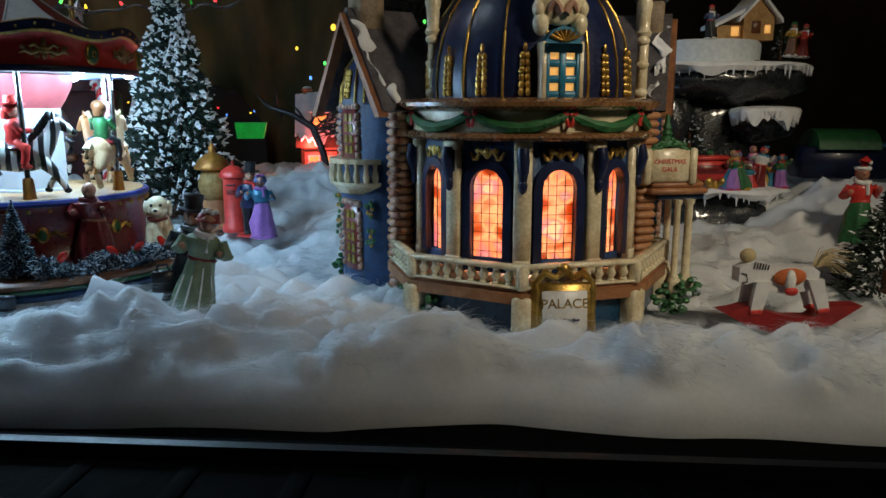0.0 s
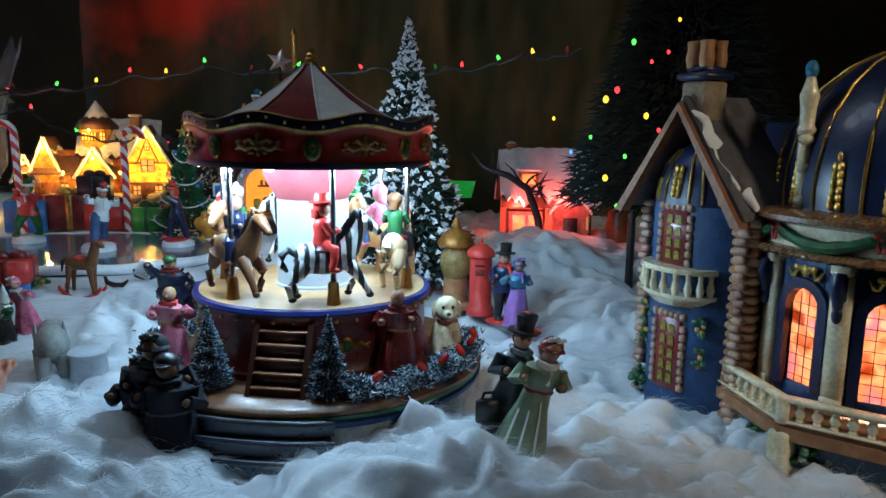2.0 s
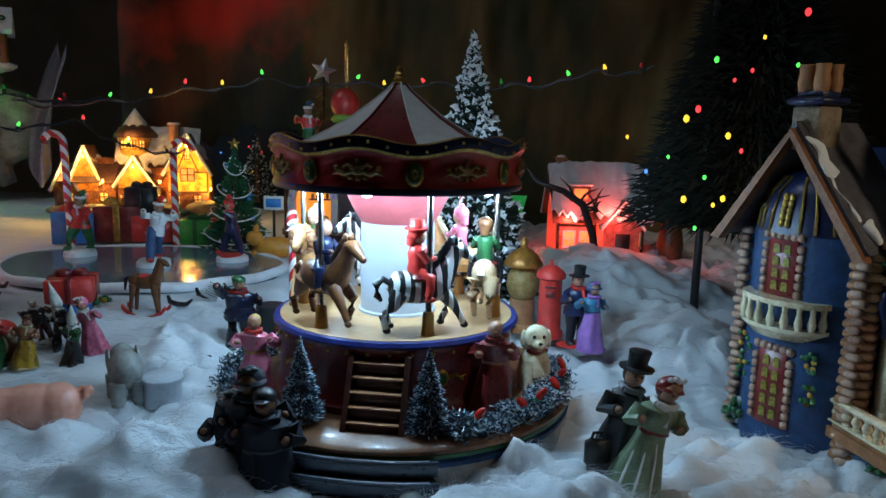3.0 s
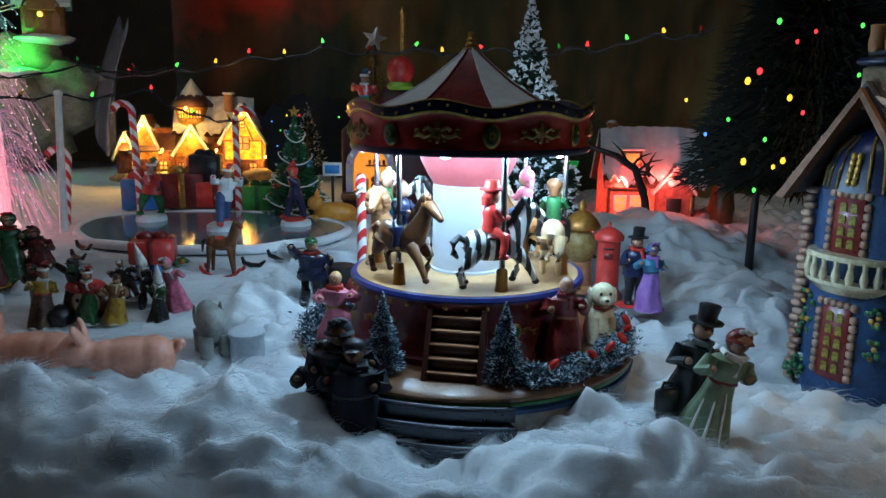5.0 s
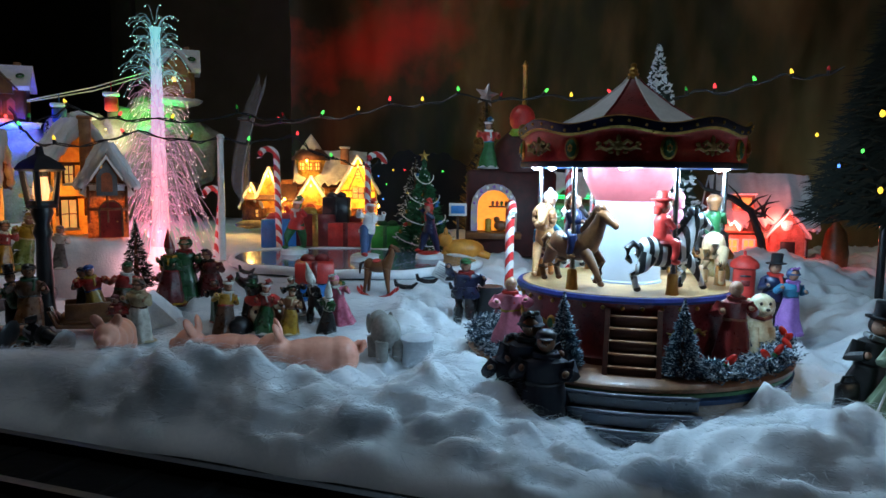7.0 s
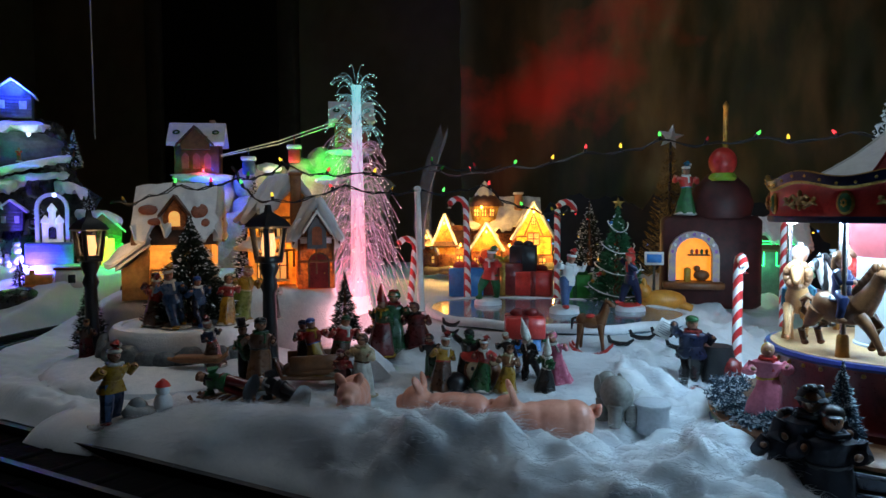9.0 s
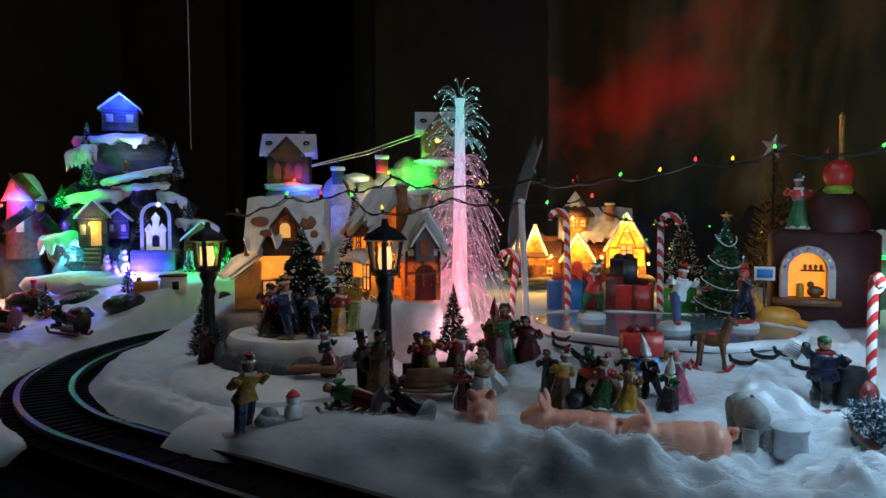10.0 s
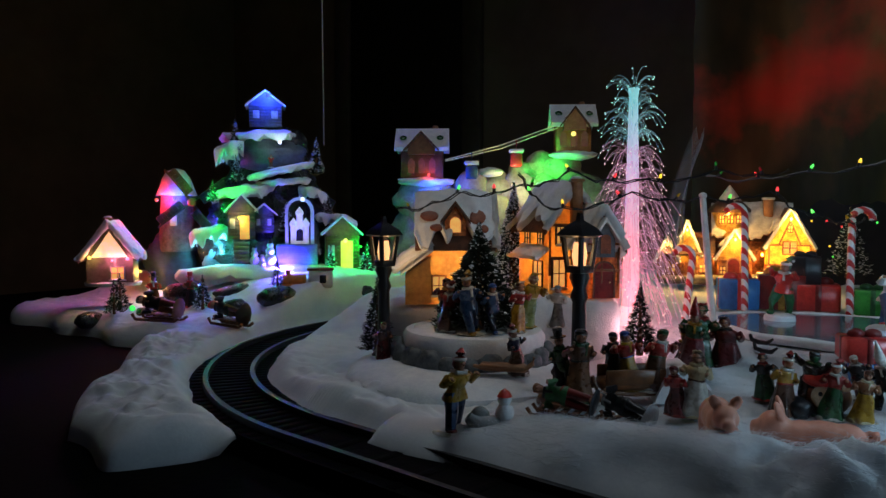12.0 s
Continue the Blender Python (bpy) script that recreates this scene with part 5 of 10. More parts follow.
def steed(mane=True, lion=False):
    """A galloping carousel animal, head at +x, middle of its body at the origin; slots: 0 coat, 1 mane, tail and hooves, 2 saddle."""
    g = Geo()
    body = [(-1.45, 0.10), (-1.2, 0.16), (-0.8, 0.10), (-0.2, -0.02), (0.4, 0.0), (0.95, 0.12), (1.3, 0.3)]
    rad = [0.34, 0.62, 0.74, 0.70, 0.72, 0.72, 0.5]
    a = [2 * math.pi * j / 16 for j in range(16)]
    g.rings([[(x, 0.82 * r * math.cos(t), z + r * math.sin(t)) for t in a] for (x, z), r in zip(body, rad)])
    neck = [(0.85, 0, 0.25), (1.25, 0, 0.8), (1.55, 0, 1.35), (1.72, 0, 1.75)]
    g.tube(neck, [0.62, 0.48, 0.36, 0.33], 12)
    g.tube([(1.58, 0, 1.72), (1.85, 0, 1.72), (2.25, 0, 1.42), (2.5, 0, 1.22)], [0.30, 0.34, 0.24, 0.17], 10)
    g.ell((2.5, 0, 1.22), (0.2, 0.17, 0.18), 0, 8, 6)
    for s_ in (-1, 1):
        g.ell((1.62, s_ * 0.2, 2.1), (0.1, 0.07, 0.22), 0, 7, 6)
        g.ell((1.98, s_ * 0.24, 1.72), (0.07, 0.05, 0.07), 1, 6, 5)
        g.tube([(0.95, s_ * 0.36, -0.2), (1.45, s_ * 0.4, -0.75), (1.35 if s_ > 0 else 1.75, s_ * 0.4, -1.25), (1.15 if s_ > 0 else 1.95, s_ * 0.4, -1.62)], [0.36, 0.24, 0.17, 0.15], 9)
        g.ell((1.13 if s_ > 0 else 2.0, s_ * 0.4, -1.72), (0.2, 0.17, 0.15), 1, 8, 6)
        k = 0.25 if s_ > 0 else -0.1
        g.tube([(-1.05, s_ * 0.34, -0.1), (-1.35 + k, s_ * 0.4, -0.75), (-1.75 + k, s_ * 0.4, -1.15), (-1.6 + k, s_ * 0.4, -1.66)], [0.46, 0.28, 0.18, 0.15], 9)
        g.ell((-1.55 + k, s_ * 0.4, -1.75), (0.2, 0.17, 0.15), 1, 8, 6)
    if lion:
        for i in range(26):
            t = i * 2.4
            g.ell((1.5 + 0.1 * math.sin(i), 0.5 * math.cos(t), 1.45 + 0.55 * math.sin(t)), (0.3, 0.24, 0.26), 1, 7, 6)
    elif mane:
        for i in range(7):
            t = i / 6
            g.ell((0.55 + 0.85 * t, 0, 0.9 + 1.15 * t), (0.2, 0.12, 0.26), 1, 7, 6)
        g.ell((1.75, 0, 2.08), (0.2, 0.1, 0.14), 1, 7, 5)
    g.tube([(-1.4, 0, 0.25), (-1.75, 0, 0.5), (-2.05, 0, 0.25), (-2.0, 0, -0.25), (-1.8, 0, -0.5)], [0.13, 0.17, 0.2, 0.17, 0.08], 8, 0 if lion else 1)
    g.ell((-0.15, 0, 0.5), (0.55, 0.62, 0.24), 2, 12, 6)
    return g


def rider(hat):
    """A small painted rider astride, seated at the origin, facing +x; slots: 0 coat, 1 face, 2 hair and hat, 3 legs."""
    f = Geo()
    f.lathe([(0.42, -0.05), (0.46, 0.25), (0.40, 0.6), (0.46, 0.95), (0.36, 1.25), (0.16, 1.38)], 12, 0, sy=0.9)
    for s_ in (-1, 1):
        f.tube([(0.05, s_ * 0.28, 0.1), (0.45, s_ * 0.62, -0.12), (0.4, s_ * 0.7, -0.6), (0.3, s_ * 0.7, -0.95)], [0.28, 0.26, 0.2, 0.17], 9, 3)
        f.ell((0.42, s_ * 0.7, -1.05), (0.28, 0.15, 0.14), 2, 8, 6)
        f.tube([(0.0, s_ * 0.42, 1.1), (0.25, s_ * 0.6, 0.7), (0.68, s_ * 0.28, 0.72)], [0.2, 0.17, 0.13], 8, 0)
        f.ell((0.74, s_ * 0.24, 0.74), (0.13, 0.12, 0.12), 1, 7, 5)
    f.ell((0.04, 0, 1.74), (0.37, 0.36, 0.40), 1, 12, 9)
    f.ell((-0.07, 0, 1.84), (0.38, 0.40, 0.36), 2, 12, 8)
    f.tube([(-0.25, 0, 1.7), (-0.32, 0, 1.3)], [0.28, 0.2], 8, 2)
    if hat == "brim":
        f.lathe([(0.62, 2.02), (0.62, 2.09), (0.38, 2.12), (0.34, 2.45), (0.30, 2.5)], 14, 2)
    elif hat == "bonnet":
        f.ell((-0.08, 0, 1.95), (0.44, 0.44, 0.40), 2, 12, 8)
        f.ell((-0.1, 0, 2.36), (0.16, 0.16, 0.14), 2, 8, 6)
    return f


PALOMINO = surf("cream_horse_paint", (0.78, 0.58, 0.36), (0.62, 0.40, 0.22), rough=0.3, scale=120)
LIONTAN = surf("lion_tan_paint", (0.70, 0.38, 0.16), (0.5, 0.24, 0.09), rough=0.35, scale=140)
RIDE = [(0, ZEBRA, BLACK, RED, RED, RED, "brim", "black and white striped zebra"), (1, BROWN, BROWN, NAVY, BROWN, NAVY, None, "glossy brown horse"), (2, LIONTAN, TAN, GREEN, WHITE, TEAL, "bonnet", "tan lion with curly mane"),
        (3, ZEBRA, BLACK, RED, WHITE, RED, None, "black and white striped zebra"), (4, LIONTAN, CREAM, PINK, PINK, DENIM, "bonnet", "tan horse with pale mane"), (5, PALOMINO, CREAM, GREEN, BROWN, BLACK, None, "cream horse")]
AMBERB = surf("amber_brown_paint", (0.45, 0.20, 0.04), rough=0.3)
for k, c1, c2, coat, hat, legs, hk, lb in RIDE:
    a = RIDES - 60 * k
    x, y = around(a, 5.0)
    g = Geo()
    g.M = Matrix.Translation((x, y, 0))
    g.lathe([(0.14, 8.4), (0.14, 13.9)], 10, 0)
    pole = part("pole", g, STEEL, car, "bright metal pole")
    g = Geo()
    g.M = Matrix.Translation((x, y, 0))
    g.lathe([(0.34, 7.48), (0.30, 7.7), (0.26, 8.45), (0.19, 8.55)], 12)
    part("pole_foot", g, AMBERB, pole, "amber brown foot")
    hx, hy = around(a - 3, 4.55)
    up = 9.55 + (0.1 if k % 2 else 0)
    ob = part("mount", steed(lion=k == 2), [c1, c2, MAROON if k != 1 else NAVY], car, lb, (hx, hy, up), a)
    part("rider", rider(hk), [coat, SKIN, hat, legs], car, "small painted rider", (*around(a - 5, 4.5), up + 0.62), a)
# planted rim: frosted hedges, small firs, red bulbs, standing figures
def hedge(a0, a1, r, z, n, seed):
    rr = random.Random(seed)
    g = Geo()
    gp, wp = [], []
    for i in range(n):
        a = rr.uniform(a0, a1)
        x, y = around(a, r + rr.gauss(0, 0.35))
        p = Vector((x, y, z + rr.uniform(0, 0.85) * (0.75 + 0.35 * math.sin(a * 0.35 + seed))))
        d = Vector((rr.gauss(0, 1), rr.gauss(0, 1), rr.uniform(-0.2, 1.2))).normalized() * rr.uniform(0.2, 0.38)
        (gp if rr.random() < 0.66 else wp).append((p, d))
    spikes(g, gp, 0, 0.05)
    spikes(g, wp, 1, 0.05)
    return tagged(part("hedge", g, [surf("blue_green_bristle", (0.02, 0.06, 0.10), (0.01, 0.03, 0.05), rough=0.6) if seed == 3 else bpy.data.materials["blue_green_bristle"], FROST], car, "frosted blue-green hedge"), kind="stuff")
hedge(27, 112, 8.1, 3.95, 7500, 3)
hedge(-112, -36, 8.1, 3.95, 5600, 4)
BRIST = bpy.data.materials["blue_green_bristle"]
for x, y, s in ((2.85, -6.95, 1), (-2.75, -6.8, 2)):
    bristle_tree("fir", x, y, 3.95, 3.75, 1.05, 4200, 0.26, "", parent=car, seed=s, ln=0.10, fat=0.020, tip=FROST, green=BRIST)
BULBRED = surf("red_bulb", (0.65, 0.03, 0.02), rough=0.15, coat=0.5)
for i, a in enumerate((36, 52, 62, 73, 84, 94)):
    x, y = around(a, 8.5)
    g = Geo()
    g.ell((0, 0, 0), (0.19, 0.19, 0.36), 0, 10, 8)
    g.lathe([(0.12, -0.42), (0.14, -0.3)], 8, 1)
    o = part("bulb", g, [BULBRED, GREEN], car, "red bulb")
    o.matrix_basis = pose(x * K, y * K, 4.95 * K, 30 * math.sin(i * 2), 40 * math.cos(i * 3), 0)
NIGHTCLOAK = surf("night_cloak_paint", (0.007, 0.008, 0.018), (0.004, 0.004, 0.009), rough=0.75, scale=150)
for x, y, z0, h, mats, kw, lb in (
        (5.3, -4.15, 3.96, 4.6, [MAROON, MAROON, SKIN, SKIN, MAROON], dict(skirt=True, hat=None, arms=(0.4, 0.6), wide=1.15), "dark red robed figurine"),
        (-5.85, -4.3, 3.96, 4.2, [PINK, PINK, SKIN, YELLOW, RED], dict(skirt=True, hat=None, arms=(0.5, 0.8), wide=1.15), "pink robed figurine with fair hair"),
        (-4.1, -8.6, 1.0, 6.3, [NIGHTCLOAK, NIGHTCLOAK, BROWN, NIGHTCLOAK, BLACK], dict(skirt=True, hat="bonnet", arms=(0.3, 0.6), wide=1.3), "dark blue cloaked figurine"),
        (-3.3, -9.3, 0.7, 5.9, [NIGHTCLOAK, NIGHTCLOAK, BROWN, BLACK, NIGHTCLOAK], dict(skirt=True, hat="cap", arms=(0.7, 0.3), wide=1.3), "dark cloaked figurine"),
        (-4.9, -8.9, 0.9, 5.2, [NIGHTCLOAK, NIGHTCLOAK, BROWN, BLACK, BLACK], dict(skirt=True, hat="bonnet", arms=(0.7, 0.3), wide=1.2), "black cloaked figurine")):
    part("figurine", figure(h, base=False, **kw), mats, car, lb, (x, y, z0), 10)
g = Geo()
g.M = Matrix.Translation((7.1, -0.1, 3.96)) @ Matrix.Rotation(radians(14), 4, "Z")
g.lathe([(0.8, 0), (0.88, 0.7), (0.72, 1.5), (0.55, 2.0)], 14, 0)
g.ell((0, -0.25, 2.55), (0.66, 0.6, 0.66), 0, 14, 10)
g.ell((0, -0.8, 2.36), (0.32, 0.36, 0.26), 0, 10, 8)
g.ell((0, -1.12, 2.45), (0.12, 0.09, 0.09), 1, 6, 5)
for s_ in (-1, 1):
    g.ell((s_ * 0.62, -0.1, 2.45), (0.17, 0.28, 0.48), 0, 8, 6)
    g.ell((s_ * 0.24, -0.80, 2.72), (0.09, 0.06, 0.1), 1, 6, 4)
    g.tube([(s_ * 0.42, -0.5, 1.4), (s_ * 0.44, -0.78, 0.1)], [0.26, 0.24], 9, 0)
g.tube([(-0.5, -0.42, 1.95), (0, -0.72, 1.85), (0.5, -0.42, 1.95)], 0.1, 7, 2)
part("toy_dog", g, [CREAM, BLACK, MAROON], car, "cream toy dog with dark red collar")

# ---- beside the carousel ----
bristle_tree("fir_tree", -21.8, 59.8, 3.2, 20.4, 5.3, 6200, 0.32, "tall dark fir heavily flocked with white snow", ln=0.055, fat=0.030, seed=11)
box = thing("post_box", (-15.5, 53.4, 3.0), 0, "red pillar post box standing in cotton snow", "post box")
g = Geo()
g.lathe([(0.95, 0), (0.95, 0.4), (0.78, 0.6), (0.76, 4.0)], 20)
part("body", g, RED, box)
g = Geo()
g.lathe([(0.78, 3.95), (0.98, 4.05), (0.98, 4.3), (0.8, 4.55), (0.35, 4.85), (0.1, 4.9), (0.12, 5.15), (0.02, 5.25)], 20)
part("cap", g, RED, box)
g = Geo()
g.box((0, -0.76, 3.5), (0.7, 0.08, 0.12), 0, 0.02)
g.box((0, -0.77, 3.0), (0.62, 0.06, 0.4), 1, 0.02)
part("slot", g, [BLACK, MAROON], box, "letter slot and plate")
g = Geo()
g.lathe([(1.2, 0), (1.2, 0.3), (0.9, 0.5), (0.85, 2.2)], 16, 0)
lan = thing("lantern", (-17.4, 54.8, 3.0), 0, "gold and glass toy lantern with domed top", "lantern")
part("base", g, TAN, lan)
g = Geo()
g.ell((0, 0, 3.3), (1.15, 1.15, 1.4), 0, 16, 10)
part("globe", g, surf("amber_globe", (0.66, 0.50, 0.22), (0.34, 0.20, 0.06), rough=0.12, coat=0.6, trans=0.55), lan, "amber globe")
g = Geo()
g.lathe([(1.3, 4.5), (1.35, 4.7), (1.05, 5.2), (0.6, 5.6), (0.25, 5.75), (0.3, 6.1), (0.05, 6.5)], 16, 0)
part("dome_cap", g, surf("old_gold_paint", (0.46, 0.22, 0.04), (0.22, 0.07, 0.02), rough=0.35, metal=0.5, scale=90), lan, "gold domed cap")
cp = [("figurine", figure(4.6, True, "bonnet", (0.9, 0.4)), [TEAL, LILAC, SKIN, DENIM, LILAC], (-12.9, 51.0), "figurine in teal cloak and lilac skirt"),
      ("figurine", figure(5.0, False, "top", (0.4, 0.5)), [NAVY, BLACK, SKIN, BLACK, RED], (-13.8, 51.8), "figurine in dark coat and top hat")]
for nm, gg, mm, (x, y), lb in cp:
    single(nm, gg, mm, (x, y, 3.0), 15, lb, "figurine", "couple by the post box")
lady = figure(5.6, True, "bonnet", (0.4, 0.3), 0.24, 1.15)
lady.M = Matrix.Rotation(0.24, 4, "Y")
for k in range(4):
    t = -0.9 + 0.6 * k
    lady.tube([(r * math.sin(t), -0.85 * r * math.cos(t), z) for r, z in ((0.62, 2.7), (0.82, 2.0), (0.98, 1.2), (1.14, 0.4))], [0.03, 0.045, 0.055, 0.07], 6, 4)
lady.lathe([(1.05, 0.02), (1.22, 0.1), (1.1, 0.3)], 20, 3, sy=0.9)
single("figurine", lady, [SAGE, SAGE, SKIN, MAROON, WHITE], (-12.2, 33.6, 2.1), 14, "leaning figurine in sage gown trimmed with white fur", "figurine", "strolling couple")
single("figurine", figure(5.7, True, "top", (0.2, 0.4), 0.14, 1.0), [BLACK, BLACK, SKIN, BLACK, GREY], (-12.9, 34.9, 2.0), 14, "figurine in black tailcoat and top hat", "figurine", "strolling couple")
g = Geo()
g.box((0, 0, 0.6), (1.1, 0.35, 1.1), 0, 0.1)
g.tube([(-0.3, 0, 1.1), (-0.2, 0, 1.4), (0.2, 0, 1.4), (0.3, 0, 1.1)], 0.07, 6)
single("case", g, BLACK, (-13.5, 34.0, 3.2), 20, "small black case held by the dark figurine", "case")
# ---- houses ----
WALLY = surf("yellow_lit_wall", (0.84, 0.52, 0.10), (0.32, 0.12, 0.02), rough=0.5, scale=120, trans=0.40, bump=0.3)
WALLO = surf("orange_brick_wall", (0.60, 0.22, 0.07), (0.14, 0.04, 0.012), rough=0.5, scale=120, trans=0.30, bump=0.7, fine=4)
WALLC = surf("cream_lit_wall", (0.74, 0.46, 0.17), (0.50, 0.27, 0.09), rough=0.5, scale=70, trans=0.30, bump=0.5, fine=4)
SNOWT = surf("thin_snow", (0.86, 0.86, 0.85), (0.74, 0.74, 0.74), rough=0.7, scale=140, bump=0.4, trans=0.5)
WALLR = surf("pink_lit_wall", (0.66, 0.34, 0.28), (0.34, 0.14, 0.11), rough=0.5, scale=160, trans=0.45, bump=0.5)
WALLW = surf("white_lit_wall", (0.80, 0.80, 0.80), (0.66, 0.66, 0.68), rough=0.5, scale=120, trans=0.35, bump=0.2)
WALLD = surf("dark_clapboard", (0.10, 0.12, 0.15), (0.05, 0.06, 0.08), rough=0.5, scale=120, bump=0.4)
ROOFB = surf("brown_roof_paint", (0.13, 0.055, 0.03), (0.06, 0.025, 0.015), rough=0.45, scale=180, bump=0.5)


def slab(g, a, b, th, y0, y1, mi):
    """A sloping slab between two (x, z) points, pushed along y."""
    g.prism([a, b, (b[0], b[1] + th), (a[0], a[1] + th)], y0, y1, mi, "y")


def snow_slope(a, b, y0, y1, seed, turn=False, lo=-0.04, hi=0.34, th=0.62):
    """A thick snow sheet on a slope from the eave point a to the ridge point b; its lower edge runs in lobes."""
    g = Geo()
    if turn:
        g.M = Matrix.Rotation(math.pi / 2, 4, "Z")
    A, B = Vector((a[0], a[1] + 0.3)), Vector((b[0], b[1] + 0.3))
    up = Vector((-(B - A).y, (B - A).x)).normalized()
    if up.y < 0:
        up = -up
    rows_ = []
    n_ = 56
    w = (B - A).normalized()
    for i in range(n_ + 1):
        y = y0 + (y1 - y0) * i / n_
        f = lo + (hi - lo) * max(0.0, 0.35 + 1.1 * noise.noise(Vector((y * 0.7, seed, 2.0))) + 0.35 * noise.noise(Vector((y * 1.9, seed, 4.0)))) - 0.07 * max(0.0, noise.noise(Vector((y * 1.6, seed, 7.0))))
        e = A.lerp(B, f)
        ends = min(1.0, 0.35 + 3.0 * min(i, n_ - i) / n_)
        pts = [e + up * 0.02, e - w * 0.14 + up * th * 0.4, e - w * 0.02 + up * th * 0.85]
        for k in range(7):
            q = k / 6
            t_ = th * ends * (1.0 + 0.45 * noise.noise(Vector((y * 0.9, q * 3.0, seed))) + 0.2 * noise.noise(Vector((y * 2.4, q * 7.0, seed))))
            pts.append((e + w * 0.3).lerp(B, q) + up * t_)
        pts.append(B + up * 0.02)
        rows_.append([(p.x, y, p.y) for p in pts])
    return g.rings(rows_, 0, True)


def cottage(name, loc, rz, w, d, h, rh, wall, label, wins=(), door=None, watts=0.0, col=(1, 0.6, 0.2), snow=True, bare=0.34, turn=False, chim=None, trim=TAN, base=True, parent=None, lift=0.0, roofm=None, group=""):
    """A small house; the gable faces -y unless turn; wins: (x, z, width, height) on the front."""
    t = thing(name, loc, rz, label, "model house", group)
    g = Geo()
    if turn:
        g.prism([(-d / 2, 0), (d / 2, 0), (d / 2, h), (0, h + rh), (-d / 2, h)], -w / 2, w / 2, 0, "x")
    else:
        g.prism([(-w / 2, 0), (w / 2, 0), (w / 2, h), (0, h + rh), (-w / 2, h)], -d / 2, d / 2, 0, "y")
    part("wall", g, wall, t)
    W, D = (d, w) if turn else (w, d)
    for s_ in (-1, 1):
        g = Geo()
        if turn:
            g.M = Matrix.Rotation(math.pi / 2, 4, "Z")
        k = rh / (W / 2)
        e = 0.14 * W
        a, b = (s_ * (W / 2 + e), h - k * e + 0.05), (0, h + rh + 0.05)
        slab(g, a, b, 0.28, -D / 2 - 0.5, D / 2 + 0.5, 0)
        sl_ = part("roof_slope", g, roofm or ROOFB, t)
        if snow:
            part("roof_snow", snow_slope(a, b, -D / 2 - 0.6, D / 2 + 0.6, s_ + loc[0], turn, hi=bare), SNOW, sl_, "thick lobed snow")
        g = Geo()
        if turn:
            g.M = Matrix.Rotation(math.pi / 2, 4, "Z")
        slab(g, (a[0], a[1] - 0.12), (0, b[1] - 0.12), 0.35, -D / 2 - 0.62, -D / 2 - 0.42, 0)
        part("bargeboard", g, trim, t)
        if snow:
            g = Geo()
            if turn:
                g.M = Matrix.Rotation(math.pi / 2, 4, "Z")
            vp = []
            for i in range(15):
                q = i / 14
                w_ = 0.34 + 0.16 * noise.noise(Vector((q * 9, loc[0], s_)))
                vp.append((Vector((a[0] + (b[0] - a[0]) * q, -D / 2 - 0.55, a[1] + (b[1] - a[1]) * q + 0.32 - 0.25 * max(0, noise.noise(Vector((q * 7, loc[1], s_)))))), w_))
            g.tube([p for p, _ in vp], [w_ for _, w_ in vp], 8)
            part("verge_snow", g, SNOWT, t, "snow roll along the gable edge")
    for i, (x, z, ww, hh) in enumerate(wins):
        y = -d / 2
        g = Geo()
        for sx in (-1, 1):
            g.box((x + sx * ww / 2, y - 0.06, z), (0.16, 0.22, hh + 0.16), 0, 0.03)
        for sz in (-1, 0, 1):
            g.box((x, y - 0.06, z + sz * hh / 2), (ww, 0.2, 0.14 if sz else 0.08), 0, 0.02)
        g.box((x, y - 0.05, z), (0.08, 0.16, hh), 0, 0.02)
        wo = part("window", g, trim, t)
        g = Geo()
        g.box((x, y - 0.02, z), (ww, 0.08, hh), 0, 0.01)
        part("pane", g, PANE, wo, "lamplit pane")
        g = Geo()
        g.tube([(x - ww * 0.62, y - 0.14, z - hh / 2 - 0.08), (x, y - 0.2, z - hh / 2 - 0.03), (x + ww * 0.62, y - 0.14, z - hh / 2 - 0.08)], [0.08, 0.15, 0.08], 7)
        part("sill_snow", g, SNOW, wo, "snow on the sill")
    if door:
        x, ww, hh = door
        g2 = Geo()
        g2.M = Matrix.Translation((x, 0, 0))
        g2.prism(arch(ww, 0.05, hh), -d / 2 - 0.12, -d / 2 + 0.1, 0, "y")
        arch_ring(g2, ww, 0.05, hh, 0.15, -d / 2 - 0.2, -d / 2, 1)
        g2.ell((ww * 0.3, -d / 2 - 0.16, hh * 0.45), (0.07, 0.07, 0.07), 2, 6, 4)
        part("door", g2, [MAROON, trim, GOLD], t, "arched door")
    if chim:
        x, y, z0, z1 = chim
        g = Geo()
        g.box((x, y, (z0 + z1) / 2), (0.9, 0.9, z1 - z0), 0, 0.08)
        g.box((x, y, z1), (1.15, 1.15, 0.25), 0, 0.06)
        g.ell((x, y, z1 + 0.2), (0.5, 0.5, 0.18), 1, 8, 5)
        part("chimney", g, [TAN, SNOW], t)
    if base:
        g = Geo()
        g.lathe([(0.62 * max(w, d), -0.5), (0.64 * max(w, d), -0.1), (0.55 * max(w, d), 0.12)], 20, 0, sx=1.0, sy=0.8)
        part("snow_base", g, SNOW, t)
    if watts:
        m = pose(loc[0], loc[1], loc[2], 0, 0, rz)
        p = m @ Vector((0, 0, h * 0.55))
        lamp(name + "_bulb", p, watts, col, 0.4)
    return t


# the many-gabled yellow house behind the pond
yh = thing("yellow_house", (-58.3, 87.0, 6.8), 20, "brightly lit yellow gabled house with brick base and snowy roofs", "model house")
YM = pose(-58.3, 87.0, 6.8, 0, 0, 20)
SNOWY = surf("old_snow_paint", (0.74, 0.70, 0.62), (0.50, 0.46, 0.40), rough=0.7, scale=120, bump=0.5)


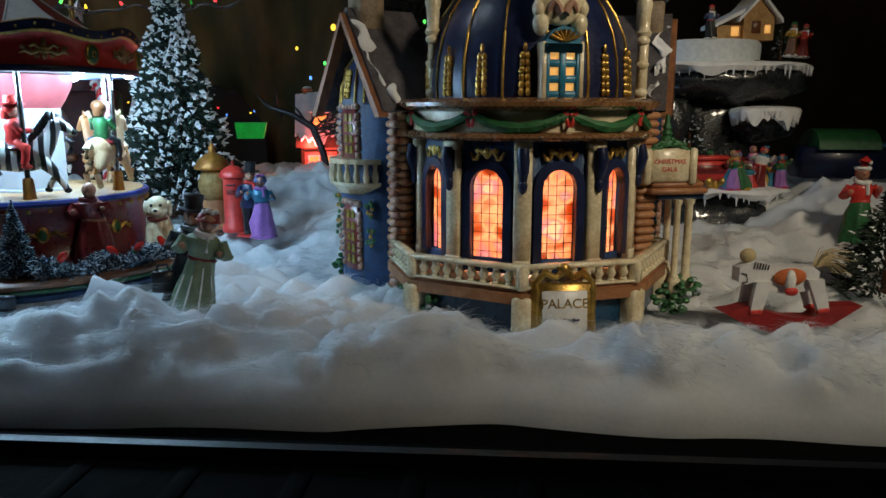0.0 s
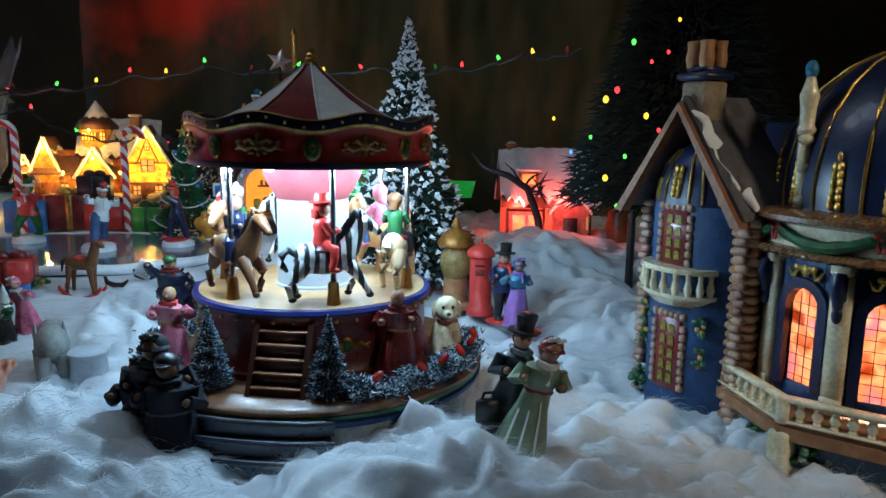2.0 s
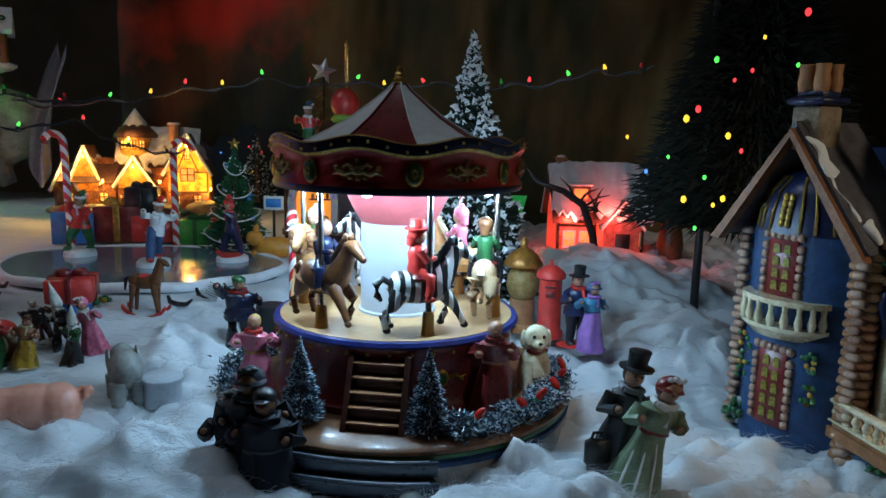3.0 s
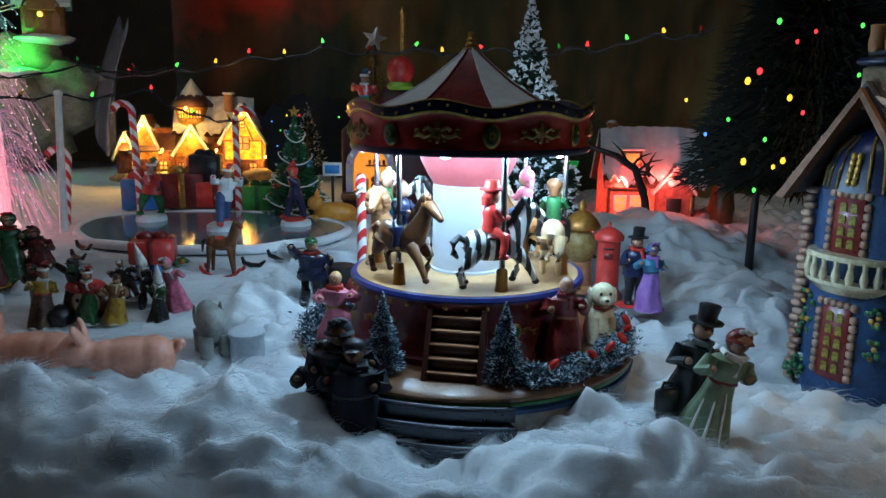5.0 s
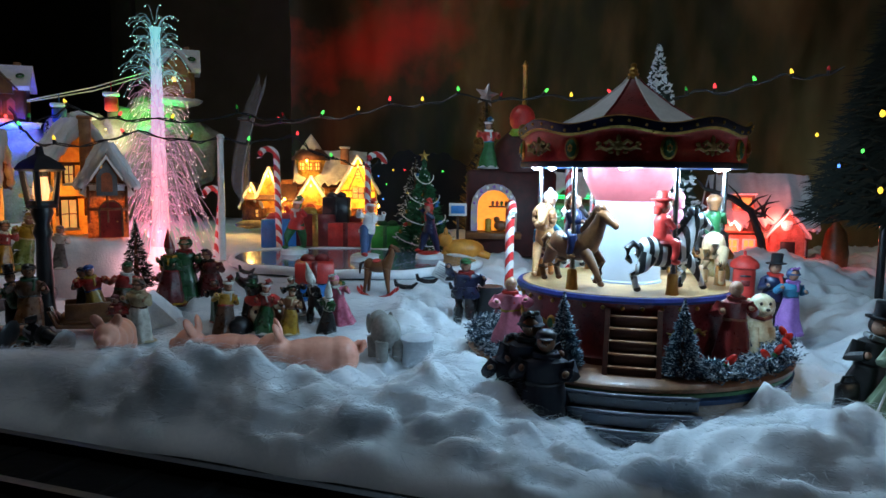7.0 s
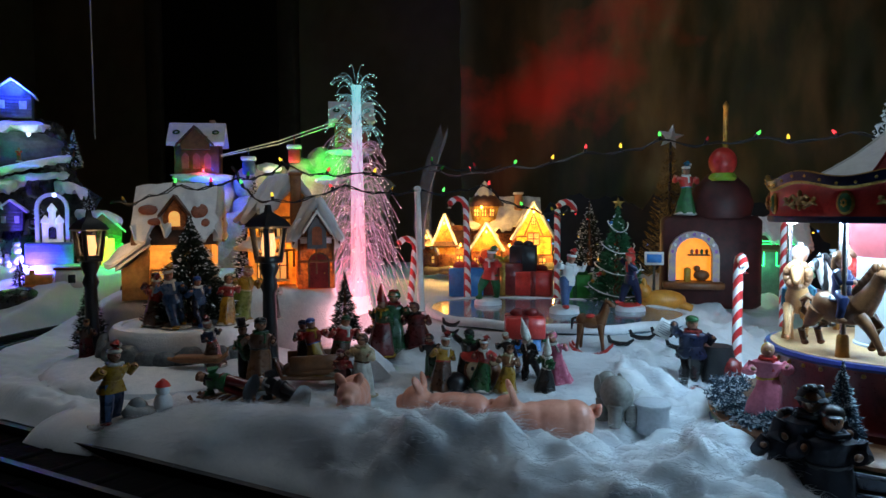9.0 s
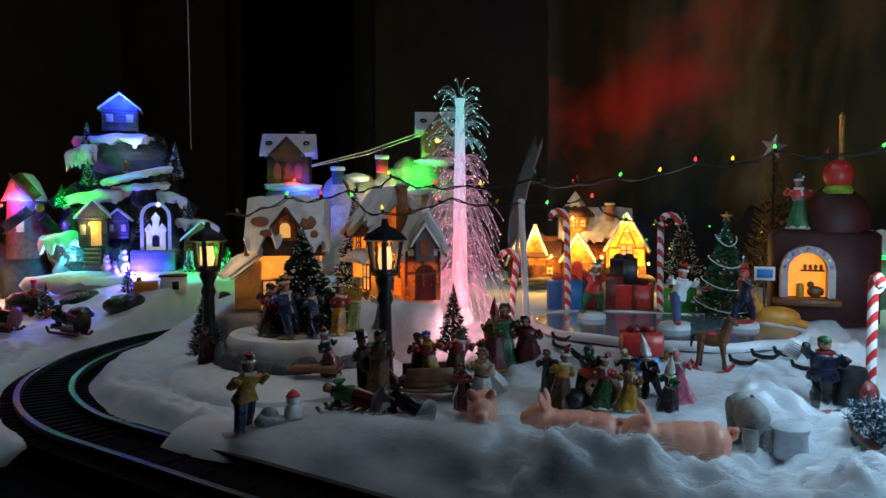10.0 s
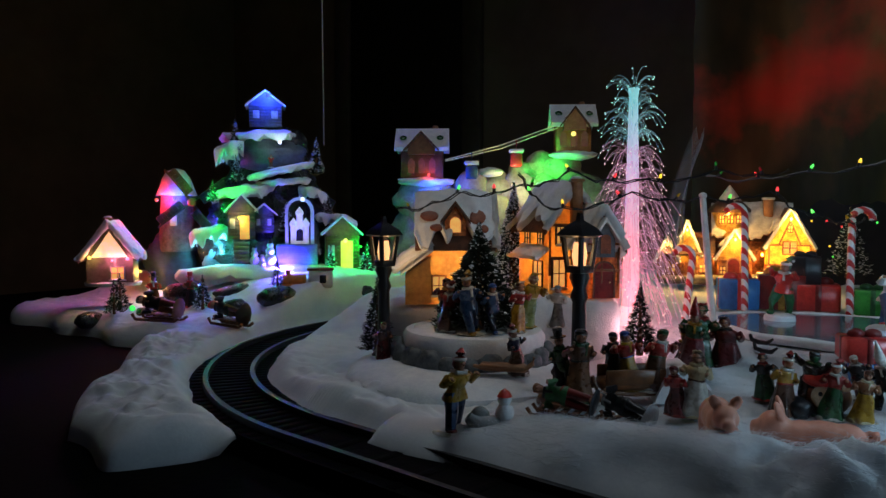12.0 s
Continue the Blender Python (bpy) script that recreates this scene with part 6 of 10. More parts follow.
def gable_wing(x, y0, y1, w, h, rh, brick, seed):
    """A wing with its gable towards -y: brick below, yellow plaster above, dark roof, snow along the verge."""
    g = Geo()
    g.prism([(x - w / 2, brick), (x + w / 2, brick), (x + w / 2, h), (x, h + rh), (x - w / 2, h)], y0, y1, 0, "y")
    wall = part("gable_wall", g, WALLY, yh, "yellow lit plaster gable")
    if brick > 0:
        g = Geo()
        g.box((x, (y0 + y1) / 2, brick / 2), (w + 0.16, y1 - y0 + 0.16, brick), 0, 0.08)
        part("brick_base", g, WALLO, wall, "orange brick base")
    for s_ in (-1, 1):
        g = Geo()
        e = 0.45
        k = rh / (w / 2)
        a, b = (x + s_ * (w / 2 + e), h - k * e), (x, h + rh)
        slab(g, a, b, 0.3, y0 - 0.5, y1 + 0.2, 0)
        rf = part("roof_slope", g, ROOFB, wall, "dark brown roof slope")
        g = Geo()
        pts = [(a[0] + (b[0] - a[0]) * i / 12, y0 - 0.42, a[1] + (b[1] - a[1]) * i / 12 + 0.28) for i in range(13)]
        g.tube(pts, [0.20 + 0.10 * noise.noise(Vector((i * 0.7, seed, s_))) for i in range(13)], 8)
        part("verge_snow", g, SNOWT, wall, "snow roll along the verge")
        g = Geo()
        n0 = len(g.v)
        c_ = (x + s_ * w * 0.27, (y0 + y1) / 2 + 0.3, h + rh * 0.46 + 0.42)
        g.M = Matrix.Translation(c_) @ Matrix.Rotation(s_ * math.atan2(rh, w / 2), 4, "Y")
        g.ell((0, 0, 0), (w * 0.26, (y1 - y0) * 0.4, 0.2), 0, 20, 8)
        for i in range(n0, len(g.v)):
            v = Vector(g.v[i])
            g.v[i] = tuple(v + Vector((0.5 * noise.noise(v * 0.9), 0.5 * noise.noise(v * 0.9 + Vector((3, 0, 0))), 0.1 * noise.noise(v * 2))))
        part("roof_snow", g, SNOWY, rf, "patch of old snow")
    return wall


def lattice_window(parent, x, y, z, w, h):
    g = Geo()
    g.box((x, y, z), (w, 0.08, h), 0, 0.01)
    wo = part("window", g, PANE, parent, "lamplit window")
    g = Geo()
    for sx in (-1, 0, 1):
        g.box((x + sx * w / 2, y - 0.06, z), (0.12, 0.12, h + 0.12), 0, 0.02)
    for sz in (-1, 0, 1):
        g.box((x, y - 0.06, z + sz * h / 2), (w, 0.12, 0.12), 0, 0.02)
    part("window_frame", g, BROWN, wo)


def timbers(parent, bars, y):
    for (x0, z0), (x1, z1) in bars:
        g = Geo()
        g.tube([(x0, y, z0), (x1, y, z1)], 0.1, 5)
        part("beam", g, BROWN, parent, "dark timber beam")


wr = gable_wing(0.0, -2.4, 3.0, 4.6, 4.4, 4.0, 1.9, 1.0)
timbers(wr, [((-2.2, 4.3), (2.2, 4.3)), ((-2.2, 2.0), (2.2, 2.0)), ((-2.2, 2.0), (-2.2, 4.3)), ((2.2, 2.0), (2.2, 4.3)), ((-1.2, 4.3), (0.0, 7.2)), ((1.2, 4.3), (0.0, 7.2))], -2.5)
for x, z, w_, h_ in ((0.0, 4.0, 1.5, 1.5), (-1.3, 1.1, 0.9, 1.1), (1.1, 1.1, 0.9, 1.1), (0, 6.2, 0.5, 0.8)):
    lattice_window(wr, x, -2.55, z, w_, h_)
we = gable_wing(-5.9, -2.0, 2.4, 3.6, 2.9, 2.9, 2.4, 2.0)
g = Geo()
g.M = Matrix.Translation((-6.0, 0, 0))
g.prism(arch(1.3, 0.1, 2.6), -2.2, -2.02, 0, "y")
arch_ring(g, 1.3, 0.1, 2.6, 0.2, -2.3, -2.05, 1)
part("door", g, [MAROON, TAN], we, "arched door in a brick surround")
lattice_window(we, -7.2, -2.12, 1.2, 0.7, 0.9)
gable_wing(-11.3, -1.4, 3.0, 2.6, 3.6, 3.3, 2.0, 3.0)
gable_wing(-13.6, -1.0, 2.6, 2.2, 2.6, 2.3, 2.4, 4.0)
g = Geo()
g.box((-11.2, 0.4, 1.5), (6.2, 3.4, 3.0), 0, 0.08)
lw = part("low_wing", g, WALLO, yh, "orange brick low wing")
g = Geo()
g.prism([(-1.9, 2.9), (0.6, 4.7), (0.6, 5.0), (-2.2, 3.1)], -14.2, -8.0, 0, "x")
part("low_roof", g, ROOFB, lw, "dark brown low roof")
for x in (-11.4, -12.6, -9.4):
    lattice_window(lw, x, -1.35, 1.3, 0.9, 1.0)
g = Geo()
g.box((-4.6, 2.6, 2.8), (13.0, 4.0, 5.6), 0, 0.1)
mb = part("main_block", g, WALLO, yh, "orange brick main block")
g = Geo()
g.prism([(0.2, 4.6), (2.8, 8.9), (5.2, 4.6)], -8.6, 1.0, 0, "x")
part("main_roof", g, ROOFB, mb, "dark brown main roof")
g = snow_slope((-0.2, 4.4), (2.8, 8.9), -1.0, 8.4, 5.0, True, lo=0.0, hi=0.3, th=0.4)
part("roof_snow", g, SNOWY, mb, "thick old snow on the main roof")
g = Geo()
g.lathe([(2.1, 5.0), (2.1, 8.2), (2.3, 8.3)], 8, 0, (-6.3, 2.0), False)
tw = part("turret", g, WALLY, yh, "yellow lit turret")
g = Geo()
g.lathe([(2.6, 8.1), (2.5, 8.5), (1.4, 9.6)], 8, 0, (-6.3, 2.0), False)
part("turret_eave", g, ROOFB, tw, "dark turret eave")
g = Geo()
g.lathe([(1.5, 9.4), (1.2, 9.9), (0.5, 10.9), (0.05, 11.5)], 10, 0, (-6.3, 2.0))
part("turret_snow", g, SNOWY, tw, "pointed snow cap")
for x in (-7.3, -6.3, -5.3):
    lattice_window(tw, x, 0.0, 7.3, 0.6, 1.0)
g = Geo()
g.box((-1.9, 1.8, 8.6), (1.1, 1.1, 2.4), 0, 0.1)
g.box((-1.9, 1.8, 9.8), (1.4, 1.4, 0.3), 1, 0.1)
part("chimney", g, [TAN, SNOWY], yh, "brick chimney with snow")
for x, z_, sx, sz in ((-3.0, 0.2, 2.4, 0.7), (-9.0, 0.1, 3.6, 0.6), (1.6, 0.3, 1.8, 0.8), (-13.4, 0.0, 1.8, 0.5)):
    g = Geo()
    rock(g, (x, -3.2, z_), (sx, 0.8, sz), x)
    part("rockery", g, surf("brown_rockery", (0.22, 0.17, 0.10), (0.08, 0.06, 0.04), rough=0.7, scale=80) if "brown_rockery" not in bpy.data.materials else bpy.data.materials["brown_rockery"], yh, "brown rockery at the foot")
for x, y, z, w_ in ((0.0, 0.2, 3.6, 0.42), (-5.9, 0.6, 2.4, 0.32), (-11.6, 0.8, 2.4, 0.32), (-6.3, 2.0, 7.0, 0.16)):
    p = YM @ Vector((x, y, z))
    lamp("yellow_house_bulb", p, w_, (1.0, 0.54, 0.10), 0.4)
# bulbs before the facade; the last three are added to brighten the brick
FACADE_BULB = glow("warm_eave_bulb", (1.0, 0.62, 0.16), 3.0)
for x, y, z, w_ in ((0.0, -3.1, 7.4, 0.13), (-5.9, -2.7, 4.9, 0.10), (-11.3, -2.1, 6.0, 0.09), (-13.6, -1.7, 4.2, 0.06), (-6.6, -0.8, 8.0, 0.08), (-9.2, -2.6, 3.2, 0.09), (-3.0, -3.0, 3.2, 0.09), (2.6, -3.0, 2.4, 0.06)):
    p = YM @ Vector((x, y, z))
    g = Geo()
    g.ell((0, 0, 0), (0.16, 0.16, 0.22), 0, 8, 6)
    single("eave_bulb", g, FACADE_BULB, tuple(p), 0, "small warm bulb under the snowy gable", "bulb", "eave bulbs")
    lamp("eave_bulb_light", p + Vector((0.15, -0.45, -0.1)), w_, (1.0, 0.54, 0.12), 0.3)
# red-lit house behind the cotton hill
rh = cottage("brick_cottage", (-11.2, 81, 4.4), 8, 8.6, 6.5, 4.6, 4.0, WALLR, "pinkish red lit brick cottage with snowy roof", [(-3.0, 1.9, 1.1, 1.5), (-1.4, 1.9, 1.1, 1.5), (3.6, 1.9, 0.9, 1.4), (0.2, 3.9, 0.8, 0.8)], None, 0.28, (1.0, 0.13, 0.08), turn=True, chim=(-3.6, 0, 6.5, 9.6), trim=SNOW)
g2 = Geo()
g2.M = Matrix.Translation((2.0, 0, 0))
g2.prism([(-1.6, 0), (1.6, 0), (1.6, 3.4), (0, 5.4), (-1.6, 3.4)], -4.4, -3.0, 0, "y")
slab(g2, (-2.1, 2.9), (0, 5.5), 0.35, -4.8, -2.5, 1)
slab(g2, (2.1, 2.9), (0, 5.5), 0.35, -4.8, -2.5, 1)
g2.box((0, -4.45, 1.3), (1.4, 0.12, 2.6), 2, 0.05)
part("entrance_gable", g2, [WALLR, SNOW, BLACK], rh, "gabled entrance with dark door")
g = Geo()
g.box((-2.2, -3.5, 6.4), (1.9, 1.2, 1.6), 0, 0.05)
g.box((-2.2, -3.6, 7.3), (2.3, 1.6, 0.3), 1, 0.1)
dr = part("roof_dormer", g, [WALLR, SNOW], rh)
g = Geo()
g.box((-2.2, -4.13, 6.4), (1.3, 0.06, 1.0), 0, 0.01)
part("pane", g, PANE, dr, "lamplit pane")
for c_, d_ in (((-4.1, -3.3, 2.3), (0.25, 0.2, 4.4)), ((-0.5, -3.3, 2.3), (0.25, 0.2, 4.4)), ((4.2, -3.3, 2.3), (0.25, 0.2, 4.4)), ((-2.3, -3.32, 3.2), (3.6, 0.2, 0.22)), ((-2.3, -3.32, 0.6), (3.6, 0.2, 0.22))):
    g = Geo()
    g.box(c_, d_, 0, 0.04)
    part("beam", g, ROOFB, rh, "dark timber beam")
lamp("red_house_porch_bulb", (-9.6, 75.4, 9.0), 0.10, (1.0, 0.12, 0.09), 0.3)
lamp("red_house_eave_bulb", (-13.8, 75.8, 8.4), 0.10, (1.0, 0.12, 0.09), 0.3)
g = Geo()
g.lathe([(1.2, 0), (1.3, 1.4), (1.0, 3.4), (0.2, 4.6)], 14, 0)
single("red_ornament", g, BROWN, (-3.6, 80, 4.4), 0, "dark brown rounded ornament beside the cottage", "ornament")

# the two near houses on the snow ledge
h1 = cottage("snowy_house", (-77.3, 45.9, 7.0), 38, 5.9, 5.5, 5.6, 3.6, WALLC, "cream house lit from inside with thick snowy roof", [(-1.4, 1.6, 1.2, 1.7), (1.9, 1.6, 1.0, 1.6)], None, 0.17, (1.0, 0.60, 0.20), turn=True, base=False, bare=0.5)
for x0, zz in ((-0.3, 7.1),):
    g = Geo()
    g.prism([(-0.9, 5.9), (0.9, 5.9), (0.9, 7.2), (0, 8.5), (-0.9, 7.2)], -3.1, -1.2, 0, "y")
    slab(g, (-1.3, 6.9), (0, 8.6), 0.3, -3.4, -1.0, 1)
    slab(g, (1.3, 6.9), (0, 8.6), 0.3, -3.4, -1.0, 1)
    do = part("roof_dormer", g, [WALLO, ROOFB], h1, "small brown dormer")
    g = Geo()
    g.prism(arch(0.9, 6.2, 7.5), -3.18, -3.08, 0, "y")
    part("pane", g, PANE, do, "lamplit pane")
RUST = surf("rust_roof_paint", (0.34, 0.09, 0.035), (0.16, 0.04, 0.015), rough=0.5, scale=160, bump=0.5)
for px_, pz_, rx_, rz_ in ((-2.3, 7.3, 0.75, 0.55), (-1.6, 6.3, 0.5, 0.35), (1.9, 7.2, 0.7, 0.75), (2.5, 6.2, 0.35, 0.4)):
    g = Geo()
    rock(g, (0, 0, 0), (rx_, 0.10, rz_), px_)
    o = part("bare_roof_patch", g, RUST, h1, "rust-red patch without snow")
    o.matrix_basis = pose(px_ * K, (-2.75 + (pz_ - 5.8) * 0.76 - 0.62) * K, (pz_ + 0.3) * K, -37)
g = Geo()
g.prism([(-4.3, 0), (-2.1, 0), (-2.1, 4.2), (-4.3, 2.6)], -3.2, 1.5, 0, "y")
part("lean_to", g, WALLC, h1, "lower side room")
g = Geo()
slab(g, (-4.7, 2.5), (-1.9, 4.6), 0.5, -3.6, 1.9, 0)
g.M = Matrix()
part("lean_to_snow", snow_slope((-4.8, 2.6), (-1.8, 4.8), -3.8, 2.0, 6.0, lo=-0.12, hi=0.1, th=0.9), SNOW, h1, "thick lobed snow on the side room")
part("lean_to_roof", g, SNOW, h1, "snow slab on the side room")
h2 = cottage("timber_house", (-69.2, 50.0, 8.0), 60, 4.6, 5.0, 6.0, 3.0, WALLC, "orange-lit timbered house with snowy gables", [(-1.3, 1.8, 1.3, 2.4), (1.2, 1.8, 1.1, 2.4), (-1.2, 5.0, 0.8, 1.5), (0.9, 5.2, 0.8, 1.5)], None, 0.16, (1.0, 0.48, 0.10), base=False, trim=ROOFB, bare=0.6)
h3 = cottage("timber_house", (-65.2, 49.2, 8.0), 40, 3.0, 4.6, 4.4, 2.6, WALLO, "narrow orange-lit house with red arched door", [(-0.1, 5.2, 0.8, 1.2)], (0.2, 1.5, 2.9), 0.10, (1.0, 0.42, 0.08), base=False, trim=ROOFB, bare=0.95, chim=(-1.5, 0.2, 5, 9.6))
# windows in the side wall, the gabled dormer over the red door
for y_, z_, w_, h_ in ((-1.3, 4.7, 0.8, 1.5), (0.9, 4.7, 0.8, 1.5), (-0.9, 1.7, 1.5, 2.2)):
    g = Geo()
    g.box((-2.33, y_, z_), (0.08, w_, h_), 0, 0.01)
    wo = part("window", g, PANE, h2, "lamplit window")
    g = Geo()
    for q in (-0.5, 0, 0.5):
        g.box((-2.38, y_ + q * w_, z_), (0.14, 0.12, h_ + 0.12), 0, 0.02)
        g.box((-2.38, y_, z_ + q * h_), (0.14, w_, 0.12), 0, 0.02)
    part("window_frame", g, ROOFB, wo)
part("side_snow", snow_slope((-3.3, 2.7), (-2.2, 3.5), -2.6, 2.4, 3.0, lo=-0.1, hi=0.05, th=0.55), SNOW, h2, "thick snow on the side sill")
g = Geo()
g.prism([(-0.75, 3.4), (0.75, 3.4), (0.75, 4.9), (0, 6.1), (-0.75, 4.9)], -3.5, -2.0, 0, "y")
do = part("roof_dormer", g, WALLD, h3, "small dark dormer")
for s_ in (-1, 1):
    g = Geo()
    slab(g, (s_ * 1.15, 4.5), (0, 6.25), 0.3, -3.8, -2.0, 0)
    part("dormer_snow", g, SNOW, do, "snow on the dormer")
g = Geo()
g.prism(arch(0.8, 3.7, 5.2), -3.6, -3.48, 0, "y")
part("pane", g, RUST, do, "rust-red arched pane")
part("porch_snow", snow_slope((0.4, 3.1), (0.1, 4.0), -2.0, 2.0, 8.0, True, lo=-0.5, hi=0.1, th=0.7), SNOW, h3, "snow over the door").location = (0, -0.026, 0)
def ledge(w, d, h, seed):
    """A snow block with uneven rounded top and lobes down its front."""
    g = Geo()
    rg = []
    for k, q in ((1.02, -0.5), (1.03, 0.0), (1.04, 0.3), (0.99, 0.45), (0.9, 0.5), (0.5, 0.52), (0.05, 0.52)):
        row = []
        for i in range(60):
            a = 2 * math.pi * i / 60
            c_, s_ = math.cos(a), math.sin(a)
            r = (abs(c_) ** 5 + abs(s_) ** 5) ** -0.2 * k * (1 + 0.05 * noise.noise(Vector((3 * c_, 3 * s_, q * 3 + seed))) + 0.03 * noise.noise(Vector((9 * c_, 9 * s_, q * 5 + seed))))
            row.append((w / 2 * r * c_, d / 2 * r * s_, h * q + 0.3 * noise.noise(Vector((5 * c_, 5 * s_, seed))) * (1 if q > 0 else 0)))
        rg.append(row)
    return g.rings(rg, 0, True)


for hh, w_, d_, h_, rh_ in ((h2, 4.6, 5.0, 6.0, 3.0), (h3, 3.0, 4.6, 4.4, 2.6)):
    for x_ in (-w_ / 2 + 0.12, 0.0, w_ / 2 - 0.12):
        g = Geo()
        top = h_ + (rh_ * 0.85 if x_ == 0 else 0)
        g.box((x_, -d_ / 2 - 0.05, h_ * 0.62 + (top - h_) / 2), (0.2, 0.16, h_ * 0.7 + (top - h_)), 0, 0.04)
        part("beam", g, BROWN, hh, "dark timber beam")
    for z_ in (h_ * 0.52, h_ * 0.98):
        g = Geo()
        g.box((0, -d_ / 2 - 0.08, z_), (w_, 0.18, 0.22), 0, 0.04)
        part("beam", g, BROWN, hh, "dark timber beam")
g = ledge(10.4, 6.0, 5.5, 1.0)
single("snow_ledge", g, SNOW, (-68.3, 47.6, 5.2), 33, "white snow block that carries the two houses", "ledge")
g = ledge(11, 7, 5.0, 4.0)
single("snow_ledge", g, SNOW, (-78.1, 45.9, 4.4), 38, "white snow block under the cream house", "ledge")

# ---- pond, skaters, canes, presents ----
g = Geo()
seg = 64
ring = [(10.6 * math.cos(2 * math.pi * k / seg) * (1 + 0.05 * math.sin(3 * k * 2 * math.pi / seg)), 7.6 * math.sin(2 * math.pi * k / seg)) for k in range(seg)]
g.prism(ring, 5.2, 6.1, 0)
single("pond", g, ICE, (-46.5, 56.0, 0), 0, "shiny blue-grey mirror pond set in the snow", "pond", kind="structure")
g = Geo()
g.tube([(x * 1.02, y * 1.03, 5.85 + 0.06 * math.sin(i)) for i, (x, y) in enumerate(ring + ring[:1])], 0.36, 8)
single("pond_bank", g, SNOW, (-46.5, 56.0, 0), 0, "white snow bank round the pond", "snow bank")


def skater(x, y, rz, mats, label, hat="santa", arms=(1.6, 1.6), step=0.3):
    t = thing("skater_toy", (x, y, 6.1), rz, label, "toy", "skaters on the pond")
    g = Geo()
    g.lathe([(1.25, 0), (1.2, 0.35), (0.9, 0.5)], 16)
    part("stand", g, SNOW, t, "white round stand")
    part("figurine", figure(4.6, False, hat, arms, 0.12, 1.05, step), mats, t, "", (0, 0, 0.45))


skater(-52.5, 57.5, -20, [RED, GREEN, SKIN, GREEN, WHITE], "skater toy with red waistcoat and green cap")
skater(-44.8, 55.0, 30, [WHITE, DENIM, SKIN, RED, WHITE], "skater toy in white shirt and blue overalls", step=0.6)
skater(-40.2, 58.5, -60, [NAVY, NAVY, SKIN, RED, RED], "skater toy in dark blue coat")


def cane(x, y, z, h, side, rz=0, tilt=0.0):
    g = Geo()
    pts = [(0, 0, h * i / 8) for i in range(9)]
    r = 0.8
    pts += [(side * r * (1 - math.cos(t)), 0, h + r * math.sin(t)) for t in (0.5, 1.0, 1.6, 2.2, 2.8, 3.3)]
    g.tube(pts, 0.31, 10)
    o = single("candy_cane", g, CANE, (x, y, z), rz, "red and white striped plastic candy cane", "candy cane", "candy canes")
    o.rotation_euler[1] = tilt


cane(-56.4, 62.0, 5.4, 9.4, -1, 20, -0.02)
cane(-48.5, 65.2, 5.6, 8.8, 1, 20)
cane(-31.3, 47.8, 4.0, 6.6, -1, 105)
cane(-28.8, 62.0, 5.0, 8.6, -1, 100)
cane(-60.2, 57.0, 5.0, 6.0, -1, 20, 0.1)


def present(x, y, z, d, m1, m2, rz, label):
    t = thing("gift_box", (x, y, z), rz, label, "gift box", "wrapped presents")
    g = Geo()
    g.box((0, 0, d[2] / 2), d, 0, 0.1)
    part("box", g, m1, t)
    g = Geo()
    g.box((0, 0, d[2] / 2), (d[0] * 0.14, d[1] + 0.06, d[2] + 0.06), 0, 0.02)
    g.box((0, 0, d[2] / 2), (d[0] + 0.06, d[1] * 0.14, d[2] + 0.06), 0, 0.02)
    for s_ in (-1, 1):
        g.ell((s_ * 0.3 * d[0] * 0.6, 0, d[2] + 0.15), (0.2 * d[0], 0.12 * d[0], 0.14 * d[0]), 0, 8, 6)
    part("ribbon", g, m2, t)


SKYB = surf("sky_blue_paper", (0.04, 0.24, 0.62), (0.03, 0.16, 0.45), rough=0.35, scale=140)
present(-57.8, 64.6, 5.9, (3.4, 3, 2.8), SKYB, RED, 25, "blue wrapped present with red ribbon")
present(-54.4, 66.2, 6.0, (4.0, 3, 3.2), MAROON, GOLD, 18, "dark red wrapped present with gold ribbon")
present(-51.4, 67.0, 6.0, (3.6, 3, 2.4), RED, MAROON, 14, "plain red wrapped present by the pond")
present(-52.4, 66.6, 8.4, (2.6, 2.2, 2.5), BLACK, BLACK, 14, "black box standing on the red presents")
present(-46.9, 66.4, 6.0, (2.8, 2.4, 2.2), surf("bright_green_paper", (0.05, 0.40, 0.06), rough=0.35), GREEN, 8, "bright green wrapped present by the pond")
present(-44.9, 45.9, 3.0, (2.1, 2.1, 2.6), SKYB, NAVY, 20, "dark blue wrapped present under the red one")
present(-45.0, 45.9, 5.6, (2.7, 2.6, 1.5), RED, MAROON, 24, "large red wrapped present with dark ribbon")
# decorated tree by the pond
xt = bristle_tree("christmas_tree", -42.6, 64.6, 5.6, 9.2, 2.9, 2200, 0.05, "small green Christmas tree with white garland", ln=0.10, fat=0.03, seed=21, green=surf("fir_green", (0.03, 0.15, 0.06), (0.015, 0.08, 0.03), rough=0.5, scale=200))
for k in range(4):
    g = Geo()
    zz = 1.6 + 1.9 * k
    rr_ = 2.9 * (1 - zz / 9.4) + 0.25
    g.tube([(rr_ * math.cos(t), rr_ * math.sin(t), zz + 0.5 * math.sin(t * 1.5)) for t in [i * 0.3 - 3.4 for i in range(14)]], 0.055, 6)
    part("garland", g, WHITE, xt, "white bead garland")
for i in range(16):
    a, k = rng.uniform(0, 6.28), rng.uniform(0.1, 0.85)
    g = Geo()
    g.ell((2.8 * (1 - k) * math.cos(a), 2.8 * (1 - k) * math.sin(a), 9.2 * k + 0.3), (0.2, 0.2, 0.2), 0, 8, 6)
    part("bauble", g, (SKYB, RED, GOLD)[i % 3], xt, "small bauble")


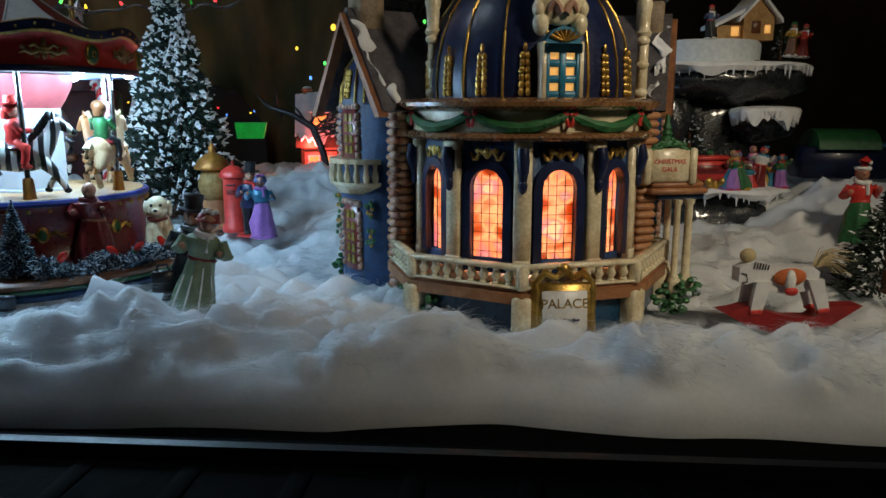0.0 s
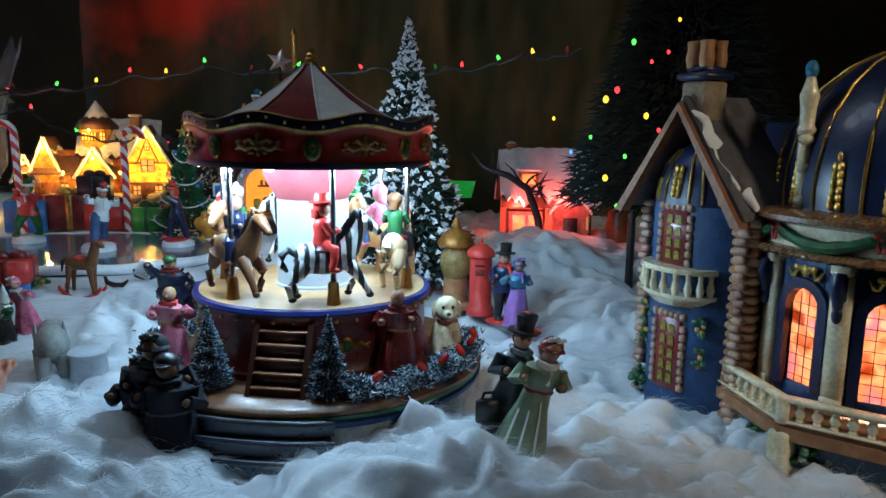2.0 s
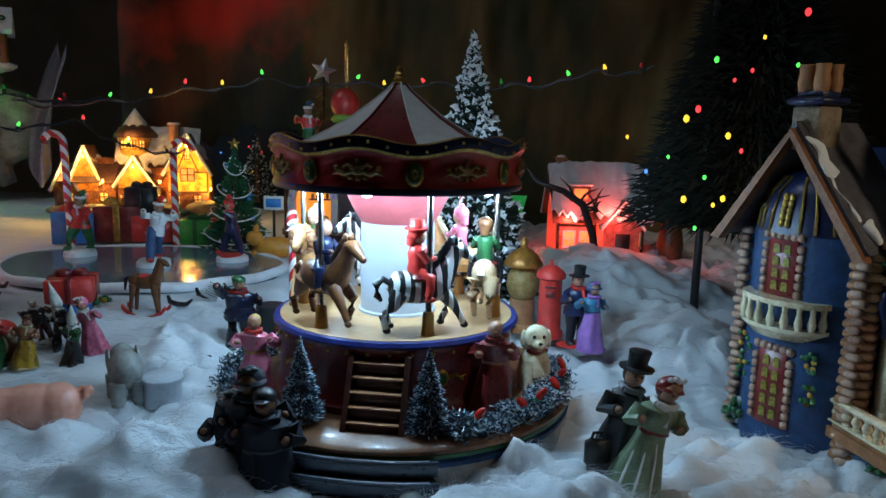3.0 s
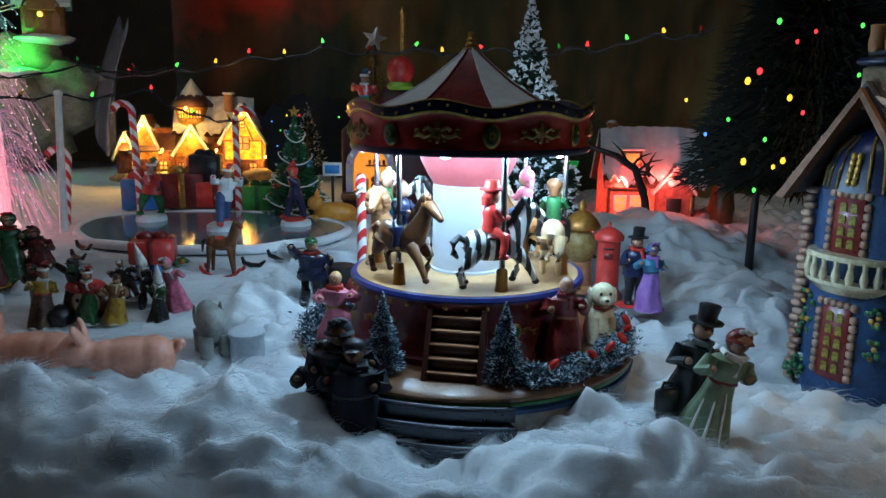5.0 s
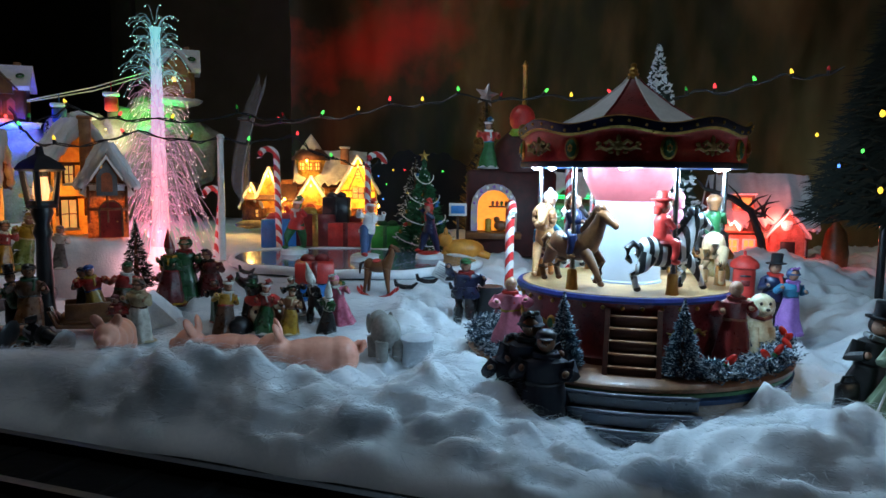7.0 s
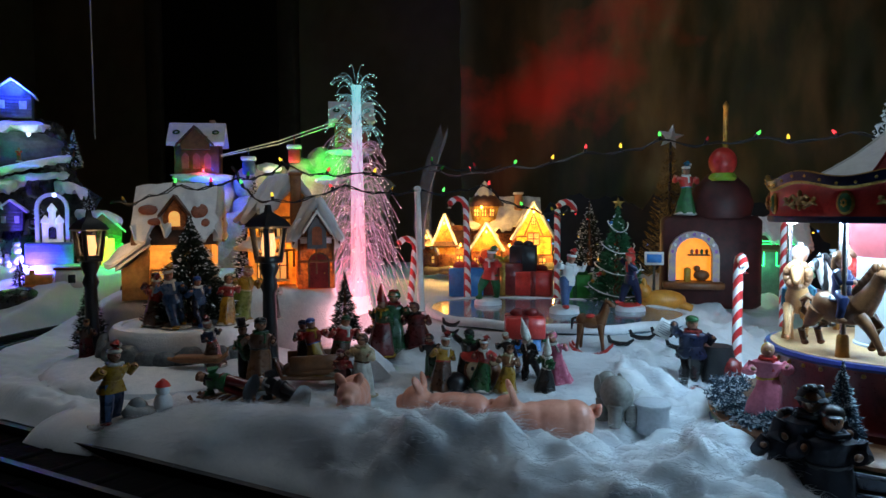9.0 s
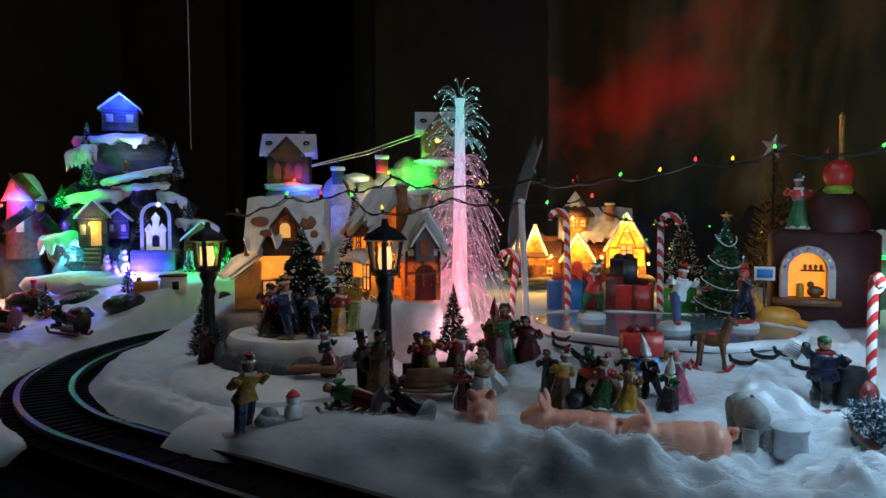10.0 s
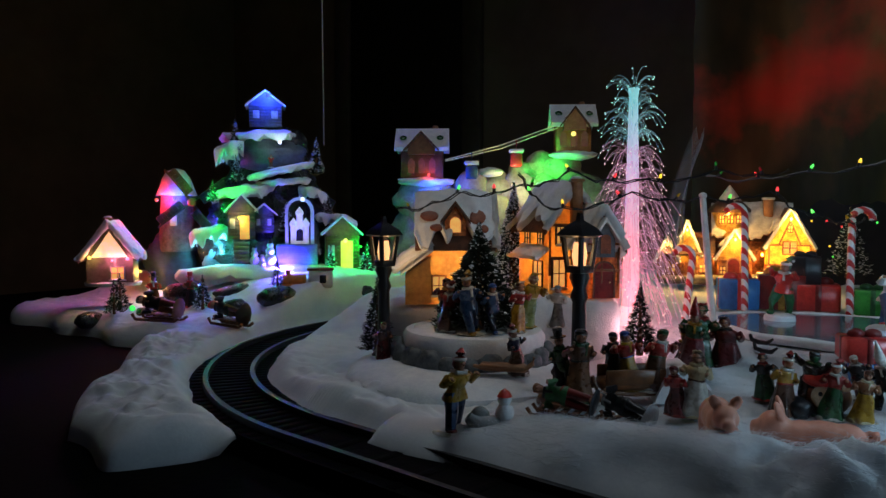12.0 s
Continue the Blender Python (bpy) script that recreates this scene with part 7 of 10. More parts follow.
def star(g, r, th, mi=0):
    pts = []
    for i in range(10):
        a = math.pi / 2 + math.pi * i / 5
        q = r if i % 2 == 0 else r * 0.42
        pts.append((q * math.cos(a), q * math.sin(a)))
    n_ = len(pts)
    g.add([(x, 0, z) for x, z in pts] + [(0, -th, 0), (0, th, 0)], [[i, (i + 1) % n_, n_] for i in range(n_)] + [[(i + 1) % n_, i, n_ + 1] for i in range(n_)], mi, False)


g = Geo()
g.M = Matrix.Translation((0, 0, 9.4))
star(g, 0.6, 0.2)
part("star", g, GOLD, xt, "gold star")
# wire tinsel tree with the silver star
wt = thing("wire_tree", (-41.0, 84.5, 6.5), 0, "thin wire tinsel tree topped with a silver star", "tree")
g = Geo()
g.lathe([(0.25, 0), (0.15, 15.6)], 8)
part("stem", g, BLACK, wt)
g = Geo()
rr = random.Random(5)
for i in range(420):
    k = rr.random()
    a = rr.uniform(0, 6.28)
    z0 = 15.0 * (1 - k * 0.9)
    L_ = 0.5 + 3.4 * k
    g.tube([(0, 0, z0), (L_ * 0.6 * math.cos(a), L_ * 0.6 * math.sin(a), z0 - 0.4 * L_), (L_ * math.cos(a + 0.1), L_ * math.sin(a + 0.1), z0 - 0.15 * L_)], [0.03, 0.035, 0.05], 4)
tagged(part("tinsel", g, surf("gold_tinsel", (0.5, 0.36, 0.14), (0.2, 0.14, 0.06), rough=0.25, metal=0.9, scale=300), wt), kind="stuff")
g = Geo()
g.M = Matrix.Translation((0, 0, 16.2)) @ Matrix.Rotation(radians(20), 4, "Z") @ Matrix.Rotation(0.2, 4, "Y")
star(g, 1.5, 0.4)
part("star", g, surf("silver_star_paint", (0.60, 0.62, 0.66), (0.45, 0.47, 0.50), rough=0.3, metal=0.3), wt, "silver star")
# the toy shop with the lit arch
sh = thing("toy_shop", (-36.4, 67.3, 5.4), 12, "dark red toy shop with a glowing orange arch", "model house")
g = Geo()
g.box((1.6, 2.0, 4.2), (8.6, 4.5, 8.4), 0, 0.4)
g.lathe([(2.6, 8.2), (2.9, 9.5), (2.4, 11.0), (1.2, 12.2), (0.1, 12.6)], 18, 0, (2.6, 2.0))
part("wall", g, surf("dark_plum_paint", (0.07, 0.012, 0.012), (0.03, 0.006, 0.006), rough=0.6, scale=120), sh)
g = Geo()
g.prism(arch(3.1, 2.6, 6.5, 14), -0.34, -0.22, 0, "y")
part("lit_back", g, surf("orange_lit_panel", (1.0, 0.33, 0.02), (0.75, 0.16, 0.008), rough=0.5, scale=60, emit=0.95), sh, "glowing orange back panel")
g = Geo()
arch_ring(g, 3.1, 2.6, 6.5, 0.6, -1.6, -0.3, 0)
g.box((0, -0.95, 2.2), (5.2, 1.9, 0.6), 1, 0.1)
part("arch_frame", g, [surf("violet_sign_paint", (0.30, 0.20, 0.42), (0.5, 0.42, 0.2), rough=0.4, scale=120), BROWN], sh, "violet and gold arch frame")
g = Geo()
g.box((-0.5, -0.8, 3.1), (0.6, 0.5, 1.4), 0, 0.2)
part("counter_toy", g, YELLOW, sh, "yellow toy on the counter")
g = Geo()
g.ell((0.7, -0.9, 3.1), (0.7, 0.4, 0.5), 0, 10, 6)
g.ell((0.3, -0.95, 3.7), (0.3, 0.3, 0.3), 0, 8, 6)
part("counter_toy", g, BROWN, sh, "brown toy on the counter")
g = Geo()
g.box((0.5, -0.5, 4.9), (1.9, 0.3, 0.16), 0, 0.05)
part("shelf", g, BROWN, sh)
for i in range(4):
    g = Geo()
    g.ell((-0.1 + 0.42 * i, -0.5, 5.2), (0.15, 0.14, 0.26), 0, 8, 6)
    part("shelf_toy", g, (TAN, RED, GREEN, BROWN)[i], sh, "small toy on the shelf")
for i in range(9):
    t = math.pi * (i + 0.5) / 9
    g = Geo()
    g.ell((1.86 * math.cos(t), -1.7, 4.95 + 1.86 * math.sin(t)), (0.14, 0.1, 0.17), 0, 6, 5)
    part("sign_letter_bar", g, WHITE if i % 2 else LILAC, sh, "pale mark on the arch sign")
g = Geo()
g.ell((2.6, 1.0, 13.3), (1.25, 1.25, 1.35), 0, 14, 10)
g.lathe([(1.1, 11.6), (1.25, 11.9), (1.0, 12.3)], 14, 1, (2.6, 1.0))
part("bauble_roof", g, [RED, surf("lime_paint", (0.30, 0.55, 0.05), rough=0.4)], sh, "red ball over a lime collar")
g = Geo()
g.lathe([(0.22, 14.5), (0.22, 18.2), (0.3, 18.3), (0.05, 18.8)], 8, 0, (2.8, 1.0))
part("mast", g, GOLD, sh, "gold mast")
part("figurine", figure(4.6, True, "santa", (1.2, 0.9)), [RED, GREEN, SKIN, TEAL, WHITE], sh, "figurine with teal hat on the shop roof", (-0.6, 0.6, 8.6), 0)
g = Geo()
g.box((-3.4, -1.2, 4.6), (1.7, 0.16, 1.2), 0, 0.03)
g.box((-3.4, -1.29, 4.6), (1.3, 0.04, 0.75), 1, 0.01)
g.lathe([(0.12, -0.2), (0.12, 4.2)], 6, 2, (-3.4, -1.15))
part("shop_sign", g, [WHITE, SKYB, BLACK], sh, "small white and blue sign")
g = Geo()
g.ell((0, 0, 0.9), (1.9, 0.9, 0.9), 0, 12, 8)
g.ell((-1.7, -0.2, 1.7), (0.7, 0.6, 0.65), 0, 10, 8)
g.tube([(-1.2, 0, 1.0), (-1.9, -0.2, 0.2)], [0.4, 0.3], 8)
g.tube([(1.3, 0, 0.6), (2.4, 0.1, 0.2)], [0.4, 0.3], 8)
for s_ in (-1, 1):
    g.ell((-1.6, s_ * 0.45, 2.3), (0.2, 0.15, 0.5), 0, 6, 5)
single("toy_reindeer", g, surf("orange_toy_paint", (0.70, 0.30, 0.04), (0.5, 0.2, 0.03), rough=0.4), (-38.2, 62.6, 5.7), 15, "orange lying toy reindeer by the pond", "toy")
# green-lit shop behind the carousel
gs = cottage("green_shop", (-30.6, 82, 5.2), 10, 6, 5, 5.4, 2.2, WALLD, "dark shop outlined in green light", [], None, 0.0, turn=True)
GREENLED = glow("green_led", (0.05, 1.0, 0.25), 3.0)
for x, z, w_, h_ in ((-1.6, 3.4, 1.8, 1.5), (1.4, 3.4, 1.8, 1.5), (0, 5.6, 4.6, 0.3)):
    g = Geo()
    g.box((x, -2.62, z), (w_, 0.08, 0.12), 0, 0.02)
    g.box((x, -2.62, z + h_), (w_, 0.08, 0.12), 0, 0.02)
    for s_ in (-1, 1):
        g.box((x + s_ * w_ / 2, -2.62, z + h_ / 2), (0.12, 0.08, h_), 0, 0.02)
    part("green_outline", g, GREENLED, gs, "green lit outline")
lamp("green_shop_light", (-30.8, 78.0, 9.0), 0.03, (0.1, 1.0, 0.3), 0.3)
g = Geo()
g.prism([(-1.3, 0), (1.3, 0), (1.7, 1.6), (-1.5, 1.6)], -0.3, 0.3, 0, "y")
single("green_ornament", g, surf("green_lit_plastic", (0.02, 0.6, 0.08), rough=0.3, scale=100, emit=0.2), (-19.6, 74.5, 9.0), 0, "glowing green plastic ornament behind the fir", "ornament")
# ---- the snow field with the figures ----
def pig(L):
    g = Geo()
    g.ell((0.03 * L, 0, 0.27 * L), (0.30 * L, 0.175 * L, 0.185 * L), 0, 20, 14)
    g.ell((-0.14 * L, 0, 0.27 * L), (0.17 * L, 0.16 * L, 0.17 * L), 0, 16, 12)
    g.ell((0.20 * L, 0, 0.27 * L), (0.17 * L, 0.18 * L, 0.185 * L), 0, 16, 12)
    g.ell((-0.36 * L, 0, 0.37 * L), (0.135 * L, 0.135 * L, 0.13 * L), 0, 16, 12)
    g.tube([(-0.25 * L, 0, 0.31 * L), (-0.34 * L, 0, 0.36 * L)], [0.12 * L, 0.11 * L], 14)
    g.tube([(-0.42 * L, 0, 0.35 * L), (-0.53 * L, 0, 0.33 * L)], [0.085 * L, 0.062 * L], 14)
    g.ell((-0.535 * L, 0, 0.33 * L), (0.02 * L, 0.07 * L, 0.065 * L), 0, 12, 8)
    for s_ in (-1, 1):
        g.ell((-0.32 * L, s_ * 0.10 * L, 0.52 * L), (0.03 * L, 0.065 * L, 0.10 * L), 0, 10, 8, Matrix.Rotation(s_ * -0.45, 4, "X") @ Matrix.Rotation(-0.35, 4, "Y"))
        g.ell((-0.455 * L, s_ * 0.06 * L, 0.42 * L), (0.02 * L, 0.02 * L, 0.018 * L), 0, 6, 5)
        for x in (-0.2, 0.22):
            g.tube([(x * L, s_ * 0.10 * L, 0.2 * L), (x * L, s_ * 0.12 * L, 0.0)], [0.085 * L, 0.055 * L], 10)
    pts = [(0.36 * L + 0.04 * L * t, 0.04 * L * math.sin(t * 5), 0.36 * L + 0.04 * L * math.cos(t * 5)) for t in [i * 0.22 for i in range(9)]]
    g.tube(pts, [0.026 * L] * 8 + [0.014 * L], 7)
    return g


for x, y, z, rz, L in ((-39.6, 34.7, 1.5, 26, 6.4), (-45.6, 35.4, 1.2, 10, 6.2), (-49.5, 30.9, 3.2, 116, 4.8)):
    o = single("toy_pig", pig(L), PIGSKIN, (x, y, z), rz, "pink vinyl toy pig half sunk in cotton snow", "toy pig", "toy pigs")
    md = o.modifiers.new("fuse", "REMESH")
    md.mode, md.voxel_size, md.use_smooth_shade = "VOXEL", 0.0008, True
    sm_ = o.modifiers.new("soften", "SMOOTH")
    sm_.iterations = 4
g = Geo()
g.ell((0, 0, 2.0), (1.5, 1.05, 1.25), 0, 14, 10)
g.ell((-1.4, 0, 2.4), (0.85, 0.8, 0.9), 0, 12, 8)
g.tube([(-2.1, 0, 2.4), (-2.5, 0, 1.5), (-2.4, 0, 0.5)], [0.4, 0.3, 0.2], 10)
for s_ in (-1, 1):
    g.ell((-1.2, s_ * 0.85, 2.4), (0.5, 0.15, 0.75), 0, 10, 6)
    for x in (-0.9, 0.9):
        g.tube([(x, s_ * 0.6, 1.5), (x, s_ * 0.6, 0)], [0.5, 0.42], 10)
single("toy_elephant", g, surf("pale_grey_resin", (0.30, 0.30, 0.28), (0.15, 0.15, 0.14), rough=0.5, scale=80, bump=0.3), (-36.9, 38.4, 2.5), -50, "pale grey toy elephant on the snow", "toy").scale = (0.82, 0.82, 0.82)
g = Geo()
g.lathe([(0.85, 0), (0.95, 0.2), (0.9, 1.3), (1.0, 1.4), (1.0, 1.6), (0.8, 1.75)], 20)
single("white_tub", g, surf("frosted_resin", (0.50, 0.54, 0.58), (0.36, 0.40, 0.44), rough=0.4, scale=90), (-35.0, 38.6, 2.2), 15, "frosted white round tub half sunk in snow", "tub")


def rocking(name, loc, rz, L, coat, rocker, mane, label, low=0.72):
    t = thing(name, loc, rz, label, "rocking horse")
    b = beast(L, L * low, 0.25, 0.9)
    part("horse", b, [coat, mane], t, "", (0, 0, L * 0.10))
    for s_ in (-1, 1):
        g = Geo()
        pts = [(0.62 * L * math.sin(a), s_ * 0.13 * L, 0.55 * L * (1 - math.cos(a))) for a in [-1.0 + 0.2 * i for i in range(11)]]
        out = []
        for p in pts:
            out.append([(p[0], p[1] - 0.03 * L, p[2]), (p[0], p[1] + 0.03 * L, p[2]), (p[0], p[1] + 0.03 * L, p[2] + 0.10 * L), (p[0], p[1] - 0.03 * L, p[2] + 0.10 * L)])
        g.rings(out, 0, False)
        part("rocker", g, rocker, t)
    g = Geo()
    g.ell((0.02 * L, 0, (low * 0.62 + 0.24) * L), (0.13 * L, 0.17 * L, 0.06 * L), 0, 10, 6)
    part("saddle", g, rocker, t)
    return t


rocking("rocking_horse", (-40.4, 46.4, 4.5), 182, 2.7, BROWN, RED, BLACK, "brown rocking horse on red rockers in the snow", 1.25)

# glazes of the small resin figures: the paints darkened to put shade into colour
SHADED_GLAZE = {a: surf("glazed_" + nm, c, c2, rough=0.28, scale=110, bump=0.5, coat=0.3, fine=3) for a, nm, c, c2 in (
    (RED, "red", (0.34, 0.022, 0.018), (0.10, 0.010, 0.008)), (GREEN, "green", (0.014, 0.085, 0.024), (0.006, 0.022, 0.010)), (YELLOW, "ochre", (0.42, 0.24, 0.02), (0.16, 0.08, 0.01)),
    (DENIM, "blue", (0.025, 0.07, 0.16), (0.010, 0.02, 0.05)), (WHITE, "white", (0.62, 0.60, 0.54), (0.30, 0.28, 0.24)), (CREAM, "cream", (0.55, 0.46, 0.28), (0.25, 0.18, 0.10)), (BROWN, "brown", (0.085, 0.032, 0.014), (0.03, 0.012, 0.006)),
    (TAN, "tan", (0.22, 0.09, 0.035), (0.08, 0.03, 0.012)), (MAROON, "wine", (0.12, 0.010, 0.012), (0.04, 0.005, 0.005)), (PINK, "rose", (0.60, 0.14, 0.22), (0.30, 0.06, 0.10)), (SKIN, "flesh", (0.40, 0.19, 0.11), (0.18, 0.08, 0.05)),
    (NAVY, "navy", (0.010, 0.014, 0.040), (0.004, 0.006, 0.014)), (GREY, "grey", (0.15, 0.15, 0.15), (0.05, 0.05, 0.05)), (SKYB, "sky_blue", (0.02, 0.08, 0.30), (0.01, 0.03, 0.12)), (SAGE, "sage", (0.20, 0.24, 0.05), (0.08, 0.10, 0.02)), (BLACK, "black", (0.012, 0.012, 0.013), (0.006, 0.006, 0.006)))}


# swaps each paint for its darkened glaze
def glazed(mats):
    return [SHADED_GLAZE[m_] for m_ in mats]


FIG = [
    # x, y, z, h, skirt, hat, arms, colours, turn, label
    (-63.1, 26.6, 2.3, 5.4, False, "santa", (0.5, 0.9), [YELLOW, DENIM, SKIN, RED, WHITE], 60, "figurine in yellow jacket and blue trousers"),
    (-52.6, 36.6, 2.8, 4.8, True, "bonnet", (0.6, 0.5), [CREAM, WHITE, SKIN, BROWN, CREAM], 20, "figurine in cream shawl and white skirt"),
    (-53.5, 36.2, 2.8, 3.6, True, "cap", (0.4, 0.4), [RED, MAROON, SKIN, MAROON, RED], 10, "small figurine in red coat"),
    (-59.6, 35.2, 2.9, 5.6, True, "cap", (0.5, 0.7), [BROWN, TAN, SKIN, BLACK, GREEN], 20, "figurine in brown coat and dark hat"),
    (-60.6, 35.6, 2.9, 5.0, False, "top", (0.3, 0.5), [GREEN, BLACK, SKIN, BLACK, GREEN], 30, "figurine in dark green coat"),
    (-58.9, 39.4, 3.2, 4.4, True, "cap", (0.5, 0.4), [BLACK, BLACK, SKIN, NAVY, GREY], 30, "choir figurine in black coat"),
    (-57.6, 39.0, 3.2, 4.8, True, "cap", (0.7, 0.7), [RED, YELLOW, SKIN, SKYB, YELLOW], 30, "choir figurine in red and yellow with blue hat"),
    (-56.4, 39.6, 3.2, 5.0, True, "cap", (0.6, 0.6), [RED, BROWN, SKIN, GREEN, WHITE], 30, "choir figurine in red coat with green hat"),
    (-55.0, 43.0, 4.0, 5.2, True, "cone", (0.4, 0.6), [GREEN, MAROON, SKIN, RED, YELLOW], 20, "figurine in green and red beside the present"),
    (-48.4, 39.4, 2.8, 4.4, True, "santa", (0.6, 0.6), [YELLOW, BROWN, SKIN, RED, WHITE], 10, "elf figurine in yellow with white beard"),
    (-47.2, 41.0, 3.0, 4.6, False, "cap", (1.9, 1.9), [BLACK, BLACK, GREEN, BLACK, GREEN], 0, "dark green elf figurine with raised arms"),
    (-45.9, 40.2, 3.0, 4.0, True, "santa", (0.5, 0.9), [RED, GREEN, SKIN, RED, WHITE], 0, "elf figurine in red with a sack"),
    (-44.4, 40.6, 3.0, 3.6, True, "cap", (0.6, 0.5), [TAN, YELLOW, SKIN, BROWN, CREAM], 15, "elf figurine in tan holding a toy"),
    (-43.2, 42.6, 3.0, 4.4, False, "cone", (0.4, 0.4), [BLACK, BLACK, WHITE, WHITE, WHITE], 0, "dark gnome figurine with white cone hat"),
    (-42.2, 41.6, 2.9, 3.6, True, "cone", (0.3, 0.3), [GREEN, BLACK, WHITE, WHITE, WHITE], 0, "small gnome figurine with white cone hat"),
    (-41.4, 42.8, 3.0, 4.6, True, "bonnet", (0.4, 0.5), [PINK, PINK, SKIN, PINK, WHITE], 20, "girl figurine in pink bonnet and dress"),
    (-33.9, 45.4, 3.2, 5.6, False, "cap", (1.7, 0.5), [NAVY, BLACK, SKIN, GREEN, RED], 20, "newspaper seller figurine in navy coat and red scarf"),
    (-74.6, 44.4, 5.7, 4.8, False, "cap", (0.7, 0.5), [RED, BLACK, SKIN, DENIM, RED], 60, "skating figurine in red coat"),
    (-70.0, 38.4, 5.7, 4.9, False, "santa", (0.9, 0.5), [DENIM, DENIM, SKIN, YELLOW, WHITE], 50, "skating figurine in blue with yellow scarf"),
    (-68.6, 43.6, 5.7, 4.7, True, "bonnet", (0.7, 0.6), [YELLOW, SAGE, SKIN, CREAM, YELLOW], 30, "skating figurine in yellow-green dress"),
    (-66.6, 45.4, 5.7, 3.6, True, "cap", (0.7, 0.6), [WHITE, GREY, SKIN, GREY, WHITE], 30, "small pale grey figurine"),
    (-73.4, 39.4, 5.7, 4.3, False, "cap", (0.8, 0.4), [MAROON, BLACK, SKIN, BROWN, YELLOW], 40, "skating figurine in dark red jacket"),
    (-72.6, 38.3, 5.7, 4.0, True, "santa", (0.4, 0.8), [RED, BROWN, SKIN, RED, WHITE], 20, "skating figurine in red coat and hood"),
    (-69.0, 39.8, 5.7, 4.2, False, "cap", (0.9, 0.9), [DENIM, NAVY, SKIN, SKYB, WHITE], 60, "skating figurine in blue jacket bending forward"),
    (-67.8, 41.2, 5.7, 4.2, True, "bonnet", (0.5, 0.5), [RED, YELLOW, SKIN, BROWN, WHITE], 30, "skating figurine in red and yellow dress"),
    (-65.2, 37.2, 3.4, 4.2, True, "santa", (0.5, 0.6), [NAVY, BROWN, SKIN, RED, WHITE], 70, "figurine in navy coat seated on a sledge"),
    (-76.9, 35.8, 3.0, 4.0, True, "cap", (0.6, 0.6), [BROWN, MAROON, SKIN, BROWN, BLACK], 50, "figurine in brown seated below the lamp"),
]
for x, y, z, h, sk, hat, arms, cols, rz, lb in FIG:
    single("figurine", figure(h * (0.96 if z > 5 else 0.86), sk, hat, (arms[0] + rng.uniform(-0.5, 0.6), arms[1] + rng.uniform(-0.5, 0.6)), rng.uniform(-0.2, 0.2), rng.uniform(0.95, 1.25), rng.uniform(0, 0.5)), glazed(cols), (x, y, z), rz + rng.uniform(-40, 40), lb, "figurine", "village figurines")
# the sleigh of carol singers, a white snow slide beside it
g = Geo()
g.box((0, 0, 0.7), (4.6, 2.0, 0.7), 0, 0.2)
for s_ in (-1, 1):
    g.tube([(-2.9, s_ * 0.9, 1.4), (-2.5, s_ * 0.9, 0.35), (0, s_ * 0.9, 0.15), (2.4, s_ * 0.9, 0.2)], 0.16, 7)
    g.box((0, s_ * 1.0, 1.3), (4.0, 0.2, 1.0), 0, 0.08)
single("toy_sleigh", g, BROWN, (-57.6, 39.0, 2.9), 42, "dark brown toy sleigh under the carol singers", "sleigh")
g = Geo()
g.rings([[(-1.8, y, 0), (2.4, y, 0), (2.4, y, 0.3 + 0.2 * math.sin(y)), (1.2, y, 1.5 + 0.2 * math.sin(y * 2)), (0.1, y, 2.5), (-0.6, y, 2.3), (-1.4, y, 1.0)] for y in (-1.4, -0.7, 0, 0.7, 1.4)], 0, True)
single("snow_slide", g, SNOW, (-54.9, 40.6, 2.6), 30, "smooth white snow wedge beside the sleigh", "snow wedge")
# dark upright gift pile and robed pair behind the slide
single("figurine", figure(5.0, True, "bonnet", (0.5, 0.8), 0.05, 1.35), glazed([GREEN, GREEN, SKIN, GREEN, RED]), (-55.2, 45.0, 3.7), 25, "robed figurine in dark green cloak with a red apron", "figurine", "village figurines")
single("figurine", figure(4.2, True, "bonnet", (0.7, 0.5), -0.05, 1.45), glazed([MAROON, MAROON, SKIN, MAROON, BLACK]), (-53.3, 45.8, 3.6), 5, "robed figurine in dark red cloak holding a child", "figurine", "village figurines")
g = Geo()
g.ell((0, 0, 1.1), (1.35, 0.9, 1.15), 0, 14, 10)
g.ell((0, -0.75, 1.25), (0.85, 0.3, 0.8), 1, 12, 8)
g.ell((-0.1, -0.35, 2.15), (1.25, 0.75, 0.5), 2, 12, 8)
g.ell((0.95, -0.6, 1.9), (0.34, 0.3, 0.3), 1, 8, 6)
for s_ in (-1, 1):
    g.ell((s_ * 0.36, -1.02, 1.45), (0.12, 0.08, 0.14), 3, 6, 5)
g.ell((0, -1.05, 1.1), (0.16, 0.14, 0.14), 4, 7, 5)
single("toy_bear", g, [BROWN, CREAM, RED, BLACK, MAROON], (-46.3, 41.2, 2.9), 12, "round-faced brown toy with cream muzzle and red cap", "toy")
g = Geo()
for i in range(60):
    v = Vector((rng.gauss(0, 1), rng.gauss(0, 1), rng.gauss(0, 1))).normalized() * rng.uniform(0.5, 1.0)
    g.ell((v.x, v.y, 1.3 + v.z * 1.1), (0.22, 0.22, 0.2), i % 4 == 0, 6, 4)
single("toy_bush", g, [GREEN, YELLOW], (-43.9, 46.8, 3.4), 0, "small green bush with yellow tips behind the girl", "bush")
g = Geo()
g.lathe([(0.9, 0), (1.1, 0.8), (1.1, 1.6), (0.9, 2.4)], 16)
g.ell((0.9, -0.5, 0.9), (0.7, 0.6, 0.9), 1, 10, 8)
single("toy_barrel", g, [BLACK, MAROON], (-32.4, 46.8, 3.4), 0, "small black barrel with a dark red sack", "barrel")
g = Geo()
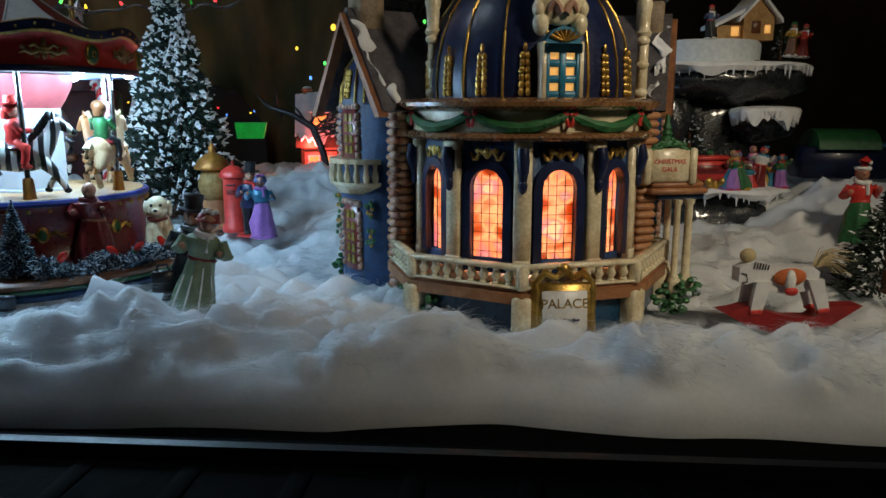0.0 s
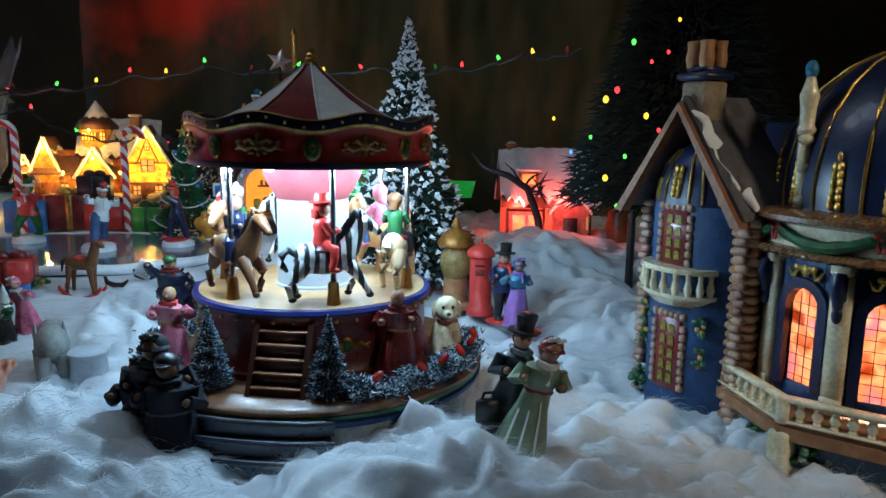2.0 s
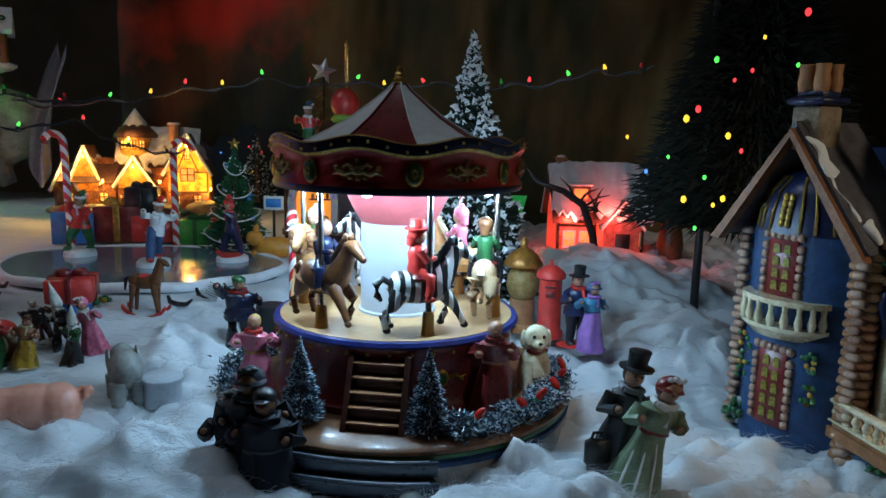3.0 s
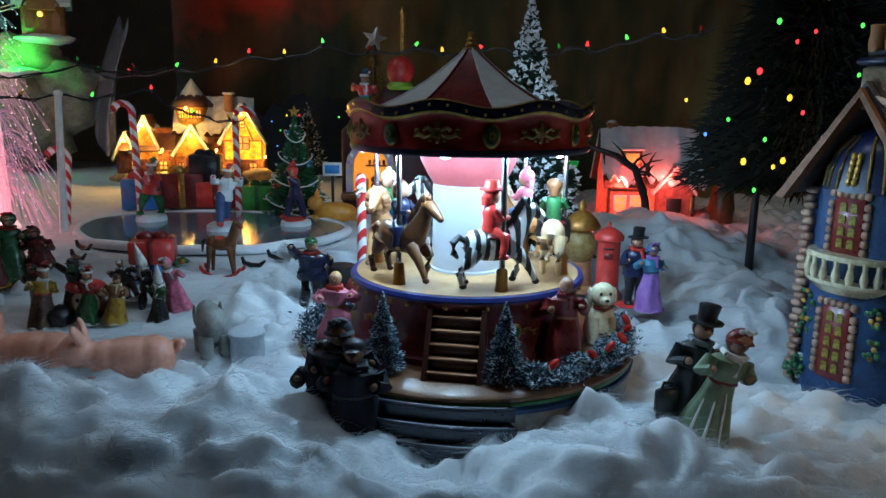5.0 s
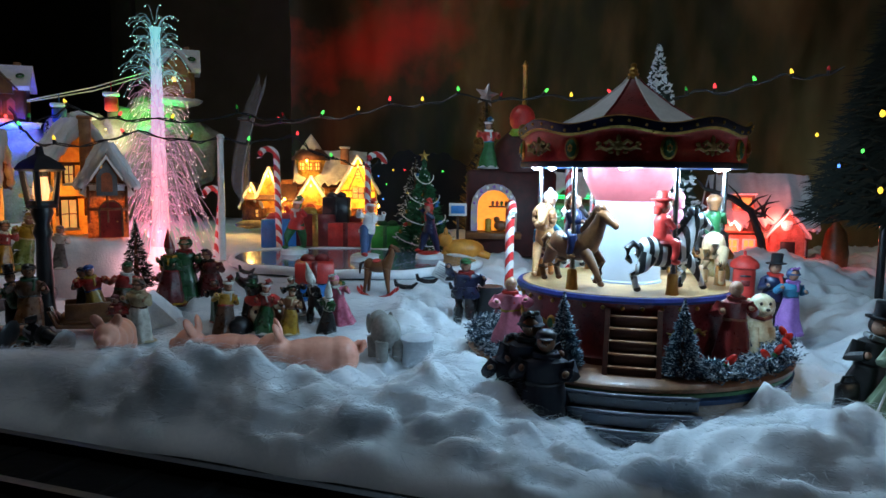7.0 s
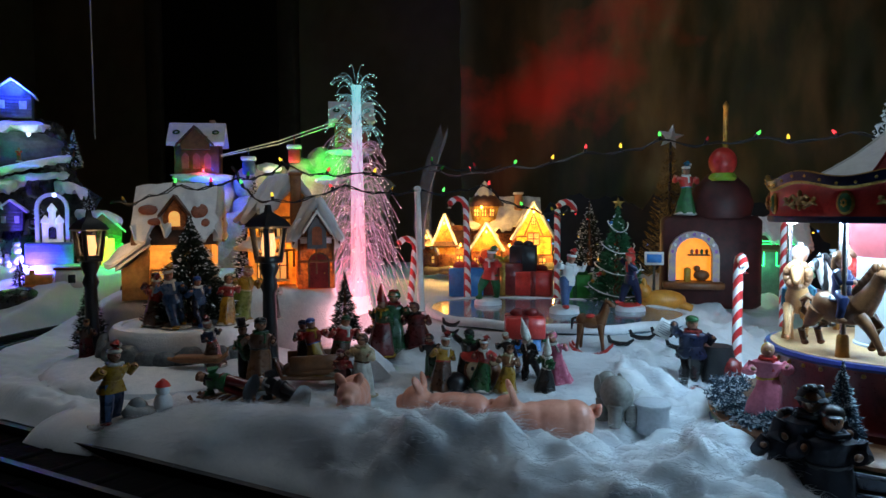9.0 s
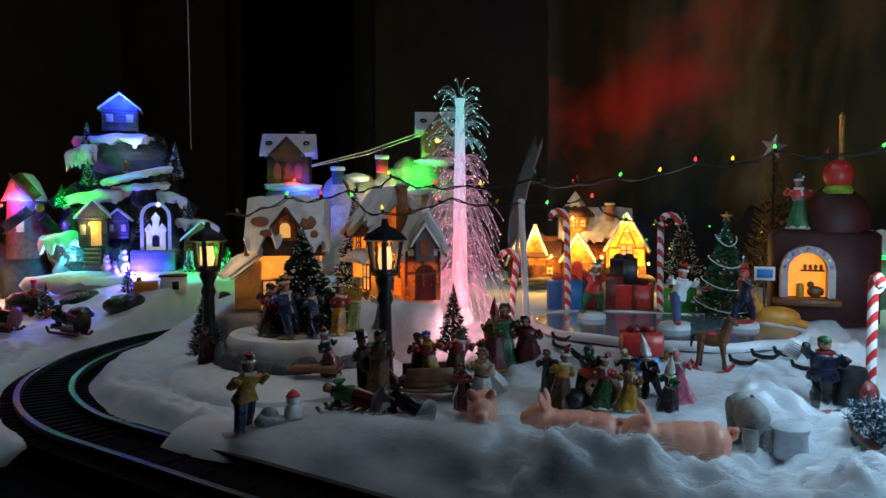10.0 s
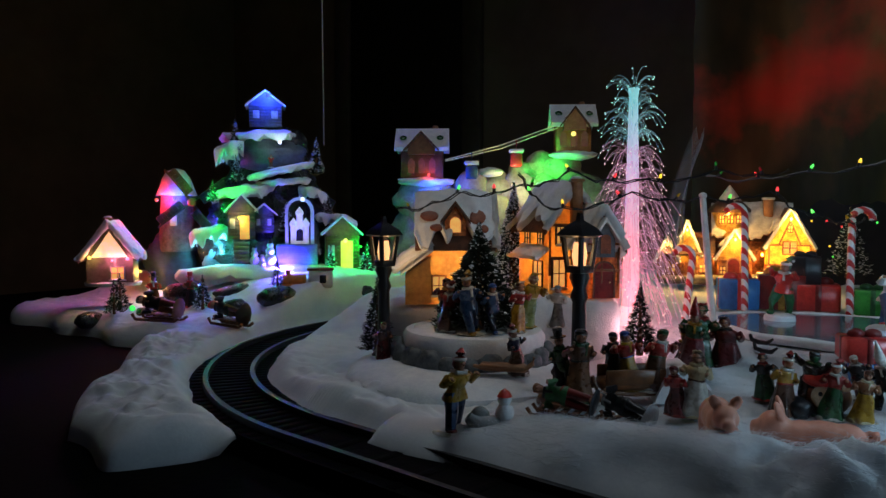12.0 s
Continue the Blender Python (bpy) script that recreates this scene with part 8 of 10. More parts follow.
g.tube([(-2.0, 0, 0.5), (-1.2, 0, 0.35), (1.6, 0, 0.35), (2.2, 0, 0.8), (2.3, 0, 1.3)], [0.12, 0.2, 0.2, 0.16, 0.1], 8)
g.box((0.1, 0, 0.6), (3.2, 1.1, 0.25), 0, 0.08)
single("wooden_sled", g, TAN, (-65.9, 36.0, 3.6), 24, "tan wooden sled below the rink", "sled")
CROWD = [(-61.6, 36.4, 3.6, BLACK, BROWN, RED), (-55.6, 43.2, 3.4, MAROON, BLACK, BROWN), (-49.6, 41.0, 3.0, BLACK, GREEN, BLACK), (-44.6, 42.8, 2.8, BLACK, MAROON, WHITE)]
for i, (x, y, h, c1, c2, c3) in enumerate(CROWD):
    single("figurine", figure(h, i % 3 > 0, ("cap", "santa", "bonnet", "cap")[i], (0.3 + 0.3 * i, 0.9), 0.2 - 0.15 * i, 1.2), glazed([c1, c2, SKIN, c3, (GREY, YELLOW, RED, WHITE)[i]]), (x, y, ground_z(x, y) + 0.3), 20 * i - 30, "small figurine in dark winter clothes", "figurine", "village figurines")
for i, (x, y, r) in enumerate(((-61.0, 34.2, 0.8), (-47.6, 40.0, 0.7))):
    g = Geo()
    rock(g, (0, 0, 0), (r * 1.2, r, r * 0.9), i * 2.2)
    single("toy_sack", g, (BROWN, BLACK, GREEN, MAROON)[i % 4], (x, y, ground_z(x, y) + r * 0.7), 20 * i, "small dark lumpy toy sack on the snow", "sack", "toy sacks")
# newspaper
g = Geo()
g.box((0, 0, 0), (1.5, 0.1, 1.7), 0, 0.02)
o = single("newspaper", g, WHITE, (-35.4, 45.2, 6.9), 15, "white toy newspaper held up, with grey lines", "newspaper")
for i in range(6):
    g = Geo()
    g.box((0.05, -0.065, 0.55 - 0.21 * i), (1.15 - 0.15 * (i % 2), 0.02, 0.09), 0, 0.01)
    part("text_bar", g, GREY, o, "grey line of print")
o.rotation_euler[1] = 0.5
o.scale = (0.66, 0.66, 0.66)
# black bent twigs on the slope
rr = random.Random(12)
for x, y in ((-36.2, 50.0), (-37.4, 48.6), (-38.6, 47.2), (-51.6, 47.8), (-51.0, 46.4), (-35.0, 48.8)):
    g = Geo()
    g.tube([(-0.9, 0, 0.5), (-0.75, 0, 0.12), (-0.2, 0, 0.0), (0.5, 0, 0.05), (0.95, 0, 0.4)], [0.1, 0.16, 0.17, 0.16, 0.08], 7)
    single("bird_shape", g, BLACK, (x, y, ground_z(x, y) + 0.35), rr.uniform(-25, -5), "small black bent bird shape on the snow", "ornament", "black bird shapes")
# ice-rink stand with ring of stones
rk = thing("rink_stand", (-71.7, 40.9, 0), 0, "round two-step white rink stand edged with grey stones", "stand")
g = Geo()
g.lathe([(9.6, 1.4), (9.5, 2.6), (8.8, 3.05), (7.4, 3.3), (5.6, 3.5)], 48, 0, (0.4, -1.4))
for i, p in enumerate(g.v):
    q = Vector(p)
    g.v[i] = (p[0] + 0.3 * noise.noise(q * 0.5), p[1] + 0.3 * noise.noise(q * 0.5 + Vector((4, 0, 0))), p[2] + 0.15 * noise.noise(q * 0.7))
part("lower_step", g, SNOW, rk)
g = Geo()
g.lathe([(5.6, 3.2), (5.7, 5.2), (5.4, 5.65), (4.8, 5.7), (4.7, 5.58), (0.5, 5.6)], 40)
part("upper_step", g, SNOW, rk)
GSTONE = surf("grey_stone_paint", (0.16, 0.18, 0.19), (0.05, 0.06, 0.07), rough=0.5, scale=120, bump=0.5)
for k in range(22):
    a = 360 / 22 * k + rng.uniform(-4, 4)
    g = Geo()
    x, y = around(a, 5.95)
    w_ = rng.uniform(0.95, 1.3)
    rock(g, (0, 0, 0), (w_, 0.6, rng.uniform(0.6, 1.15)), k * 1.3)
    part("stone", g, GSTONE, rk, "grey stone", (x, y, 3.75), a)
bristle_tree("snowy_fir", -71.4, 41.2, 5.6, 8.4, 3.7, 6500, 0.10, "dark fir with lumps of snow on the rink", ln=0.11, fat=0.024, seed=31)
bristle_tree("small_fir", -59.6, 45.4, 4.2, 5.6, 1.5, 1800, 0.12, "small dark frosted bottle-brush fir", ln=0.11, fat=0.02, seed=32, group="bottle-brush firs")
bristle_tree("small_fir", -80.2, 38.8, 3.0, 6.4, 1.7, 1800, 0.08, "small dark bottle-brush fir by the lamp", ln=0.11, fat=0.02, seed=33, group="bottle-brush firs")
bristle_tree("fir_tree", -77.0, 55.5, 5.0, 12.8, 3.0, 2400, 0.55, "dark fir flocked with white between the houses", ln=0.07, fat=0.02, seed=34)
bristle_tree("fir_tree", -52.5, 93, 7.0, 8.6, 2.6, 900, 0.35, "frosted fir behind the yellow house", ln=0.1, fat=0.025, seed=35)


def street_lamp(x, y, z, h, label):
    t = thing("street_lamp", (x, y, z), 77, label, "street lamp", "street lamps")
    g = Geo()
    g.lathe([(1.0, 0), (1.0, 0.5), (0.6, 0.9), (0.55, 1.5), (0.46, h - 5.6), (0.62, h - 5.2), (0.42, h - 4.6), (0.7, h - 3.9), (0.6, h - 3.4)], 12)
    part("post", g, BLACK, t)
    g = Geo()
    g.box((0, 0, h - 3.3), (1.4, 1.4, 0.5), 0, 0.05)
    for sx in (-1, 1):
        for sy in (-1, 1):
            g.tube([(sx * 0.56, sy * 0.56, h - 3.3), (sx * 0.78, sy * 0.78, h - 1.1)], 0.2, 6)
    g.rings([[(sx * r, sy * r, zz) for sx, sy in ((-1, -1), (1, -1), (1, 1), (-1, 1))] for r, zz in ((0.9, h - 1.15), (1.12, h - 1.0), (0.9, h - 0.6), (0.45, h - 0.2), (0.2, h), (0.14, h + 0.5))], 0, False)
    part("lantern_cage", g, BLACK, t)
    g = Geo()
    g.lathe([(0.40, h - 3.1), (0.52, h - 2.4), (0.40, h - 1.5)], 12)
    fg = part("flame_glass", g, glow("warm_lamp_glass", (1.0, 0.50, 0.20), 1.6) if "warm_lamp_glass" not in bpy.data.materials else bpy.data.materials["warm_lamp_glass"], t, "glowing warm glass")
    fg.visible_shadow = False
    lamp("street_lamp_light", (x, y, z + h - 2.2), 0.045, (1.0, 0.62, 0.30), 0.4)


street_lamp(-61.0, 38.1, 3.0, 11.4, "black street lamp with glowing lantern")
street_lamp(-78.1, 37.3, 2.9, 11.2, "black street lamp with glowing lantern by the track")


def sledge(x, y, rz, mats, lying, label, size=1.0):
    t = thing("sledge_toy", (x, y, ground_z(x, y) + 0.1), rz, label, "toy", "sledge riders")
    t.matrix_basis = t.matrix_basis @ Matrix.Scale(size, 4)
    g = Geo()
    for s_ in (-1, 1):
        g.tube([(-2.2, s_ * 0.5, 0.5), (-1.9, s_ * 0.5, 0.12), (1.6, s_ * 0.5, 0.1), (2.0, s_ * 0.5, 0.35)], 0.12, 6)
    for i in range(5):
        g.box((-1.4 + 0.7 * i, 0, 0.5), (0.4, 1.3, 0.14), 0, 0.04)
    part("sledge", g, BROWN, t)
    f = figure(3.8, False, "cap", (1.0, 1.0))
    ob = part("figurine", f, mats, t)
    ob.matrix_basis = pose(1.6 * K, 0, 0.95 * K, 0, -80, 0) if lying else pose(0.3 * K, 0, 0.5 * K, 0, 0, 90)


sledge(-57.8, 30.2, 10, [GREEN, MAROON, SKIN, BROWN, BLACK], True, "dark sledge with a lying rider figurine")
sledge(-54.8, 31.6, -15, [BLACK, BLACK, SKIN, BLACK, GREY], True, "black sledge with a dark rider figurine")
sledge(-113.6, 39.0, 20, [BLACK, BROWN, SKIN, BLACK, BROWN], True, "dark sledge with a crouching rider figurine", 1.5)
sledge(-104.2, 41.6, 0, [BLACK, BROWN, SKIN, RED, BLACK], True, "dark sledge with a red-hatted rider figurine", 1.4)
g = Geo()
g.tube([(0, 0, 0.2), (-1.0, 0, 0.5), (-1.6, 0, 1.0)], [0.8, 0.7, 0.3], 10)
g.ell((0.5, 0, 1.2), (0.55, 0.5, 0.6), 1, 10, 8)
g.ell((0.5, 0, 2.0), (0.42, 0.4, 0.42), 1, 10, 8)
g.lathe([(0.45, 2.15), (0.3, 2.4), (0.05, 2.6)], 10, 2, (0.5, 0))
g.ell((-0.9, 0.1, 0.9), (0.6, 0.4, 0.7), 0, 8, 6)
single("toy_snowman", g, [GREY, SNOW, RED], (-61.0, 27.8, 2.3), 40, "small snowman toy with red hat beside a grey stone", "toy")

# ---- fibre-optic tree ----
FB = surf("fibre_trunk_light", (1.0, 0.5, 0.5), (0.9, 0.4, 0.4), rough=0.4, scale=70, emit=0.85)
fn, fk = FB.node_tree.nodes, FB.node_tree.links
fc, fs, fm, fr = fn.new("ShaderNodeTexCoord"), fn.new("ShaderNodeSeparateXYZ"), fn.new("ShaderNodeMapRange"), fn.new("ShaderNodeValToRGB")
fk.new(fc.outputs["Object"], fs.inputs[0])
fk.new(fs.outputs["Z"], fm.inputs["Value"])
fm.inputs["From Min"].default_value, fm.inputs["From Max"].default_value = 0.02, 0.21
for i, (pos, c) in enumerate(((0.0, (1.0, 0.34, 0.42)), (0.35, (1.0, 0.45, 0.60)), (0.70, (0.62, 0.60, 0.95)), (1.0, (0.18, 0.75, 0.80)))):
    e = fr.color_ramp.elements[i] if i < 2 else fr.color_ramp.elements.new(pos)
    e.position, e.color = pos, (*c, 1)
fk.new(fm.outputs[0], fr.inputs["Fac"])
fk.new(fr.outputs["Color"], fn["Principled BSDF"].inputs["Emission Color"])
FS = glow("fibre_strand", (0.85, 0.48, 0.66), 0.26)
FT = glow("fibre_tip", (1.0, 0.62, 0.58), 2.0)
FS2 = glow("upper_fibre_strand", (0.35, 0.70, 0.75), 0.22)
FT2 = glow("upper_fibre_tip", (0.45, 1.0, 0.80), 1.6)
ft = thing("fibre_tree", (-64.2, 54.6, 4.0), 0, "fibre-optic tree glowing pink below and teal at the top", "fibre-optic tree")
g = Geo()
g.lathe([(0.80, 2.0), (0.66, 8.0), (0.50, 16.0), (0.38, 21.0), (0.5, 21.8)], 16)
part("trunk", g, FB, ft, "glowing tube trunk")
g = Geo()
g.lathe([(1.9, -1.0), (1.7, 0.4), (1.1, 2.0), (0.9, 2.6)], 16)
part("pot", g, surf("lit_white_pot", (0.95, 0.75, 0.75), (0.9, 0.6, 0.62), rough=0.5, emit=0.7), ft, "white pot lit pink from within")
rr = random.Random(3)
for j in range(13):
    zt = 21.8 - 1.45 * j
    n_, L_ = 26 + 2 * j, 1.7 + 0.24 * j
    up = 0.95 - 0.04 * j
    g, gt = Geo(), Geo()
    for i in range(n_):
        a = 2 * math.pi * (i + rr.random()) / n_
        L2 = L_ * rr.uniform(0.45, 1.15)
        drop = rr.uniform(0.7, 1.4) * (1.0 + 0.09 * j)
        z0 = zt + rr.uniform(-0.5, 0.5)
        pts = []
        for k in range(7):
            t = k / 6
            pts.append((math.cos(a) * (0.4 + L2 * t), math.sin(a) * (0.4 + L2 * t), max(0.2, z0 + L2 * (up * 1.7 * t - drop * 1.15 * t * t))))
        g.tube(pts, 0.02, 3, 0, False)
        gt.ell(pts[-1], (0.05, 0.05, 0.05), 0, 5, 4)
    sp = tagged(part("strand_tier", g, FS2 if j < 4 else FS, ft, "thin clear light strands"), kind="stuff")
    tagged(part("light_tip", gt, FT2 if j < 4 else FT, sp, "bright strand tips"), kind="stuff")
lamp("fibre_tree_light", (-62.6, 51.6, 8.0), 0.035, (1.0, 0.35, 0.42), 0.8)
lamp("fibre_tree_light", (-61.0, 48.6, 5.6), 0.03, (1.0, 0.40, 0.45), 0.6)
# ---- railway ----
def track_path(r, n=48):
    pts = []
    for i in range(n + 1):
        a = radians(150 + 116 * i / n)
        pts.append((-70 + r * math.cos(a), 54 + r * math.sin(a)))
    a = radians(266)
    for i in range(1, 41):
        pts.append((pts[n][0] - math.sin(a) * 3.4 * i, pts[n][1] + math.cos(a) * 3.4 * i))
    return pts


tr = thing("railway_track", (0, 0, 0), 0, "black plastic toy railway track curving through the snow", "track")
g = Geo()
a_, b_ = track_path(33.6), track_path(27.2)
g.rings([[(p[0], p[1], 0.1), (p[0], p[1], 1.25), (q[0], q[1], 1.25), (q[0], q[1], 0.1)] for p, q in zip(a_, b_)], 0, False)
part("bed", g, CLOTH, tr)
RAIL = surf("dark_shiny_rail", (0.015, 0.015, 0.018), (0.008, 0.008, 0.01), rough=0.5, scale=100)
for r in (32.3, 28.6):
    g = Geo()
    o1, o2 = track_path(r + 0.2), track_path(r - 0.2)
    g.rings([[(p[0], p[1], 1.2), (p[0], p[1], 1.75), (q[0], q[1], 1.75), (q[0], q[1], 1.2)] for p, q in zip(o1, o2)], 0, False)
    part("rail", g, RAIL, tr, "shiny black rail")
mid, nrm = track_path(33.4, 60), track_path(27.4, 60)
tie = None
for i in range(0, 101):
    p, q = Vector(mid[i] + (0,)), Vector(nrm[i] + (0,))
    c, ang = (p + q) / 2, math.degrees(math.atan2(q.y - p.y, q.x - p.x))
    if tie is None:
        g = Geo()
        g.box((0, 0, 0), (6.0, 0.7, 0.3), 0, 0.06)
        tie = part("sleeper", g, CLOTH, tr, "", (c.x, c.y, 1.16), ang)
    else:
        again(tie, (c.x, c.y, 1.16), ang)

# ---- the cable car mountain behind the houses ----
ck = thing("cable_car_mountain", (-99, 90, 5.0), 35, "rocky cable-car mountain with two station houses and coloured lights", "model mountain")
ROCKP = surf("pale_rock_paint", (0.50, 0.45, 0.36), (0.28, 0.24, 0.18), rough=0.6, scale=70, bump=0.6)
g = Geo()
for i, (x, y, z, r) in enumerate(((-13, 1, 5, 6), (-13, 0, 11, 4.4), (-8, 1, 6, 5), (-3, 1, 7, 6), (-2, 1, 13, 3.4), (2.4, 0, 14.5, 3.2), (5, 1, 9, 7), (10, 1, 11, 5.4), (8, 0, 16, 3.4), (-6, 0, 14, 2.6), (4.6, 0, 17, 2.2))):
    rock(g, (x, y, z), (r, r * 0.75, r), i * 3.1)
part("rock", g, ROCKP, ck, "rough cream rock")
g = Geo()
for i, (x, y, z, r) in enumerate(((-13.3, -1.4, 14.6, 4.2), (9.5, -1.6, 18.6, 3.6), (6, -3.6, 14, 2.4), (-3, -2.6, 16.0, 1.8))):
    rock(g, (x, y, z), (r, r * 0.8, 0.7), i + 40)
part("snow_patch", g, SNOW, ck)
for x, z, w_, h_, mt_, nm in ((-13.6, 15.0, 6.4, 4.8, BROWN, "lower_station"), (9.4, 19.0, 5.2, 4.4, TAN, "upper_station")):
    g = Geo()
    g.box((x, -1.0, z + h_ / 2), (w_, 4.5, h_), 0, 0.1)
    g.prism([(x - w_ / 2, z + h_), (x + w_ / 2, z + h_), (x, z + h_ + 1.6)], -3.4, 1.4, 0, "y")
    stn = part(nm, g, mt_, ck, "brown station house")
    g = Geo()
    g.prism([(-4.0, z + h_ - 0.7), (-4.1, z + h_ - 0.1), (-1.2, z + h_ + 3.0), (1.6, z + h_ - 0.1), (1.4, z + h_ - 0.7), (-1.2, z + h_ + 2.2)], x - w_ / 2 - 0.9, x + w_ / 2 + 0.9, 0, "x")
    part("snow_roof", g, SNOW, stn, "snow on the long roof")
    g = Geo()
    g.prism([(x - w_ * 0.32, z + h_ - 1.2), (x + w_ * 0.32, z + h_ - 1.2), (x + w_ * 0.32, z + h_ - 0.2), (x, z + h_ + 1.9), (x - w_ * 0.32, z + h_ - 0.2)], -4.5, -1.5, 0, "y")
    fg = part("front_gable", g, mt_, stn, "dark front gable")
    for s_ in (-1, 1):
        g = Geo()
        slab(g, (x + s_ * w_ * 0.42, z + h_ - 0.8), (x, z + h_ + 2.0), 0.3, -4.8, -1.5, 0)
        part("gable_roof", g, ROOFB, fg, "brown gable roof")
    for s_ in (-1, 1):
        g = Geo()
        g.lathe([(0.35, -0.15), (0.55, 0), (0.35, 0.15)], 14, 0, caps=False)
        o = part("wreath", g, GREEN, stn, "small green wreath on the snow")
        o.matrix_basis = pose((x + s_ * w_ * 0.44) * K, -3.1 * K, (z + h_ + 1.4) * K, 45)
    g = Geo()
    g.box((x + w_ * 0.3, 0.3, z + h_ + 2.6), (0.9, 0.9, 2.0), 0, 0.1)
    part("chimney", g, TAN, stn)
    g = Geo()
    for xx in (-1.6, 0, 1.6):
        g.prism([(x + xx - 0.5, z + 0.8), (x + xx + 0.5, z + 0.8), (x + xx + 0.5, z + 2.6), (x + xx, z + 3.2), (x + xx - 0.5, z + 2.6)], -3.4, -3.24, 0, "y")
    part("window", g, surf("dull_red_pane", (0.30, 0.10, 0.08), rough=0.3, emit=0.10) if x < 0 else bpy.data.materials["dull_red_pane"], stn)
for dz in (0, 0.5):
    g = Geo()
    g.tube([(-10.0, -3.6, 17.6 + dz * 0.4), (-1.5, -3.8, 19.5 + dz), (7.0, -3.4, 22.6 + dz)], 0.09, 6)
    part("cable", g, surf("lit_white_cable", (0.75, 0.72, 0.5), rough=0.4, emit=0.12) if dz == 0 else bpy.data.materials["lit_white_cable"], ck, "pale cable")
for x, z, m_ in ((-6.0, 15.9, DENIM), (0.7, 17.7, RED)):
    g = Geo()
    g.box((x, -3.8, z + 1.4), (2.2, 1.6, 0.6), 1, 0.15)
    g.box((x, -3.8, z), (1.8, 1.4, 2.0), 0, 0.2)
    g.tube([(x, -3.8, z + 1.6), (x, -3.8, z + 3.0)], 0.1, 6, 0)
    part("gondola", g, [m_, SNOW], ck, "small hanging gondola")


def led(parent, name, col, loc_local, watts, M, r=0.28):
    r *= 0.75
    nm = name + "_glow"
    mtl = bpy.data.materials[nm] if nm in bpy.data.materials else glow(nm, tuple(c + 0.05 * (1 - c) for c in col), 1.6)
    g = Geo()
    g.ell(loc_local, (r, r, r), 0, 10, 8)
    part(name, g, mtl, parent, name.replace("_", " "))
    if watts:
        p = M @ Vector(loc_local)
        lamp(name + "_light", (p.x, p.y, p.z), watts, col, 0.3)


CM = pose(-99, 90, 5.0, 0, 0, 35)
led(ck, "red_led", (1.0, 0.08, 0.05), (-12.4, -4.9, 15.5), 0.03, CM)
led(ck, "blue_led", (0.02, 0.05, 1.0), (-10.6, -5.4, 13.4), 0.35, CM, 0.2)
led(ck, "amber_led", (1.0, 0.66, 0.12), (9.2, -4.4, 21.6), 0.22, CM, 0.5)
led(ck, "green_led", (0.0, 1.0, 0.05), (5.6, -5.2, 17.0), 0.2, CM, 0.2)
led(ck, "warm_led", (1.0, 0.8, 0.4), (0.0, -6.0, 14.0), 0.14, CM, 0.2)

# ---- the tiered village mountain ----
mtn = thing("village_mountain", (-120.4, 60.4, 5.6), 50, "tiered snowy village mountain with coloured lights and cottages", "model mountain")
MM = pose(-120.4, 60.4, 5.6, 0, 0, 50)
g = Geo()
prof = [(10.4, 0), (10.8, 3), (9.6, 6), (8.2, 9.4), (7.6, 11.5), (6.4, 13.2), (5.2, 15.2), (5.0, 17.5), (5.4, 19.4), (4.6, 20.6), (3.0, 21.0)]
seg = 96
fine = [(prof[i][0] + (prof[i + 1][0] - prof[i][0]) * q / 4, prof[i][1] + (prof[i + 1][1] - prof[i][1]) * q / 4) for i in range(len(prof) - 1) for q in range(4)] + prof[-1:]
rows_ = []
for r, z in fine:
    row = []
    for k in range(seg):
        a = 2 * math.pi * k / seg
        q = r * (1 + 0.22 * noise.noise(Vector((2.4 * math.cos(a), 2.4 * math.sin(a), z * 0.25))) + 0.10 * noise.noise(Vector((7 * math.cos(a), 7 * math.sin(a), z * 0.7))))
        row.append((q * math.cos(a), 3.0 + 0.6 * q * math.sin(a), z + 0.8 * noise.noise(Vector((3 * math.cos(a), 3 * math.sin(a), z)))))
    rows_.append(row)
g.rings(rows_, 0, True)
for i, p in enumerate(g.v):
    v = Vector(p)
    k = 0.9 * noise.noise(v * 0.45) + 0.6 * noise.noise(v * 1.1 + Vector((7, 0, 0))) + 0.25 * noise.noise(v * 2.6)
    d_ = Vector((v.x, v.y - 3.0, 0)).normalized()
    g.v[i] = tuple(v + d_ * k + Vector((0, 0, 0.4 * noise.noise(v * 0.8))))
part("rock", g, STONE, mtn, "dark rock")


def drift(nm, x, y, z, rx, ry, th, seed, n_=34, droop=1.0, parent=None):
    """A thick uneven cap of snow whose rim hangs down in lobes."""
    g = Geo()
    rg = []
    for f, h in ((0.05, 1.0), (0.5, 0.95), (0.8, 0.8), (1.0, 0.35), (1.05, -0.2), (0.98, -0.8), (0.8, -0.7)):
        row = []
        for k in range(n_):
            a = 2 * math.pi * k / n_
            w = 1 + 0.20 * noise.noise(Vector((1.8 * math.cos(a) + seed, 1.8 * math.sin(a), seed))) + 0.08 * noise.noise(Vector((6 * math.cos(a), 6 * math.sin(a) + seed, 2)))
            hang = (0.9 + 1.1 * noise.noise(Vector((4 * math.cos(a) + seed, 4 * math.sin(a), 5)))) * droop
            zz = h * th if h > 0 else h * th * max(0.2, hang) * 1.6
            row.append((x + rx * f * w * math.cos(a), y + ry * f * w * math.sin(a), z + zz + 0.25 * th * noise.noise(Vector((x + rx * f * math.cos(a), y + ry * f * math.sin(a), seed * 2.0)))))
        rg.append(row)
    g.rings(rg, 0, True)
    return part(nm, g, SNOW, parent or mtn)


